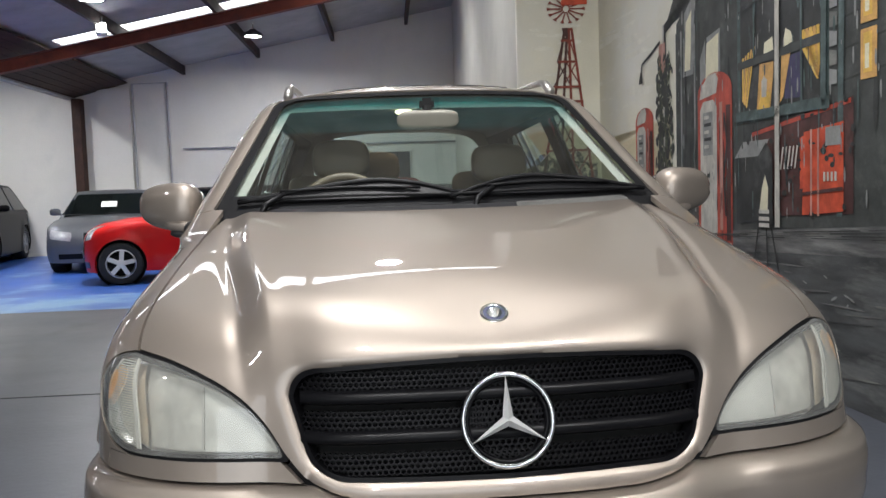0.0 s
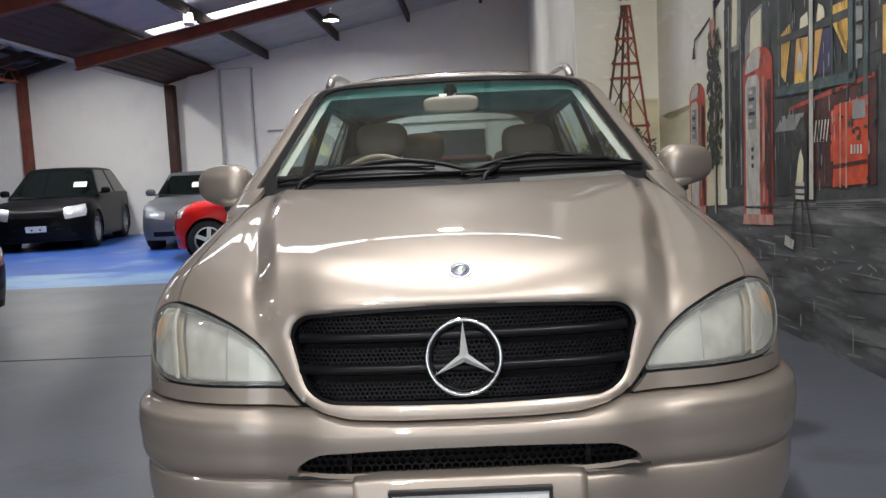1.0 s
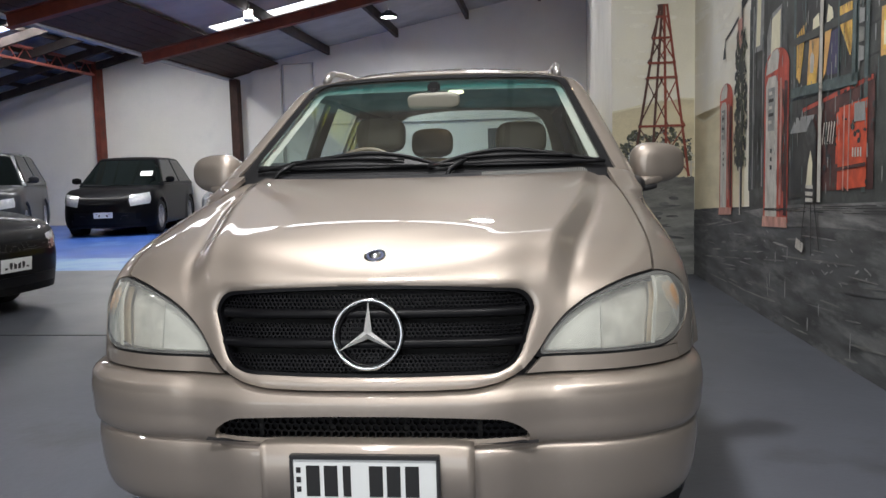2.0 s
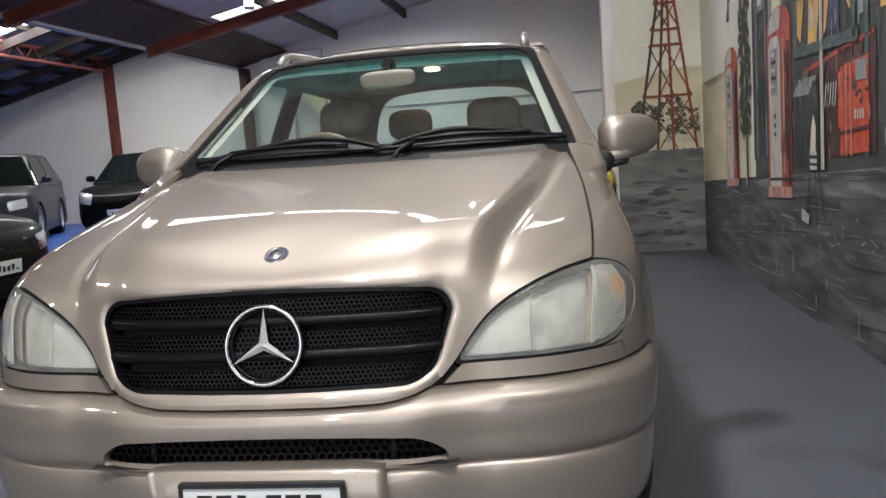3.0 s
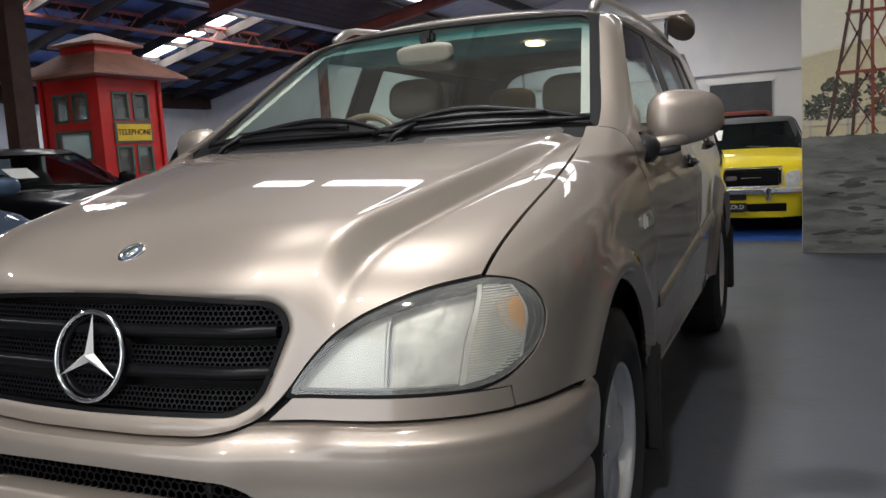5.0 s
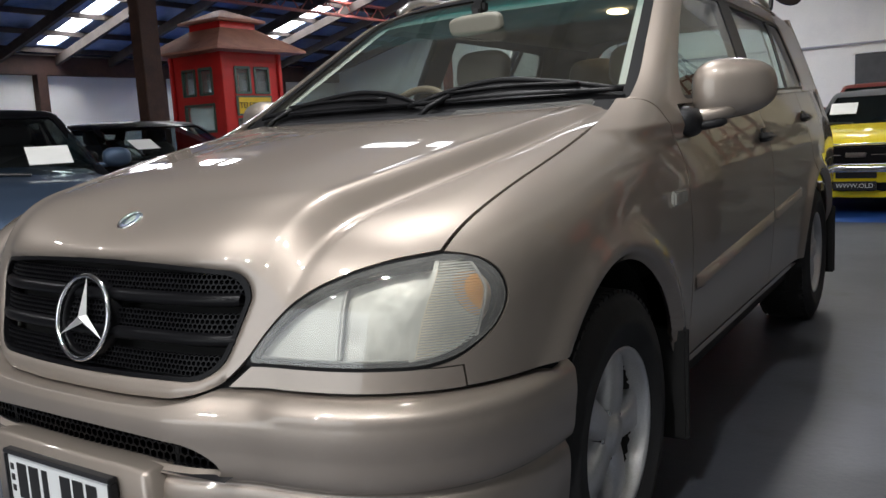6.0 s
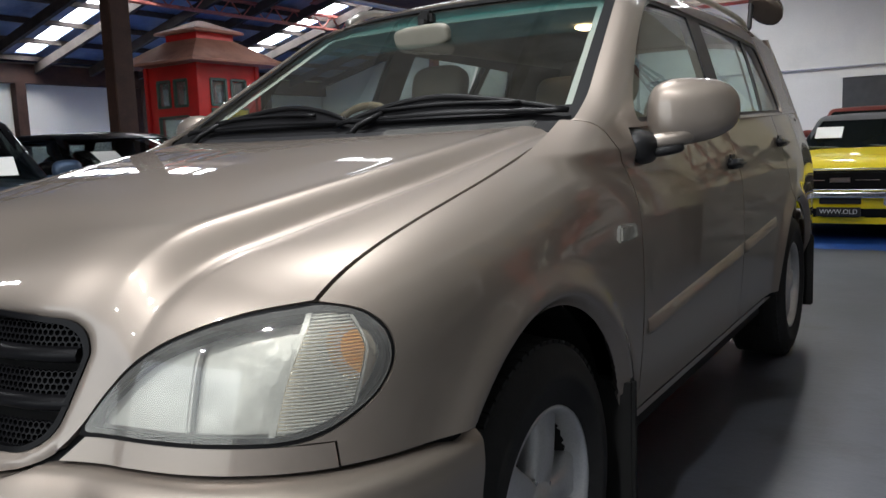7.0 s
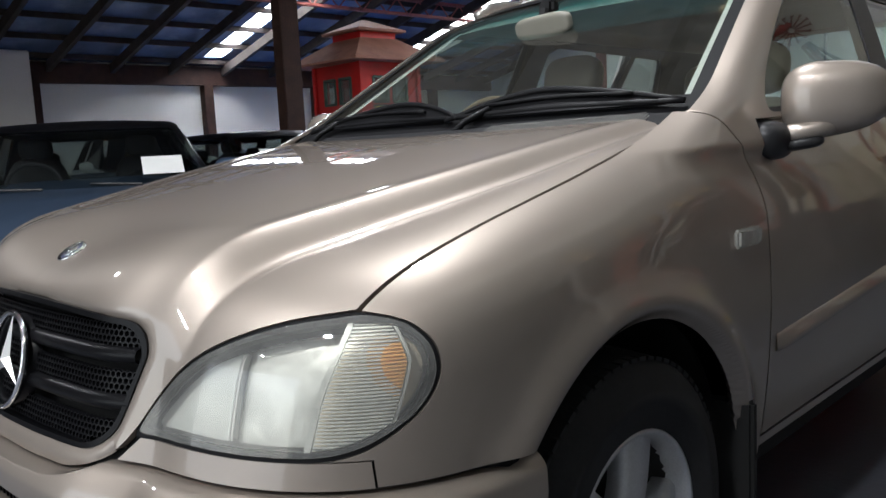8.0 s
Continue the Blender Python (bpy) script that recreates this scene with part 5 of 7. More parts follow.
# ---- lower intake, plate ----
ig = node("lower_intake", suv)
inside_i = lambda x, z: float(intake_f(np.array(x), np.array(z))) > -0.004
hex_sheet("intake_mesh", (-0.43, 0.43, 0.472, 0.553), 0.0195, 0.0024, 0.014, lambda x, z: -0.020 + 0.10 * x * x + 0.12 * abs(x) ** 3, inside_i, M["grille_black"], ig, "black honeycomb intake mesh")
bm = bmesh.new()
add_box(bm, -0.46, 0.46, 0.03, 0.05, 0.44, 0.58)
for x in (-0.29, -0.10, 0.10, 0.29):
    add_box(bm, x - 0.006, x + 0.006, -0.008, 0.03, 0.468, 0.55)
part("intake_backing", bm, M["dull_black"], ig)
bm = bmesh.new()
for i in range(40):
    x0 = -0.44 + 0.88 * i / 40
    x1 = x0 + 0.022
    add_poly(bm, [(x0, -0.048 + 0.12 * x0 * x0, 0.4725), (x1, -0.048 + 0.12 * x1 * x1, 0.4725), (x1, 0.03, 0.478), (x0, 0.03, 0.478)])
part("intake_shelf", bm, M["black_plastic"], ig)

M["plate_white"] = mat("white_reflective_plate", (0.72, 0.74, 0.74), 0.4, vary=0.03)
M["plate_ink"] = mat("black_plate_ink", (0.015, 0.015, 0.016), 0.5, vary=0.0)
plate = node("number_plate", suv)
bm = bmesh.new()
rows = []
for i in range(31):
    t = -1 + 2 * i / 30
    x = 0.276 * t
    top = 0.484 - 0.006 * abs(t) ** 6
    y = -0.082 + 0.008 * t * t
    rows.append([bm.verts.new(p) for p in ((x, 0.0, top - 0.003), (x, y + 0.012, top), (x, y, top - 0.008), (x, y + 0.004, 0.31), (x, y + 0.03, 0.296))])
for a, b in zip(rows, rows[1:]):
    for k in range(4):
        bm.faces.new((a[k], a[k + 1], b[k + 1], b[k]))
for r in (rows[0], rows[-1]):
    bm.faces.new(r)
part("plate_holder", bm, M["paint"], plate, "body-coloured plate holder", True)
bm = bmesh.new()
for x0, x1, z0, z1 in ((-0.192, 0.192, 0.449, 0.460), (-0.192, 0.192, 0.322, 0.332), (-0.192, -0.183, 0.332, 0.449), (0.183, 0.192, 0.332, 0.449)):
    add_box(bm, x0, x1, -0.100, -0.080, z0, z1, 0.002)
part("plate_frame", bm, M["black_plastic"], plate, "black plastic frame")
bm = bmesh.new()
add_box(bm, -0.184, 0.184, -0.094, -0.082, 0.331, 0.450)
part("plate_face", bm, M["plate_white"], plate, "white plate face")
for x0, x1 in ((-0.150, -0.115), (-0.104, -0.069), (-0.055, -0.035), (0.012, 0.047), (0.057, 0.092), (0.104, 0.139)):
    box("plate_bar", x0, x1, -0.0955, -0.093, 0.352, 0.432, M["plate_ink"], plate)
for z in (0.42, 0.395, 0.37):
    box("plate_bar", -0.176, -0.164, -0.0955, -0.093, z - 0.007, z + 0.007, M["plate_ink"], plate)

# ---- cabin interior ----
def seat_back(name, cx, cy, w, h, z0, lean, rest=True):
    st = node(name, suv)
    m = Matrix.Translation((cx, cy, z0)) @ pose(0, 0, 0, lean, 0, 0)
    bm = bmesh.new()
    superball(bm, (0, 0, h / 2), (w / 2, 0.075, h / 2), 0.55, m)
    for s in (-1, 1):
        superball(bm, (s * w * 0.42, -0.03, h * 0.42), (0.055, 0.07, h * 0.42), 0.7, m)
    part("backrest", bm, M["leather"], st, "tan-grey leather backrest", True)
    bm = bmesh.new()
    superball(bm, (0, -0.03, 0.03), (w / 2, 0.25, 0.08), 0.6, Matrix.Translation((cx, cy - 0.2, z0 - 0.02)))
    part("cushion", bm, M["leather"], st, smooth=True)
    if rest:
        bm = bmesh.new()
        superball(bm, (0, -0.01, h + 0.105), (0.138, 0.055, 0.095), 0.6, m)
        part("headrest", bm, M["leather"], st, "rounded leather headrest", True)
        bm = bmesh.new()
        for s in (-0.05, 0.05):
            add_tube(bm, [m @ Vector((s, 0, h - 0.03)), m @ Vector((s, 0, h + 0.05))], 0.006)
        part("headrest_posts", bm, M["chrome"], st)


for cx, cz in ((-0.375, 0.745), (0.40, 0.705)):
    seat_back("front_seat", cx, 2.30, 0.46, 0.54, cz, -14)
for cx, cz in ((-0.58, 0.72), (-0.19, 0.85), (0.40, 0.72)):
    seat_back("rear_seat", cx, 3.22, 0.40, 0.42, cz, -16)
# dashboard
bm = bmesh.new()
n = 40
rows = []
for i in range(n + 1):
    x = -0.72 + 1.44 * i / n
    hood = 0.045 * math.exp(-((x + 0.38) / 0.2) ** 4)
    yb = 1.187 + 0.13 * x * x
    rows.append([bm.verts.new(p) for p in ((x, yb + 0.01, 1.120), (x, yb + 0.14, 1.135), (x, 1.58, 1.135 + hood * 0.6), (x, 1.70, 1.110 + hood), (x, 1.73, 1.07 + hood * 0.5), (x, 1.72, 0.85), (x, 1.66, 0.7))])
for a, b in zip(rows, rows[1:]):
    for k in range(6):
        bm.faces.new((a[k], b[k], b[k + 1], a[k + 1]))
part("dashboard", bm, M["dash"], suv, "dark vinyl dashboard", True)
bm = bmesh.new()
add_box(bm, -0.72, 0.72, 1.25, 1.7, 0.6, 0.75)
add_box(bm, -0.72, 0.72, 1.7, 4.4, 0.55, 0.62)
part("cabin_floor", bm, M["dash"], suv)
# steering wheel
M["tan_rim"] = mat("tan_leather_wheel_rim", (0.13, 0.10, 0.065), 0.4, vary=0.12, scale=20)
sw = node("steering_wheel", suv)
m = Matrix.Translation((-0.35, 1.80, 1.115)) @ pose(0, 0, 0, 63, 0, 0)
bm = bmesh.new()
pts = [m @ Vector((0.185 * math.cos(2 * math.pi * k / 40), 0.185 * math.sin(2 * math.pi * k / 40), 0)) for k in range(41)]
add_tube(bm, pts, 0.0155, 10, False)
part("rim", bm, M["tan_rim"], sw, "tan leather rim", True)
bm = bmesh.new()
superball(bm, (0, -0.01, -0.02), (0.085, 0.075, 0.03), 0.7, m)
for a in (0.1, math.pi - 0.1, -math.pi / 2):
    add_beam(bm, m @ Vector((0.05 * math.cos(a), 0.05 * math.sin(a), -0.01)), m @ Vector((0.18 * math.cos(a), 0.18 * math.sin(a), 0)), 0.04, 0.02)
part("hub", bm, M["leather"], sw, smooth=True)
bm = bmesh.new()
add_tube(bm, [m @ Vector((0, 0, -0.03)), m @ Vector((0, 0, -0.22))], 0.04, 12)
part("column", bm, M["dash"], sw)
# rear-view mirror, dome lamp
M["mirror_back"] = mat("pale_mirror_casing", (0.24, 0.23, 0.19), 0.5, vary=0.06)
iv = node("interior_mirror", suv)
bm = bmesh.new()
superball(bm, (0, 0, 0), (0.125, 0.024, 0.038), 0.55, Matrix.Translation((0.0, 1.75, 1.495)) @ pose(0, 0, 0, 15, 0, -8))
part("casing", bm, M["mirror_back"], iv, "pale grey casing", True)
bm = bmesh.new()
add_box(bm, -0.03, 0.03, 1.76, 1.81, 1.535, 1.585, 0.012)
add_tube(bm, [(0, 1.75, 1.50), (0, 1.76, 1.55)], 0.018)
part("mount", bm, M["dash"], iv)
M["dome_glow"] = mat("lit_warm_dome_lamp", (1.0, 0.75, 0.45), 0.4, emit=7.0, emit_colour=(1.0, 0.72, 0.42))
bm = bmesh.new()
superball(bm, (0, 0, 0), (0.05, 0.07, 0.012), 0.7, Matrix.Translation((-0.02, 3.30, 1.683)))
part("dome_lamp", bm, M["dome_glow"], suv, "small lit warm dome lamp", True)

# ---- the painted mural, flat shapes on the two walls ----
PAINT = {}


def paint(name, base, vary=0.22, scale=7, stain=None, **kw):
    if name not in PAINT:
        PAINT[name] = mat("mural_" + name, base, 0.6, vary=vary, scale=scale, fine=0.08, fine_scale=90, stain=stain, **kw)
    return PAINT[name]


mural = empty("mural_painting", "hand-painted mural of a roadside fuel station with a windmill", "mural")


def long_wall(y, z, layer):
    return Vector((mural_x(y) - 0.002 - 0.002 * layer, y, z))


def short_wall(x, z, layer):
    return Vector((x, 6.848 - 0.002 * layer, z))


def daub(name, pts, colour, layer, wall=long_wall, parent=None, label=""):
    """One painted shape: a flat polygon on a wall, given in the wall's own coordinates."""
    bm = bmesh.new()
    add_poly(bm, [wall(a, z, layer) for a, z in pts])
    bmesh.ops.triangulate(bm, faces=bm.faces[:])
    return part(name, bm, colour, parent or mural, label)


def stroke(name, pts, width, colour, layer, wall=long_wall, parent=None):
    """A painted line of even width."""
    bm = bmesh.new()
    for (a0, z0), (a1, z1) in zip(pts, pts[1:]):
        L = math.hypot(a1 - a0, z1 - z0) or 1
        na, nz = -(z1 - z0) / L * width / 2, (a1 - a0) / L * width / 2
        add_poly(bm, [wall(a0 + na, z0 + nz, layer), wall(a1 + na, z1 + nz, layer), wall(a1 - na, z1 - nz, layer), wall(a0 - na, z0 - nz, layer)])
    return part(name, bm, colour, parent or mural)


def brushwork(name, marks, colour, layer, wall=long_wall, parent=None):
    """Many loose brush marks of one colour: (a, z, half length, half height, slope)."""
    bm = bmesh.new()
    for i, (a, z, l, h, k) in enumerate(marks):
        add_poly(bm, [wall(a + l * c, z + h * e + k * l * c, layer + 0.008 * i) for c, e in ((-1, 0), (-0.7, -0.8), (0.1, -1), (0.8, -0.6), (1, 0.1), (0.6, 0.9), (-0.3, 1), (-0.8, 0.5))])
    ob = part(name, bm, colour, parent or mural)
    ob["kind"] = "stuff"
    return ob


def rect(y0, y1, z0, z1):
    return [(y0, z0), (y1, z0), (y1, z1), (y0, z1)]


def ragged(a0, a1, zf, amp, n, z_low):
    """A strip from z_low up to an uneven painted edge."""
    top = [(a0 + (a1 - a0) * i / n, zf(a0 + (a1 - a0) * i / n) + random.uniform(-amp, amp)) for i in range(n + 1)]
    return [(a0, z_low)] + [(a1, z_low)] + top[::-1]


ground = paint("wet_dark_ground", (0.075, 0.078, 0.08), 0.5, 4, (0.19, 0.195, 0.19), stain_scale=3, stain_low=0.52, stain_high=0.72, stretch=(0.5, 0.5, 2.6))
verge = paint("grey_green_ground", (0.19, 0.195, 0.18), 0.4, 4, (0.085, 0.085, 0.085), stain_scale=2.2, stain_low=0.48, stain_high=0.7, stretch=(0.6, 0.6, 2.4))
porch = paint("worn_boards", (0.2, 0.2, 0.195), 0.4, 6, (0.075, 0.075, 0.078), stain_scale=4, stain_low=0.42, stain_high=0.62, stretch=(0.4, 0.4, 3.5))
black_ = paint("near_black", (0.034, 0.036, 0.036), 0.4, 6, (0.08, 0.085, 0.085), stain_scale=5)
dark_wall = paint("dark_weatherboard", (0.055, 0.06, 0.058), 0.35, 6, (0.11, 0.115, 0.11), stain_scale=4)
teal = paint("grey_teal_trim", (0.07, 0.10, 0.10), 0.4, 9, (0.15, 0.19, 0.19), stain_scale=9)
white_ = paint("dirty_white", (0.52, 0.5, 0.45), 0.25, 14, (0.3, 0.29, 0.27), stain_scale=7, stretch=(1, 1, 0.5))
grey_ = paint("mid_grey", (0.26, 0.265, 0.26), 0.25, 9)
red_ = paint("pump_red", (0.44, 0.075, 0.05), 0.35, 12, (0.2, 0.04, 0.035), stain_scale=7, stretch=(1, 1, 0.35))
pink_ = paint("faded_pink", (0.5, 0.27, 0.22), 0.3, 12, stretch=(1, 1, 0.4))
mach = paint("vending_red", (0.55, 0.08, 0.035), 0.3, 10, (0.36, 0.05, 0.03), stain_scale=8)
maroon = paint("maroon_boards", (0.07, 0.03, 0.028), 0.4, 8, (0.12, 0.05, 0.045), stain_scale=5)
yellow_ = paint("lamplit_yellow", (0.72, 0.46, 0.1), 0.25, 8, (0.8, 0.62, 0.28), stain_scale=6)
orange_ = paint("glow_orange", (0.62, 0.36, 0.12), 0.25, 8)
blue_ = paint("night_blue", (0.055, 0.05, 0.11), 0.3, 8)
rust = paint("windmill_red", (0.24, 0.055, 0.035), 0.25, 12)
rust_dark = paint("windmill_shadow", (0.09, 0.04, 0.032), 0.25, 12)
leaf = paint("bush_green", (0.075, 0.085, 0.055), 0.5, 22, (0.15, 0.15, 0.09), stain_scale=20)
cream_hill = paint("straw_hill", (0.66, 0.59, 0.40), 0.15, 3, (0.68, 0.62, 0.45), stain_scale=3, stretch=(0.5, 0.5, 1.5))
cream_line = paint("pale_hill_edge", (0.72, 0.68, 0.5), 0.1, 8)


def porch_z(y):
    return 0.73 + 0.055 * (6.3 - y)


sky_light = paint("pale_sky_stroke", (0.83, 0.805, 0.70), 0.08, 6)
random.seed(3)
# long wall: hills, facade, porch, road
daub("painted_hill", [(6.84, 0.7), (4.9, 0.7), (4.9, 1.75), (5.4, 1.72), (5.9, 1.64), (6.4, 1.60), (6.84, 1.68)], cream_hill, 0)
stroke("painted_hill_edge", [(4.9, 1.75), (5.4, 1.72), (5.9, 1.64), (6.4, 1.60), (6.84, 1.68)], 0.02, cream_line, 1)
daub("painted_facade", [(4.75, 0.75), (-8.8, 1.2), (-8.8, 4.4), (3.9, 3.0), (4.75, 2.45)], dark_wall, 0)
daub("painted_eave", [(5.0, 2.42), (2.0, 3.3), (2.0, 3.42), (5.02, 2.50)], black_, 1)
daub("painted_upper_wall", [(5.0, 2.45), (3.64, 2.62), (3.64, 3.2), (4.2, 3.3)], black_, 1)
daub("painted_gable", [(4.62, 2.02), (4.42, 2.02), (4.38, 2.62), (4.58, 2.5)], grey_, 2)
daub("painted_gable_pane", [(4.58, 2.06), (4.47, 2.06), (4.44, 2.5), (4.55, 2.42)], cream_line, 3)
for i in range(7):
    y = 4.75 - i * 0.085
    stroke("painted_board", [(y, 0.95 + 0.01 * i), (y - 0.01, 2.38)], 0.028 + 0.02 * (i % 3 == 0), (dark_wall, grey_, black_)[i % 3], 1)
for i in range(12):
    z = 1.7 + i * 0.16
    stroke("painted_weatherboard", [(2.62, z), (-2.0, z + 0.35)], 0.012, black_, 1)
daub("painted_road", ragged(6.86, -8.8, lambda y: porch_z(y), 0.012, 120, 0.001), ground, 1)
daub("painted_kerb", [(4.9, porch_z(4.9) - 0.03)] + [(y, porch_z(y) + 0.005) for y in (4.0, 3.0, 2.0, 0.0, -4.0)] + [(y, porch_z(y) - 0.12 - 0.03 * (4.9 - y) / 3) for y in (-4.0, 0.0, 2.0, 3.0, 4.0)], porch, 2)
R = random.uniform
for col, n, lo, hi, thick in ((verge, 70, 0.05, 0.68, 0.010), (ground, 40, 0.03, 0.68, 0.014), (porch, 60, 0.25, 0.75, 0.008), (grey_, 10, 0.1, 0.6, 0.005)):
    brushwork("painted_wet_stroke", [(R(-3.0, 6.6), R(lo, hi), R(0.05, 0.38), R(0.3, 1.0) * thick, R(-0.12, 0.02)) for _ in range(n)], col, 3)
brushwork("painted_drip", [(R(0.0, 4.3), R(0.1, 0.55), R(0.004, 0.012), R(0.02, 0.09), 0.0) for _ in range(14)], grey_, 4)
brushwork("painted_splash", [(R(2.4, 4.6), R(0.45, 0.7), R(0.01, 0.035), R(0.003, 0.008), R(-0.5, 0.5)) for _ in range(24)], grey_, 4)
brushwork("painted_wall_grain", [(R(-1.0, 4.6), R(1.1, 2.9), R(0.006, 0.02), R(0.05, 0.22), 0.0) for _ in range(90)], black_, 2)
brushwork("painted_cloud_stroke", [(R(5.2, 6.8), R(1.9, 3.6), R(0.15, 0.5), R(0.01, 0.03), R(-0.1, 0.1)) for _ in range(26)], sky_light, 1)

# fuel pumps
def pump(y0, y1, z0, z1, s):
    p = node("painted_pump", mural)
    w = y1 - y0
    Y = lambda f: y0 + f * w
    dome = [(Y(0.5 - 0.5 * math.cos(q)), z1 - 0.14 * s + 0.14 * s * math.sin(q)) for q in [k * math.pi / 10 for k in range(11)]]
    daub("body", [(Y(0), z0)] + dome + [(Y(1), z0 + 0.03)], red_, 3, parent=p)
    daub("white_front", [(Y(0.08), z0 + 0.03), (Y(0.58), z0 + 0.04), (Y(0.58), z1 - 0.24 * s), (Y(0.48), z1 - 0.19 * s), (Y(0.18), z1 - 0.19 * s), (Y(0.08), z1 - 0.25 * s)], white_, 4, parent=p)
    daub("crown", [(Y(0.07), z1 - 0.17 * s), (Y(0.57), z1 - 0.15 * s), (Y(0.62), z1 - 0.06 * s), (Y(0.56), z1 - 0.008 * s), (Y(0.34), z1 - 0.012 * s), (Y(0.12), z1 - 0.08 * s)], white_, 4, parent=p)
    daub("pink_side", rect(Y(0.66), Y(0.74), z0 + 0.15 * s, z1 - 0.22 * s), pink_, 4, parent=p)
    daub("dark_side", rect(Y(0.84), Y(0.96), z0 + 0.08 * s, z1 - 0.25 * s), maroon, 4, parent=p)
    daub("dial_window", rect(Y(0.18), Y(0.47), z1 - 0.58 * s, z1 - 0.27 * s), grey_, 5, parent=p)
    for k in range(5):
        z = z1 - (0.32 + 0.052 * k) * s
        daub("dial_bar", rect(Y(0.22), Y(0.36 + 0.07 * (k % 2)), z, z + 0.024 * s), (white_, black_)[k % 2], 6, parent=p)
    for k in range(3):
        z = z1 - (0.74 + 0.06 * k) * s
        daub("mark_bar", rect(Y(0.29), Y(0.37), z, z + 0.03 * s), black_, 5, parent=p)
    stroke("hose", [(Y(0.80), z1 - 0.3 * s), (Y(0.88), z1 - 0.5 * s), (Y(0.78), z1 - 0.75 * s), (Y(0.84), z0 + 0.25 * s)], 0.02 * s, black_, 6, parent=p)
    brushwork("shading", [(Y(R(0.60, 0.98)), R(z0 + 0.1, z1 - 0.25 * s), R(0.004, 0.010), R(0.03, 0.12), 0.0) for _ in range(14)], maroon, 5, parent=p)
    daub("plinth", [(Y(-0.03), z0 - 0.03), (Y(1.02), z0), (Y(1), z0 + 0.07 * s), (Y(0), z0 + 0.05 * s)], pink_, 6, parent=p)


pump(4.34, 3.78, 0.72, 1.98, 1.0)
pump(5.72, 5.27, 0.73, 1.88, 0.85)
# pole, tree, lamp arm
stroke("painted_pole", [(5.02, 0.74), (5.02, 2.5)], 0.03, white_, 3)
stroke("painted_pole_shade", [(4.99, 0.74), (4.99, 2.5)], 0.05, black_, 2)
for col, n, lo, hi in ((black_, 230, 0.010, 0.036), (leaf, 220, 0.008, 0.026), (verge, 70, 0.004, 0.014)):
    brushwork("painted_tree_leaf", [(5.02 + R(-0.2, 0.2) * R(0.4, 1), 1.15 + 1.1 * R(0, 1), R(lo, hi), R(lo, hi) * 1.4, R(-0.8, 0.8)) for _ in range(n)], col, 2)
stroke("painted_lamp_arm", [(5.1, 2.38), (5.3, 2.32), (5.55, 2.26), (5.56, 2.17)], 0.028, black_, 2)
daub("painted_lamp_shade", [(5.62, 2.10), (5.52, 2.10), (5.54, 2.2), (5.58, 2.2)], black_, 3)
daub("painted_sign", rect(5.12, 4.98, 2.12, 2.36), pink_, 3)
# window with lamplight and curtains
win = node("painted_window", mural)
daub("reveal", [(3.70, 1.58), (2.64, 1.58), (2.64, 2.75), (3.70, 2.62)], teal, 2, parent=win)
daub("glass", [(3.65, 1.66), (2.70, 1.65), (2.70, 2.70), (3.65, 2.56)], black_, 3, parent=win)
daub("night_pane", [(3.09, 1.68), (2.90, 1.67), (2.89, 1.93), (3.07, 1.92)], blue_, 4, parent=win)
daub("lamplight", [(3.43, 1.64), (3.26, 1.64), (3.21, 1.92), (3.39, 1.93)], orange_, 4, parent=win)
daub("lamplight", [(3.41, 1.65), (3.27, 1.65), (3.25, 1.74), (3.37, 1.76)], yellow_, 5, parent=win)
daub("lamp", [(3.36, 1.72), (3.30, 1.72), (3.29, 1.82), (3.33, 1.85), (3.36, 1.82)], white_, 6, parent=win)
daub("lamplight", [(3.14, 1.66), (3.10, 1.70), (3.05, 1.85), (3.02, 1.94), (3.12, 1.95)], orange_, 5, parent=win)
daub("lamplight", [(3.34, 1.98), (3.22, 1.99), (3.23, 2.07), (3.33, 2.05)], cream_line, 4, parent=win)
daub("lamplight", [(3.11, 1.98), (2.99, 2.0), (3.02, 2.06), (3.08, 2.09)], cream_line, 4, parent=win)
# striped curtains drawn to the sides
for k in range(5):
    f_ = k / 4
    daub("curtain", [(3.62 - 0.15 * f_, 2.0 + 0.05 * f_), (3.595 - 0.15 * f_, 2.0 + 0.05 * f_), (3.605 - 0.05 * f_, 1.72 - 0.04 * f_), (3.62 - 0.05 * f_, 1.72 - 0.04 * f_)], (yellow_, orange_)[k % 2], 5, parent=win)
    daub("curtain", [(2.90 - 0.15 * f_, 2.04), (2.87 - 0.15 * f_, 2.04), (2.725 - 0.01 * f_, 1.75 + 0.07 * f_), (2.745 - 0.012 * f_, 1.75 + 0.05 * f_), (2.89 - 0.145 * f_, 1.93)], (yellow_, orange_)[k % 2], 5, parent=win)
stroke("glazing_bar", [(3.68, 1.955), (2.66, 1.965)], 0.05, dark_wall, 6, parent=win)
stroke("glazing_bar", [(3.19, 1.62), (3.16, 2.66)], 0.06, dark_wall, 6, parent=win)
stroke("glazing_bar", [(3.46, 1.97), (3.46, 2.6)], 0.022, teal, 6, parent=win)
stroke("glazing_bar", [(2.90, 1.64), (2.91, 2.7)], 0.022, teal, 6, parent=win)
stroke("sill", [(3.70, 1.625), (2.62, 1.61)], 0.06, teal, 7, parent=win)
stroke("jamb", [(2.68, 1.60), (2.67, 2.74)], 0.05, teal, 7, parent=win)
for k in range(6):
    daub("side_board", [(2.63, 1.70 + 0.10 * k), (2.56, 1.70 + 0.10 * k), (2.56, 1.77 + 0.10 * k), (2.63, 1.785 + 0.10 * k)], (grey_, verge)[k % 2], 4, parent=win)
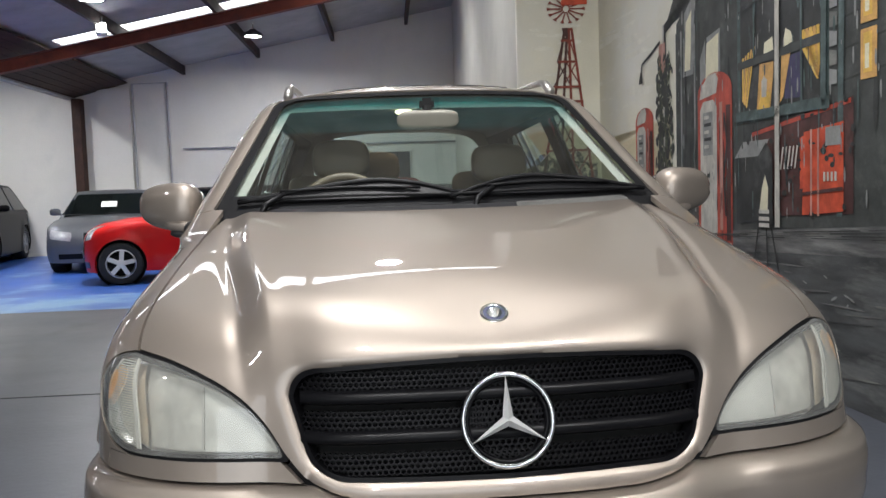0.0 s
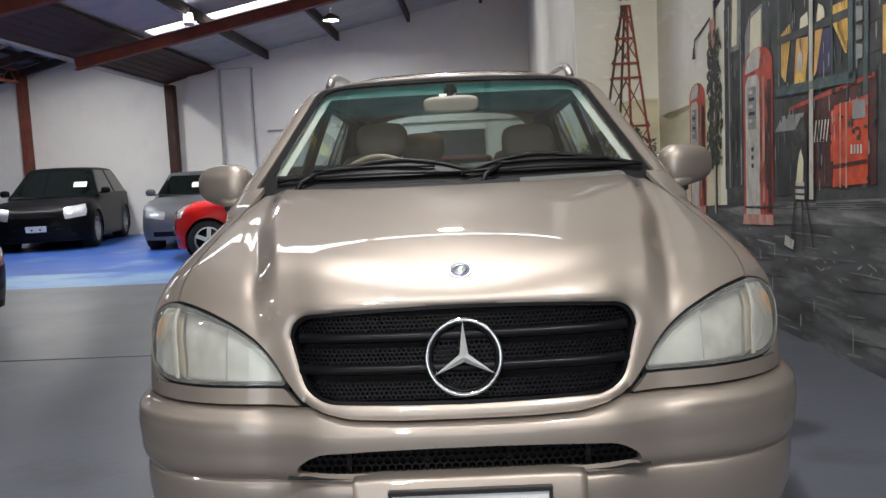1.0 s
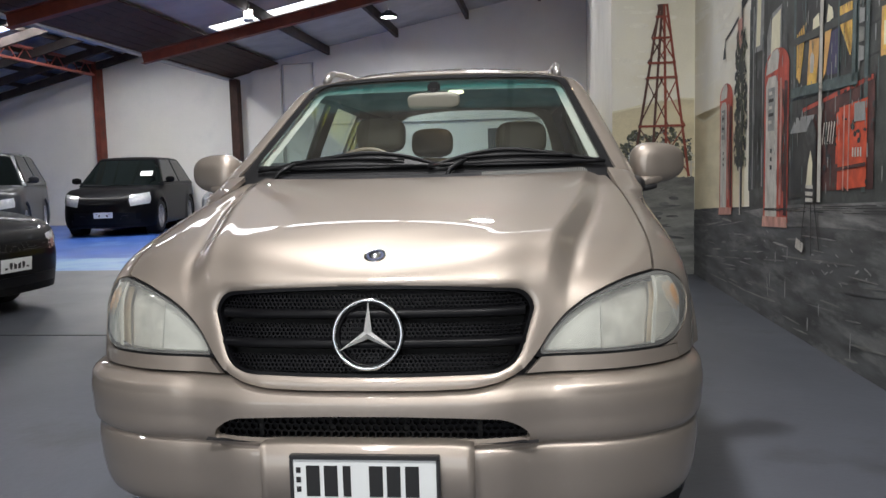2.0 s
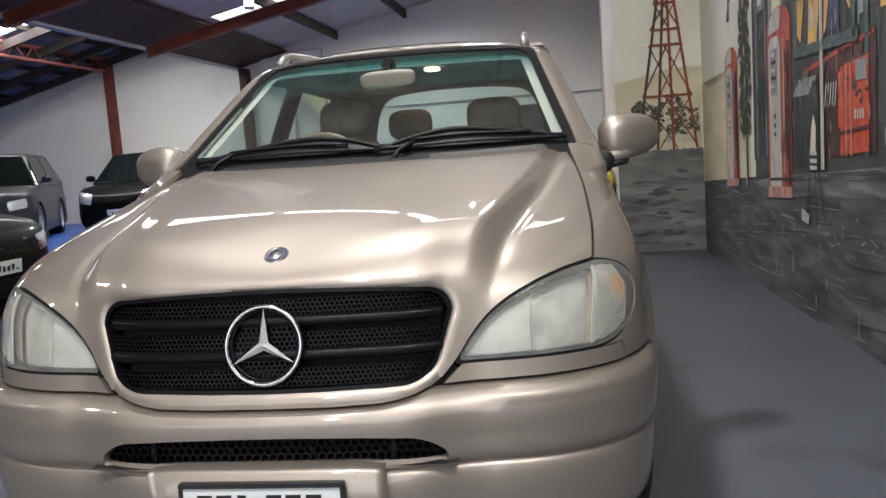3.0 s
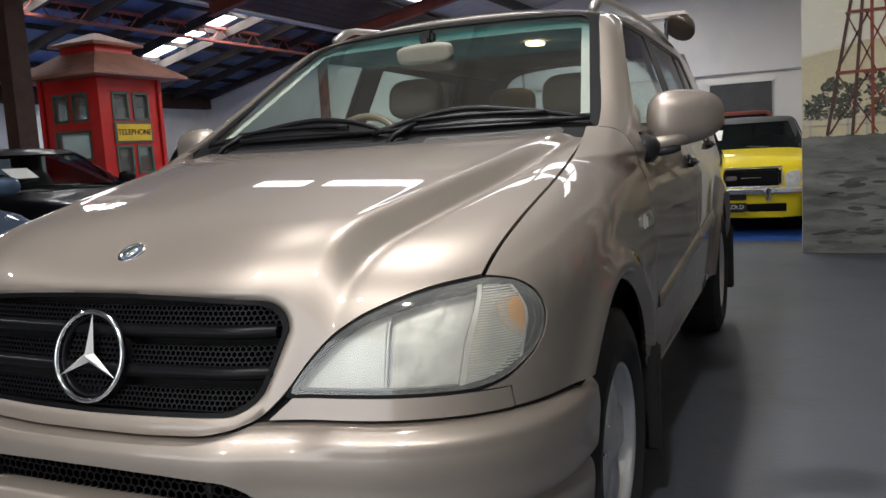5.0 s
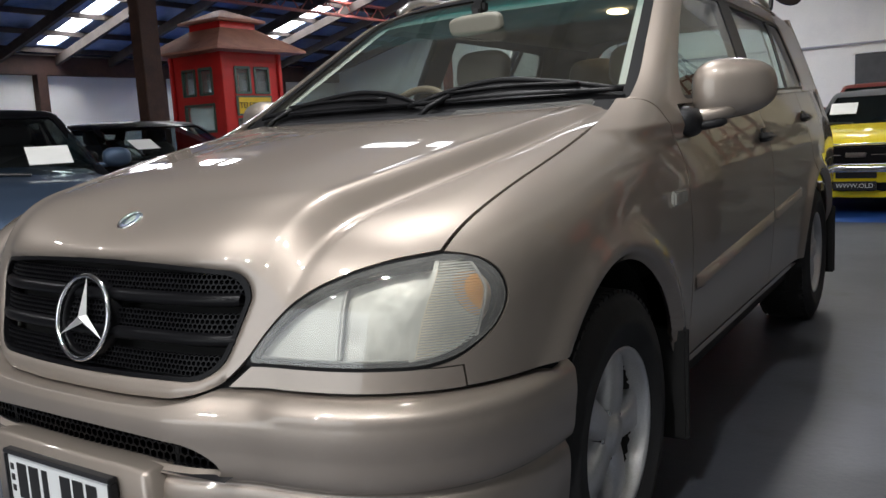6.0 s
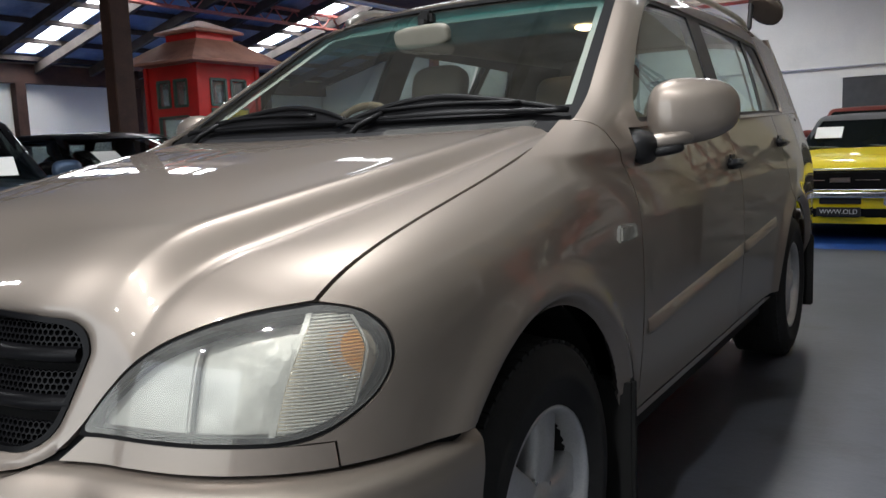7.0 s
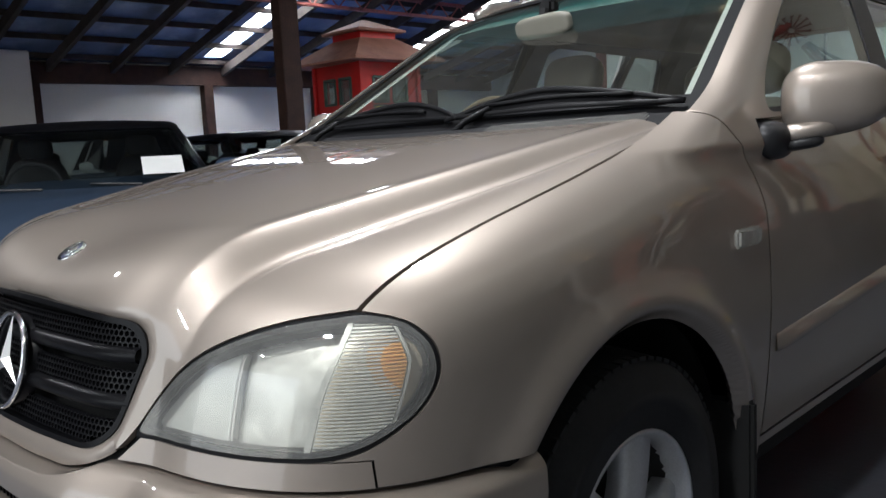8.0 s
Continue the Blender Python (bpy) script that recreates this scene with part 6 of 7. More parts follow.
# pale side panels by the corner, far windows, door post, posts
daub("painted_side_panel", [(4.30, 1.55), (3.96, 1.60), (3.96, 2.27), (4.20, 2.24), (4.30, 2.1)], grey_, 2)
daub("painted_side_panel", [(4.20, 1.95), (3.99, 1.92), (3.98, 2.24), (4.18, 2.2)], cream_line, 3)
for z0, z1 in ((1.69, 1.935), (1.965, 2.3)):
    daub("painted_window_far", rect(2.36, 2.23, z0, z1), orange_, 3)
    daub("painted_window_far", rect(2.335, 2.265, z0 + 0.03, z1 - 0.02), yellow_, 4)
    daub("painted_window_far", rect(2.32, 2.285, z0 + 0.05, z0 + 0.17), cream_line, 5)
stroke("painted_door_post", [(2.54, 1.0), (2.51, 3.0)], 0.05, teal, 3)
daub("painted_post", [(3.20, 0.92), (3.14, 0.92), (3.16, 1.7), (3.14, 2.9), (3.19, 2.9)], white_, 7)
daub("painted_post", [(2.10, 0.96), (2.02, 0.96), (2.02, 1.78), (2.06, 1.84), (2.11, 1.78)], white_, 4)
stroke("painted_post_edge", [(2.0, 0.96), (2.0, 1.85)], 0.025, grey_, 5)
daub("painted_box", rect(1.98, 1.72, 1.42, 1.56), white_, 3)
# lower wall behind the pumps: maroon boards, vending machine, bench
daub("painted_maroon_wall", [(3.4, 0.98), (2.42, 1.02), (2.42, 1.62), (3.5, 1.52)], maroon, 2)
stroke("painted_rail", [(3.5, 1.50), (2.44, 1.60)], 0.025, red_, 3)
vm = node("painted_vending_machine", mural)
daub("front", [(2.90, 1.00), (2.50, 1.03), (2.50, 1.50), (2.88, 1.47)], mach, 4, parent=vm)
daub("left_face", [(2.92, 1.15), (2.82, 1.16), (2.84, 1.46), (2.92, 1.44)], mach, 5, parent=vm)
for y in (2.80, 2.73):
    stroke("edge", [(y, 1.0), (y, 1.48)], 0.018, pink_, 6, parent=vm)
for k in range(4):
    daub("script_bar", rect(2.66 - 0.035 * k, 2.68 - 0.035 * k, 1.19, 1.24), white_, 6, parent=vm)
daub("panel", rect(2.66, 2.52, 1.38, 1.48), grey_, 6, parent=vm)
stroke("shadow", [(2.9, 1.12), (2.5, 1.15)], 0.02, maroon, 6, parent=vm)
for k in range(5):
    stroke("painted_script_bar", [(3.14 - 0.04 * k, 1.27), (3.11 - 0.04 * k, 1.40)], 0.016, white_, 4)
daub("painted_awning", [(3.74, 1.36), (3.36, 1.36), (3.28, 1.46), (3.62, 1.46)], grey_, 4)
daub("painted_doorway", [(3.72, 0.92), (3.42, 0.95), (3.42, 1.36), (3.72, 1.36)], black_, 3)
# advertising board
ab = node("painted_board_sign", mural)
daub("face", [(3.42, 0.92), (3.22, 0.94), (3.22, 1.36), (3.30, 1.44), (3.40, 1.36)], black_, 8, parent=ab)
daub("bottle", [(3.38, 1.02), (3.28, 1.02), (3.27, 1.16), (3.31, 1.24), (3.35, 1.16)], cream_line, 9, parent=ab)
for z in (0.955, 1.0, 0.915):
    daub("word_bar", rect(3.39, 3.26, z, z + 0.025), white_, 9, parent=ab)
for a, b in (((3.40, 0.92), (3.48, 0.60)), ((3.24, 0.92), (3.14, 0.62)), ((3.3, 0.92), (3.28, 0.58))):
    stroke("leg", [a, b], 0.018, black_, 8, parent=ab)
daub("painted_paper", [(3.58, 0.60), (3.44, 0.58), (3.42, 0.64), (3.56, 0.67)], white_, 8)
# short wall: hill line, bushes, fence, ground, windmill
S = short_wall
xr = mural_x(6.85) - 0.006
daub("painted_plain", [(1.172, 1.03), (xr, 1.03), (xr, 1.86), (1.8, 1.88), (1.5, 1.80), (1.172, 1.75)], cream_hill, 0, S)
stroke("painted_ridge", [(1.172, 1.75), (1.3, 1.77), (1.5, 1.82), (1.8, 1.88), (xr, 1.86)], 0.018, cream_line, 1, S)
stroke("painted_cloud", [(1.2, 2.3), (1.5, 2.26), (1.8, 2.3)], 0.05, sky_light, 1, S)
def bush_marks(n, low, high):
    out = []
    while len(out) < n:
        x = R(1.19, 1.985)
        top = 1.60 - 0.16 * abs(x - 1.66) ** 1.5 / 0.35 - 0.10 * math.sin(9 * x) ** 2
        z = R(1.20, top)
        if abs(x - 1.66) > 0.02:
            out.append((x, z, R(low, high), R(low, high) * 0.7, R(-0.6, 0.6)))
    return out


brushwork("painted_bush", bush_marks(230, 0.012, 0.034), leaf, 2, S)
brushwork("painted_bush_shade", bush_marks(120, 0.008, 0.022), black_, 3, S)
brushwork("painted_bush_light", bush_marks(150, 0.006, 0.016), verge, 4, S)
for z in (1.14, 1.2, 1.27):
    stroke("painted_fence_rail", [(1.18, z), (xr, z)], 0.012, white_, 3, S)
for k in range(6):
    x = 1.24 + 0.15 * k
    stroke("painted_fence_post", [(x, 1.05), (x, 1.31)], 0.018, white_, 3, S)
daub("painted_ground", ragged(1.172, xr, lambda x: 1.045, 0.008, 40, 0.001), verge, 3, S)
for col, n, lo, hi, thick in ((verge, 30, 0.1, 1.0, 0.018), (ground, 34, 0.05, 0.95, 0.022), (porch, 24, 0.1, 1.0, 0.012)):
    brushwork("painted_furrow", [(R(1.32, 1.86), R(lo, hi), R(0.04, 0.13), R(0.3, 1.0) * thick, R(-0.15, 0.15)) for _ in range(n)], col, 4, S)
brushwork("painted_sky_stroke", [(R(1.32, 1.86), R(1.85, 3.4), R(0.06, 0.14), R(0.008, 0.03), R(-0.1, 0.1)) for _ in range(24)], sky_light, 1, S)
wm = node("painted_windmill", mural)


def mill_wall(x, z, layer):
    return short_wall(x, 1.05 + 1.08 * (z - 1.05), layer)


cx, zt = 1.685, 2.72
for dx, col in ((-0.31, rust_dark), (-0.11, rust_dark), (0.05, rust), (0.28, rust)):
    stroke("leg", [(cx + dx, 1.05), (cx + dx * 0.12 + 0.02, zt)], 0.026, col, 6, mill_wall, wm)
for z, h in ((1.55, 0.245), (2.02, 0.165), (2.16, 0.145), (2.40, 0.10), (2.60, 0.065)):
    stroke("girt", [(cx - h * 0.95, z), (cx + h, z)], 0.022, rust, 7, mill_wall, wm)
for z0, z1, h0, h1 in ((1.06, 1.55, 0.29, 0.24), (1.55, 2.02, 0.24, 0.165), (2.16, 2.40, 0.145, 0.10), (2.40, 2.72, 0.10, 0.04)):
    stroke("brace", [(cx - h0, z0), (cx + h1 * 0.1, z1)], 0.014, rust_dark, 5, mill_wall, wm)
    stroke("brace", [(cx + h0, z0), (cx - h1 * 0.1, z1)], 0.014, rust, 5, mill_wall, wm)
    stroke("brace", [(cx - h0 * 0.3, z0), (cx + h1, z1)], 0.012, rust, 5, mill_wall, wm)
    stroke("brace", [(cx + h0 * 0.3, z0), (cx - h1, z1)], 0.012, rust_dark, 5, mill_wall, wm)
for k in range(14):
    a = 2 * math.pi * k / 14
    stroke("vane", [(cx + 0.03 * math.cos(a), 2.90 + 0.03 * math.sin(a)), (cx + 0.2 * math.cos(a), 2.90 + 0.14 * math.sin(a))], 0.014, rust, 6, mill_wall, wm)
    daub("blade", [(cx + 0.2 * math.cos(a - 0.12), 2.90 + 0.14 * math.sin(a - 0.12)), (cx + 0.2 * math.cos(a + 0.12), 2.90 + 0.14 * math.sin(a + 0.12)), (cx + 0.14 * math.cos(a), 2.90 + 0.1 * math.sin(a))], rust, 7, mill_wall, wm)
daub("tail", [(cx - 0.05, 2.93), (cx + 0.22, 2.94), (cx + 0.22, 3.04), (cx - 0.05, 2.98)], mach, 8, mill_wall, wm)

# loose brushwork over the facade: pale flecks, green trim, curtain folds, porch boards
brushwork("painted_pale_fleck", [(R(2.0, 4.7), R(1.0, 2.8), R(0.003, 0.010), R(0.01, 0.06), R(-0.2, 0.2)) for _ in range(110)], grey_, 5)
brushwork("painted_green_fleck", [(R(1.6, 4.7), R(1.0, 2.9), R(0.004, 0.012), R(0.02, 0.12), 0.0) for _ in range(70)], teal, 5)
brushwork("painted_dark_fleck", [(R(2.4, 3.7), R(1.0, 1.62), R(0.006, 0.03), R(0.004, 0.02), R(-0.1, 0.1)) for _ in range(60)], black_, 5)
brushwork("painted_glass_streak", [(R(2.75, 3.6), R(1.7, 2.6), R(0.003, 0.008), R(0.02, 0.08), 0.0) for _ in range(26)], teal, 4)
for k in range(4):
    y_ = 4.3
    while y_ > 0.3:
        y1_ = max(y_ - R(0.2, 0.9), 0.2)
        stroke("painted_porch_board", [(y_, porch_z(y_) - 0.012 - 0.006 * (4.9 - y_) * k), (y1_, porch_z(y1_) - 0.012 - 0.006 * (4.9 - y1_) * k)], R(0.003, 0.007), black_, 6)
        y_ = y1_ - R(0.05, 0.3)
for z0 in (2.30, 2.46, 2.62):
    stroke("painted_lintel_line", [(3.66, z0), (2.68, z0 + 0.10)], 0.010, black_, 8)

# ---- red telephone booth ----
M["booth_red"] = mat("gloss_red_enamel", (0.55, 0.02, 0.018), 0.35, vary=0.1, scale=5, fine=0.04, fine_scale=80, stain=(0.42, 0.02, 0.016), stain_scale=3, coat=0.3)
M["booth_roof"] = mat("weathered_terracotta_paint", (0.36, 0.17, 0.12), 0.7, vary=0.15, scale=5, stain=(0.26, 0.11, 0.08), stain_scale=3)
M["booth_green"] = mat("dark_green_glazing_frame", (0.07, 0.11, 0.09), 0.5, vary=0.15, scale=12)
M["sign_yellow"] = mat("yellow_sign_enamel", (0.75, 0.5, 0.03), 0.45, vary=0.08, scale=10)
M["pane"] = pane("pale_booth_glass", (0.75, 0.8, 0.8), 0.1)
M["booth_dark"] = mat("dark_booth_interior", (0.1, 0.02, 0.02), 0.7, vary=0.2)
booth = empty("telephone_booth", "bright red wooden telephone booth with a tiered tan roof", "telephone booth", at=(-7.75, 7.2, 0))
booth.scale = (1.12, 1.12, 1.12)
HW = 0.475


def booth_side(turn, sign):
    m = pose(0, 0, 0, 0, 0, turn)
    y0 = -HW
    wins = [(-0.28, -0.04, 1.60, 1.92), (0.04, 0.28, 1.60, 1.92)]
    wins += [(-0.28, -0.04, 0.95, 1.28), (0.04, 0.28, 0.95, 1.28)] if sign else [(-0.28, 0.28, 1.14, 1.48)]
    xs_ = sorted({-HW, HW, *[w[0] for w in wins], *[w[1] for w in wins]})
    zs_ = sorted({0.0, 2.12, *[w[2] for w in wins], *[w[3] for w in wins]})
    bm = bmesh.new()
    for a, b in zip(xs_, xs_[1:]):
        for c, d in zip(zs_, zs_[1:]):
            if not any(w[0] <= a and b <= w[1] and w[2] <= c and d <= w[3] for w in wins):
                add_box(bm, a, b, y0, y0 + 0.04, c, d, 0, m)
    bmesh.ops.remove_doubles(bm, verts=bm.verts[:], dist=1e-5)
    side = part("side_panel", bm, M["booth_red"], booth, "red enamel side panel")
    for a, b, c, d in wins:
        bm = bmesh.new()
        for q in ((a - 0.012, a + 0.018, c, d), (b - 0.018, b + 0.012, c, d), (a, b, c - 0.012, c + 0.018), (a, b, d - 0.018, d + 0.012)):
            add_box(bm, q[0], q[1], y0 - 0.012, y0 + 0.02, q[2], q[3], 0, m)
        part("window_frame", bm, M["booth_green"], booth)
        bm = bmesh.new()
        add_box(bm, a + 0.01, b - 0.01, y0 + 0.022, y0 + 0.028, c + 0.01, d - 0.01, 0, m)
        p = part("window_pane", bm, M["pane"], booth)
        p.visible_shadow = False
    if sign:
        bm = bmesh.new()
        add_box(bm, -0.30, 0.30, y0 - 0.02, y0 - 0.003, 1.32, 1.57, 0.004, m)
        part("sign_frame", bm, M["booth_green"], booth, "dark green sign frame")
        bm = bmesh.new()
        add_box(bm, -0.27, 0.27, y0 - 0.027, y0 - 0.02, 1.345, 1.545, 0.002, m)
        part("sign_face", bm, M["sign_yellow"], booth, "yellow sign face")
        cu = bpy.data.curves.new("sign_text", "FONT")
        cu.body, cu.size, cu.align_x, cu.align_y, cu.extrude = "TELEPHONE", 0.098, "CENTER", "CENTER", 0.002
        cu.materials.append(M["plate_ink"])
        tx_ = new("sign_text", cu)
        tx_.parent = booth
        tx_.matrix_local = m @ Matrix.Translation((0, y0 - 0.030, 1.445)) @ pose(0, 0, 0, 90, 0, 0)
        tx_["label"] = "dark lettering"


for turn, sign in ((0, False), (90, True), (180, False), (270, False)):
    booth_side(turn, sign)
for a in (-1, 1):
    for b in (-1, 1):
        bm = bmesh.new()
        add_box(bm, a * HW - 0.03, a * HW + 0.03, b * HW - 0.03, b * HW + 0.03, 0, 2.14, 0.006)
        part("corner_post", bm, M["booth_red"], booth)
bm = bmesh.new()
add_box(bm, -HW + 0.05, HW - 0.05, -HW + 0.05, HW - 0.05, 0.0, 0.04)
add_box(bm, -0.20, 0.05, 0.30, 0.42, 0.9, 1.5, 0.01)
part("interior", bm, M["booth_dark"], booth)


def hip(bm, z0, r0, z1, r1, t=0.03):
    vs = []
    for z, r in ((z0 - t, r0), (z0, r0), (z1, r1)):
        vs.append([bm.verts.new((x * r, y * r, z)) for x, y in ((-1, -1), (1, -1), (1, 1), (-1, 1))])
    for a, b in zip(vs, vs[1:]):
        for k in range(4):
            bm.faces.new((a[k], a[(k + 1) % 4], b[(k + 1) % 4], b[k]))
    bm.faces.new(vs[0][::-1])
    bm.faces.new(vs[2])


bm = bmesh.new()
hip(bm, 2.13, 0.74, 2.42, 0.30)
part("lower_roof", bm, M["booth_roof"], booth, "tan weathered hipped roof")
bm = bmesh.new()
add_box(bm, -0.29, 0.29, -0.29, 0.29, 2.40, 2.53)
part("roof_lantern", bm, M["booth_red"], booth)
bm = bmesh.new()
hip(bm, 2.53, 0.39, 2.68, 0.04)
part("upper_roof", bm, M["booth_roof"], booth, "tan weathered hipped roof")

# ---- other parked cars ----
M["car_glass"] = mat("dark_car_glass", (0.006, 0.008, 0.008), 0.03, vary=0.0, spec=0.14)
M["see_glass"] = pane("tinted_see_through_glass", (0.5, 0.56, 0.55))
M["paper"] = mat("white_price_sheet", (0.8, 0.8, 0.78), 0.6, vary=0.03)
M["car_lamp"] = mat("clear_car_headlamp", (0.75, 0.77, 0.78), 0.12, 0.5, vary=0.15, scale=25, coat=1.0)
M["car_rim"] = mat("silver_car_rim", (0.45, 0.45, 0.47), 0.3, 0.8, vary=0.05)
M["red_lamp"] = mat("red_tail_lamp", (0.4, 0.01, 0.01), 0.2, vary=0.05)


def car_paint(name, base, metal=0.3, coat=0.5):
    return mat(name, base, 0.45, metal, vary=0.03, scale=3, fine=0.04, fine_scale=900, coat=coat, coat_rough=0.02, spec=0.06)


def car(name, label, m, paint_mat, L, W, H, hood, belt_z, screen, nose_z, wheel_r, axles, group="parked cars", sheet=None, grille=(0.5, 0.30, 0.14), lamps=(0.60, 0.62, 0.17, 0.10), boxy=5.0, rear=None, plate_col=None, roof_mat=None, clear=False):
    """A parked car, nose towards -y. hood: height at the cowl; screen: (base y, top y, roof end y, tail base y)."""
    ob = empty(name, label, "car", group)
    ob.matrix_basis = m
    hw = W / 2
    glass = M["see_glass"] if clear else M["car_glass"]
    yb, yt, ye, yr = screen
    top_c = curve([(0.0, nose_z), (0.12, nose_z + 0.09), (yb * 0.5, hood - 0.05), (yb, hood), (yb + 0.3, belt_z), (yr - 0.1, belt_z + 0.03), (L, belt_z + (0.02 if ye < yr - 0.6 else 0.05))])
    flare = lambda y, z: sum(0.025 * np.exp(-((np.hypot(y - a, z - wheel_r) - wheel_r - 0.05) / 0.06) ** 2) for a in axles)

    def low(x, y, z):
        w = hw - 0.10 * np.maximum(z - 0.72, 0) - 0.25 * np.maximum(0.4 - z, 0) ** 1.5 * 1.2 + flare(y, z) - 0.02
        yc = np.clip(y, 0.9, L - 0.7)
        d = np.where(y < 0.9, (0.9 - y) / (0.9 - 0.10 * np.abs(z - 0.5) - 0.10 * np.abs(x) ** 2), np.where(y > L - 0.7, (y - L + 0.7) / 0.7, 0))
        wall = (((np.abs(x) / w) ** boxy + np.maximum(d, 0) ** boxy) ** (1 / boxy) - 1) * 0.8
        return smax(wall, z - top_c(y) + 0.05 * (np.abs(x) / hw) ** 3, 0.10)

    yy = np.linspace(0.0, L, 110)
    aa = np.linspace(-math.pi / 2, 1.5 * math.pi, 100)
    ko = np.clip(yy, 0.12, L - 0.12)
    # rays fan out of a spine, tipping towards the nose and the tail
    tip = np.interp(yy, [0.0, 0.5, L - 0.5, L], [-1.5705, 0, 0, 1.5705])
    o = np.stack(np.broadcast_arrays(0 * aa[None], np.clip(yy, 0.5, L - 0.5)[:, None], 0.55 + 0 * aa[None]), -1)
    d = np.stack(np.broadcast_arrays(np.cos(aa)[None] * np.cos(tip)[:, None], np.sin(tip)[:, None] + 0 * aa[None], np.sin(aa)[None] * np.cos(tip)[:, None]), -1)
    P = shoot(o + 0 * d, d, low, 3.0)
    arches = [lambda x, y, z, a=a: np.where(np.abs(x) > hw - 0.35, np.hypot(y - a, z - wheel_r) - wheel_r - 0.045, 1.0) for a in axles]
    panel("body", P, arches + [lambda x, y, z: z - 0.19], paint_mat, ob, (0, L / 2, 0.55), 0.03)

    def green(x, y, z):
        ax = np.abs(x)
        side = ax - (hw - 0.07 - 0.42 * np.maximum(z - belt_z, -0.1))
        scr = (z - belt_z + 0.05 - (y - 0.22 * x * x - yb) * (H - belt_z + 0.05) / (yt - yb)) * 0.8
        tail = (z - belt_z + 0.03 - (yr - y - 0.15 * x * x) * (H - belt_z) / max(yr - ye, 0.05)) * (0.5 if yr - ye < 0.4 else 0.8)
        return smax(smax(side, z - H + 0.06 * ax**2 + 0.02 * (y - (yt + ye) / 2) ** 2, 0.07), smax(scr, tail, 0.05), 0.06)

    yg = np.linspace(yb + 0.02, yr, 110)
    ag = np.linspace(0.0, math.pi, 84)
    og = np.stack(np.broadcast_arrays(0 * ag[None], yg[:, None], belt_z - 0.12 + 0 * ag[None]), -1)
    dg = np.stack(np.broadcast_arrays(np.cos(ag)[None], 0 * yg[:, None], np.sin(ag)[None]), -1)
    Pg = shoot(og + 0 * dg, dg + 0 * og, green, 2.0)
    mid = (0, (yt + ye) / 2, belt_z)

    def front_win(x, y, z):
        s = (z - belt_z + 0.05 - (y - 0.22 * x * x - yb) * (H - belt_z + 0.05) / (yt - yb)) + 0.06
        return np.minimum(np.minimum(hw - 0.15 - 0.42 * (z - belt_z) - np.abs(x), H - 0.085 - z), s)

    def rear_win(x, y, z):
        s = (z - belt_z + 0.03 - (yr - y - 0.15 * x * x) * (H - belt_z) / max(yr - ye, 0.05)) + 0.09
        return np.minimum(np.minimum(hw - 0.18 - 0.42 * (z - belt_z) - np.abs(x), H - 0.10 - z), s)

    def side_win(x, y, z):
        f = y - yb - 0.14 - (z - belt_z) * (yt - yb) / (H - belt_z) * 0.98
        b = yr - 0.16 - (z - belt_z) * (yr - ye) / (H - belt_z) - y
        post = np.abs(y - (yt + ye) / 2 - 0.05) - 0.04
        return np.where(np.abs(x) > hw * 0.5, np.minimum(np.minimum(np.minimum(f, b), np.minimum(H - 0.075 - z, z - belt_z - 0.015)), post), -1.0)

    panel("cabin", Pg, [lambda x, y, z: z - belt_z + 0.06, lambda x, y, z: -front_win(x, y, z), lambda x, y, z: -rear_win(x, y, z), lambda x, y, z: -side_win(x, y, z)], roof_mat or paint_mat, ob, mid, 0.02)
    panel("windscreen", Pg, [lambda x, y, z: front_win(x, y, z) + 0.01], glass, ob, mid, 0, label="dark windscreen", offset=-0.008)
    panel("rear_screen", Pg, [lambda x, y, z: rear_win(x, y, z) + 0.01], glass, ob, mid, 0, offset=-0.008)
    for s in (1, -1):
        panel("side_glass", Pg, [lambda x, y, z: side_win(x, y, z) + 0.01, lambda x, y, z, q=s: x * q], glass, ob, mid, 0, offset=-0.008)
        # lamps cut out of the nose
        lx, lz, lw, lh = lamps
        panel("headlamp", P, [lambda x, y, z, q=s: lw - np.abs(x * q - lx) - 0.25 * np.abs(z - lz), lambda x, y, z: lh - np.abs(z - lz - 0.15 * (np.abs(x) - lx)), lambda x, y, z: 0.7 - y], M["car_lamp"], ob, (0, L / 2, 0.55), 0.006, label="clear headlamp", offset=0.004)
        panel("tail_lamp", P, [lambda x, y, z, q=s: x * q - hw * 0.66, lambda x, y, z: 0.09 - np.abs(z - belt_z + 0.12), lambda x, y, z: y - L + 0.25], M["red_lamp"], ob, (0, L / 2, 0.55), 0.006, offset=0.004)
        bm = bmesh.new()
        superball(bm, (0, 0, 0), (0.10, 0.06, 0.07), 0.75, Matrix.Translation((s * (hw + 0.05), yb + 0.42, belt_z + 0.06)), 16, 10)
        superball(bm, (0, 0, 0), (0.06, 0.03, 0.02), 0.8, Matrix.Translation((s * (hw - 0.04), yb + 0.43, belt_z + 0.01)), 12, 8)
        part("door_mirror", bm, paint_mat, ob, smooth=True)
        for a in axles:
            w = node("wheel", ob)
            t = Matrix.Translation((s * (hw - 0.13), a, wheel_r)) @ pose(0, 0, 0, 0, 90 * s, 0)
            rr = wheel_r * 0.68
            bm = bmesh.new()
            add_lathe(bm, [(rr, -0.10), (wheel_r * 0.9, -0.11), (wheel_r, -0.08), (wheel_r, 0.08), (wheel_r * 0.9, 0.11), (rr, 0.10)], 36, t)
            part("tyre", bm, M["tyre"], w, smooth=True)
            bm = bmesh.new()
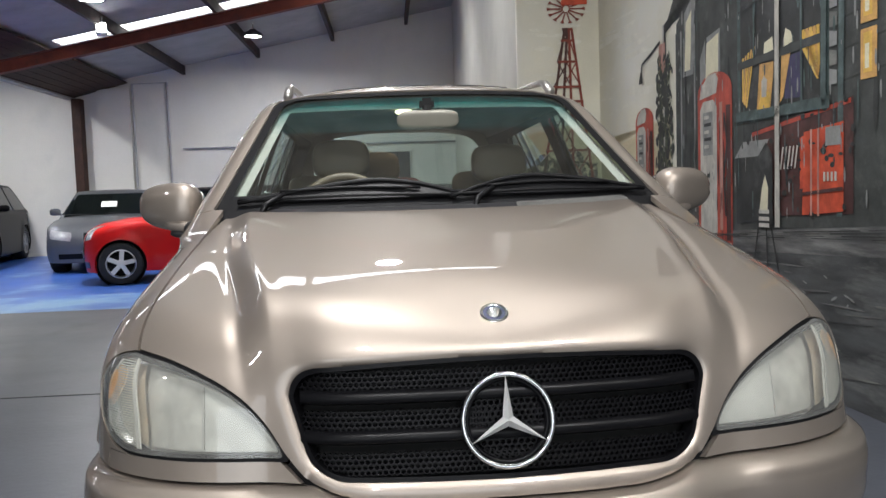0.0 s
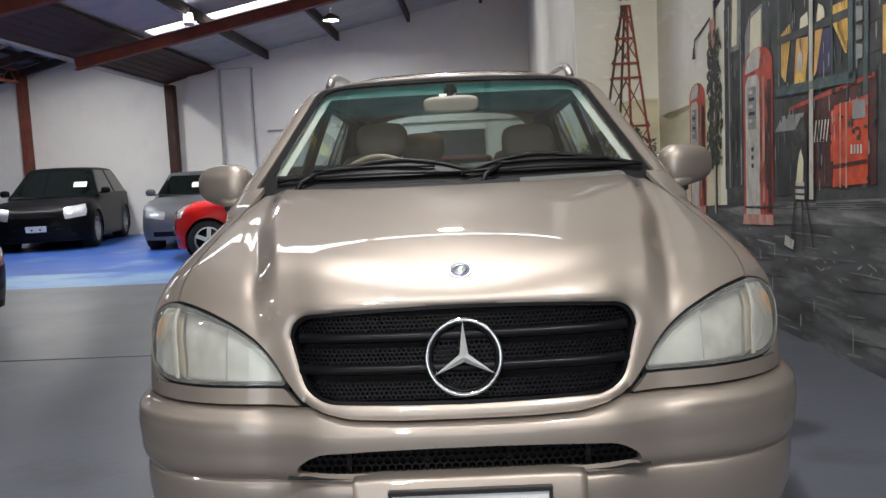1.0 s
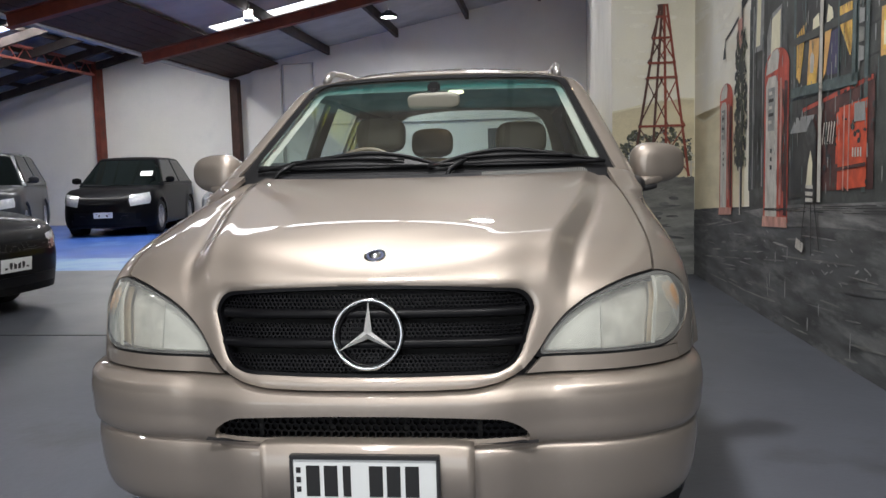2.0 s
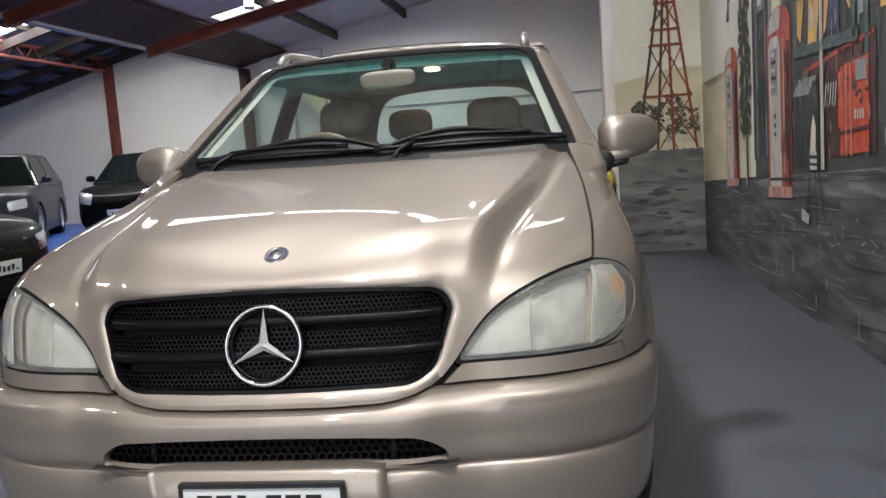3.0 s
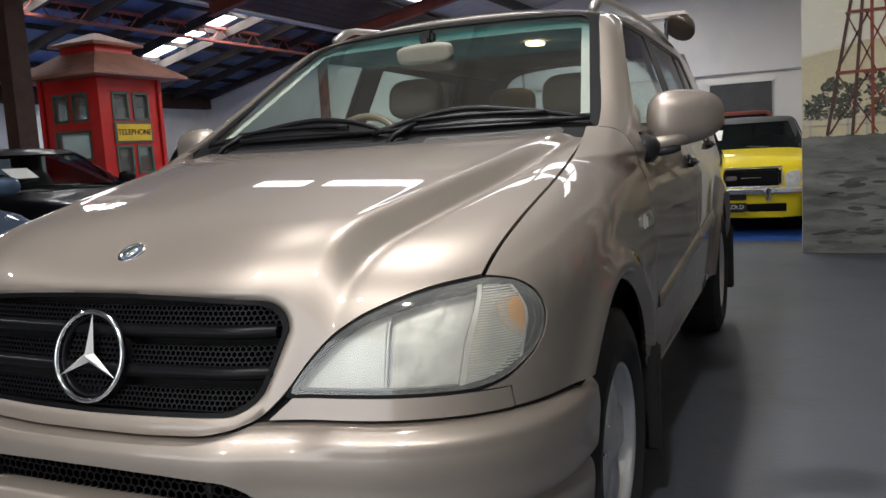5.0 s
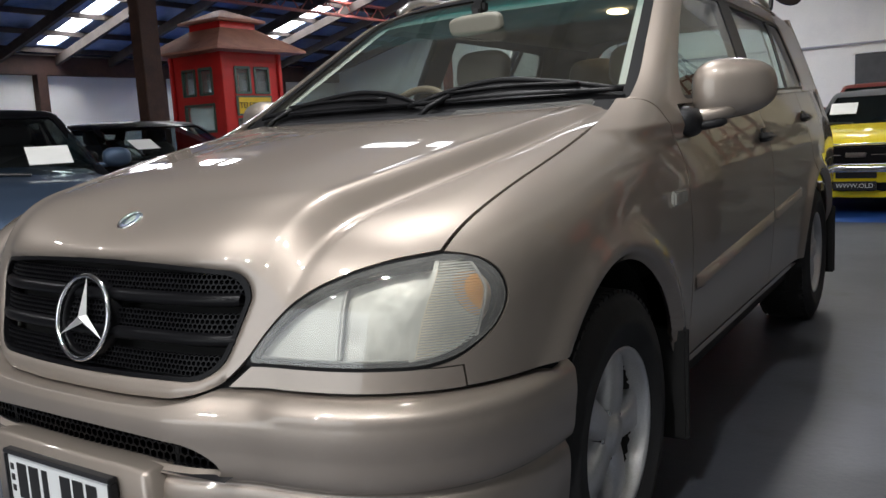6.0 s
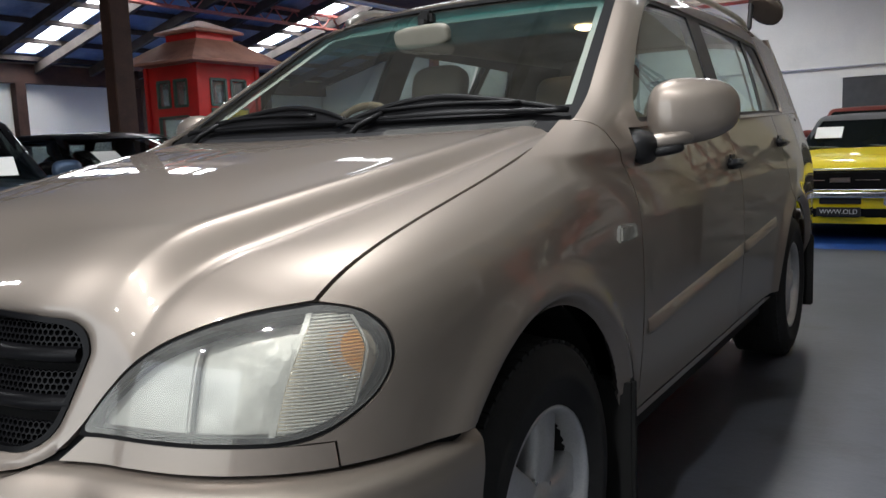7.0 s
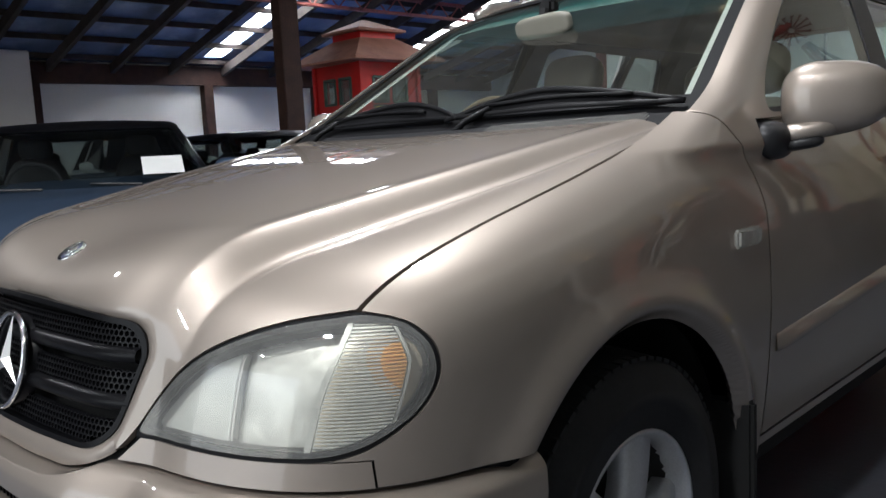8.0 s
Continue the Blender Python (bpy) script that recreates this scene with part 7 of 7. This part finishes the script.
            add_lathe(bm, [(rr + 0.004, 0.098), (rr - 0.012, 0.10), (rr - 0.02, 0.05), (rr - 0.02, -0.08)], 36, t)
            for k in range(5):
                q = t @ Matrix.Rotation(2 * math.pi * k / 5 + a, 4, "Z")
                add_box(bm, 0.02, rr - 0.01, -0.032, 0.032, 0.055, 0.085, 0.008, q)
            add_lathe(bm, [(0.06, 0.05), (0.055, 0.092), (0.001, 0.095)], 20, t)
            part("rim", bm, M["car_rim"], w)
            bm = bmesh.new()
            add_lathe(bm, [(wheel_r + 0.045, 0.06), (wheel_r + 0.05, -0.16), (0.02, -0.17)], 28, t)
            part("arch_liner", bm, M["dull_black"], w)
    gw, gz, gh = grille
    if gw:
        panel("grille", P, [lambda x, y, z: gw - np.abs(x), lambda x, y, z: gh - np.abs(z - gz), lambda x, y, z: 0.6 - y], M["grille_black"], ob, (0, L / 2, 0.55), 0.006, label="black grille", offset=0.004)
        for k in range(4):
            zz = gz + gh * (-0.6 + 0.4 * k)
            panel("grille_bar", P, [lambda x, y, z: gw - 0.02 - np.abs(x), lambda x, y, z, c=zz: 0.006 - np.abs(z - c), lambda x, y, z: 0.6 - y], M["black_plastic"], ob, (0, L / 2, 0.55), 0.004, offset=0.010)
    lower = panel("lower_intake", P, [lambda x, y, z: hw * 0.72 - np.abs(x), lambda x, y, z: 0.045 - np.abs(z - 0.30), lambda x, y, z: 0.6 - y], M["grille_black"], ob, (0, L / 2, 0.55), 0.005, offset=0.004)
    pl = panel("plate", P, [lambda x, y, z: 0.19 - np.abs(x), lambda x, y, z: 0.058 - np.abs(z - 0.45), lambda x, y, z: 0.4 - y], plate_col or M["plate_white"], ob, (0, L / 2, 0.55), 0.006, label="number plate with plain bars", offset=0.016)
    if pl and not plate_col:
        for k in range(6):
            panel("plate_bar", P, [lambda x, y, z, c=-0.13 + 0.052 * k: 0.017 - np.abs(x - c), lambda x, y, z: 0.03 - np.abs(z - 0.45), lambda x, y, z: 0.4 - y], M["plate_ink"], pl, (0, L / 2, 0.55), 0.002, offset=0.020)
    bm = bmesh.new()
    add_box(bm, -hw + 0.25, hw - 0.25, 0.25, L - 0.2, 0.17, 0.42)
    part("underbody", bm, M["dull_black"], ob)
    for k in (-0.3, 0.3):
        bm = bmesh.new()
        add_tube(bm, [(k + 0.02, yb + 0.02, hood + 0.012), (k - 0.5 + 0.2 * (k > 0), yb + 0.12, hood + 0.03)], 0.01)
        part("wiper", bm, M["black_plastic"], ob)
    if clear:
        bm = bmesh.new()
        add_box(bm, -hw + 0.15, hw - 0.15, yb + 0.05, yb + 0.55, belt_z - 0.25, belt_z - 0.04, 0.03)
        part("dashboard", bm, M["dash"], ob)
        for sx_ in (-0.38, 0.38):
            for sy, top in ((yt + 0.35, 0.14), (yt + 1.25, 0.05)):
                bm = bmesh.new()
                superball(bm, (0, 0, 0), (0.22, 0.07, 0.32), 0.6, Matrix.Translation((sx_, sy, belt_z - 0.26 + top)) @ pose(0, 0, 0, -12, 0, 0), 16, 10)
                superball(bm, (0, 0, 0), (0.12, 0.05, 0.08), 0.6, Matrix.Translation((sx_, sy + 0.07, belt_z + 0.12 + top)), 16, 10)
                part("seat", bm, M["dash"], ob, smooth=True)
        bm = bmesh.new()
        pts = [Vector((-0.37 + 0.18 * math.cos(k * math.pi / 12), yb + 0.62 + 0.05 * math.sin(k * math.pi / 12), belt_z - 0.02 + 0.17 * math.sin(k * math.pi / 12))) for k in range(25)]
        add_tube(bm, pts, 0.014, 6, False)
        part("steering_wheel", bm, M["dash"], ob)
    if sheet:
        sx_, sz, w_, h_ = sheet
        y_ = yb + 0.22 * sx_**2 + (sz - belt_z + 0.05) * (yt - yb) / (H - belt_z + 0.05)
        slope = math.degrees(math.atan2(H - belt_z + 0.05, yt - yb))
        bm = bmesh.new()
        add_box(bm, -w_ / 2, w_ / 2, -0.004, 0.0, -h_ / 2, h_ / 2, 0, Matrix.Translation((sx_, y_ - 0.03, sz)) @ pose(0, 0, 0, slope - 90, 0, 0))
        part("price_sheet", bm, M["paper"], ob, "white price sheet")
    for c in ob.children:
        if clear and c.name.split(".")[0] in ("windscreen", "side_glass", "rear_screen"):
            c.visible_shadow = False
    return ob


def at(nose_x, nose_y, fx, fy):
    """The pose of a car whose nose centre is at (nose_x, nose_y) and that faces along (fx, fy)."""
    return pose(nose_x, nose_y, 0, 0, 0, math.degrees(math.atan2(fx, -fy)))


black_paint = car_paint("black_car_paint", (0.004, 0.004, 0.005), 0.0, 0.18)
grey_paint = car_paint("dark_grey_metallic_paint", (0.04, 0.043, 0.047), 0.4)
silver_grey = car_paint("mid_grey_metallic_paint", (0.13, 0.137, 0.15), 0.5)
mini_red = car_paint("bright_red_paint", (0.55, 0.012, 0.012), 0.0)
blue_grey = car_paint("slate_blue_metallic_paint", (0.05, 0.075, 0.12), 0.5)
white_p = car_paint("white_car_paint", (0.75, 0.75, 0.74), 0.0)
yellow_p = car_paint("bright_yellow_paint", (0.78, 0.62, 0.02), 0.0)

# large wagon, sedan and small hatch on the blue floor
car("luxury_wagon", "glossy black sport utility car with clear headlamps on the blue floor", at(-8.6, 13.55, 0.22, -0.975), black_paint, 4.78, 1.93, 1.70, 1.04, 1.10, (1.15, 2.05, 3.95, 4.55), 0.72, 0.37, (0.95, 3.8), sheet=(0.52, 1.30, 0.26, 0.18), grille=(0.62, 0.42, 0.09), lamps=(0.69, 0.76, 0.19, 0.115), boxy=3.4)
car("sedan", "grey metallic sedan with a price sheet in its windscreen", at(-5.25, 12.75, 0.2, -0.98), silver_grey, 4.84, 1.85, 1.47, 0.98, 1.0, (1.35, 2.2, 3.5, 4.3), 0.66, 0.33, (0.85, 3.74), sheet=(0.0, 1.18, 0.28, 0.2), grille=(0.24, 0.64, 0.06), lamps=(0.62, 0.66, 0.19, 0.075))
car("small_hatchback", "bright red small hatchback with silver wheels", at(-4.88, 11.04, -0.95, -0.31), mini_red, 3.65, 1.69, 1.41, 0.98, 1.0, (1.05, 1.55, 3.2, 3.5), 0.72, 0.31, (0.52, 2.98), grille=(0.42, 0.52, 0.06), lamps=(0.55, 0.76, 0.13, 0.1), roof_mat=black_paint)
car("boxy_wagon", "dark grey metallic sport utility wagon with chrome wheels", at(-9.95, 11.2, 0.45, -0.89), grey_paint, 4.79, 1.93, 1.80, 1.12, 1.16, (1.2, 1.85, 4.3, 4.72), 0.86, 0.38, (0.9, 3.65), boxy=7.0, grille=(0.42, 0.78, 0.07), lamps=(0.70, 0.78, 0.16, 0.085))
# perpendicular row nearer the camera
car("black_hatchback", "glossy black hatchback parked across the grey floor", at(-4.15, 4.45, 1.0, -0.06), black_paint, 4.2, 1.78, 1.41, 0.95, 0.98, (1.1, 1.95, 3.5, 4.1), 0.68, 0.32, (0.9, 3.47), grille=(0.55, 0.60, 0.045), lamps=(0.64, 0.64, 0.16, 0.07), sheet=(-0.35, 1.14, 0.26, 0.2), clear=True)
car("blue_hatchback", "slate blue hatchback with a price sheet on its windscreen", at(-2.72, 1.17, 0.93, -0.37), blue_grey, 4.2, 1.78, 1.45, 0.96, 0.99, (1.0, 1.8, 3.6, 4.1), 0.68, 0.32, (0.85, 3.45), sheet=(0.47, 1.09, 0.27, 0.22), roof_mat=black_paint, clear=True)
car("white_wagon", "white wagon parked by the far wall", at(-8.9, 4.7, 0.98, -0.2), white_p, 4.1, 1.75, 1.66, 1.0, 1.03, (1.1, 1.9, 3.5, 4.0), 0.7, 0.31, (0.85, 3.4))
# yellow coupe with chrome front
cp = car("yellow_coupe", "bright yellow vintage coupe with a black grille and chrome bumper", at(0.39, 8.25, 0.0, -1.0), yellow_p, 4.66, 1.64, 1.33, 0.91, 0.93, (1.75, 2.35, 3.1, 3.9), 0.67, 0.33, (0.95, 3.7), boxy=8.0, sheet=(-0.42, 1.10, 0.30, 0.22), grille=(0, 0, 0), lamps=(0.655, 0.60, 0.085, 0.085), plate_col=M["plate_ink"], roof_mat=mat("black_vinyl_roof", (0.02, 0.02, 0.022), 0.6, vary=0.1, scale=20))
bm = bmesh.new()
add_box(bm, -0.54, 0.54, -0.02, 0.10, 0.535, 0.725, 0.02)
part("grille", bm, M["grille_black"], cp, "wide black grille")
bm = bmesh.new()
for a in (0.535, 0.74):
    add_tube(bm, [(-0.55, -0.022, a), (0.55, -0.022, a)], 0.008)
for a in (-0.55, 0.55):
    add_tube(bm, [(a, -0.022, 0.535), (a, -0.022, 0.74)], 0.008)
part("grille_surround", bm, M["chrome"], cp, "chrome grille surround")
bm = bmesh.new()
add_box(bm, -0.10, 0.10, -0.04, -0.024, 0.60, 0.66, 0.008)
for k in (-0.35, 0.35):
    add_box(bm, min(k, k * 0.4), max(k, k * 0.4), -0.032, -0.024, 0.626, 0.634)
part("grille_emblem", bm, M["chrome"], cp, "plain chrome grille emblem")
bm = bmesh.new()
rows = []
for i in range(25):
    t = -1 + 2 * i / 24
    x, y = 0.78 * t, -0.07 + 0.10 * abs(t) ** 5
    rows.append([bm.verts.new((x, y + dy, 0.485 + dz)) for dz, dy in ((0.032, 0.05), (0.032, 0.012), (0.016, -0.01), (0.0, 0.012), (-0.016, -0.01), (-0.032, 0.012), (-0.032, 0.05))])
for a, b in zip(rows, rows[1:]):
    for k in range(6):
        bm.faces.new((a[k], a[k + 1], b[k + 1], b[k]))
part("bumper", bm, M["chrome"], cp, "chrome bumper bar", True)
for x in (-0.42, 0.42):
    bm = bmesh.new()
    add_box(bm, x - 0.025, x + 0.025, -0.10, -0.05, 0.38, 0.52, 0.012)
    part("overrider", bm, M["chrome"], cp)
bm = bmesh.new()
add_box(bm, -0.20, 0.20, -0.10, -0.085, 0.275, 0.365, 0.004)
part("show_plate", bm, M["plate_ink"], cp, "black show plate")
cu = bpy.data.curves.new("plate_text", "FONT")
cu.body, cu.size, cu.align_x, cu.align_y, cu.extrude = "WWW.OLD", 0.064, "CENTER", "CENTER", 0.001
cu.materials.append(M["plate_white"])
tx_ = new("plate_text", cu)
tx_.parent = cp
tx_.matrix_local = Matrix.Translation((0, -0.102, 0.32)) @ pose(0, 0, 0, 90, 0, 0)
car("brown_sedan", "brown sedan parked behind the yellow coupe", at(-0.1, 13.6, 0.05, -1.0), car_paint("red_brown_paint", (0.13, 0.035, 0.028), 0.1), 4.3, 1.8, 1.55, 1.0, 1.03, (1.3, 2.0, 3.3, 4.0), 0.7, 0.33, (0.85, 3.4))
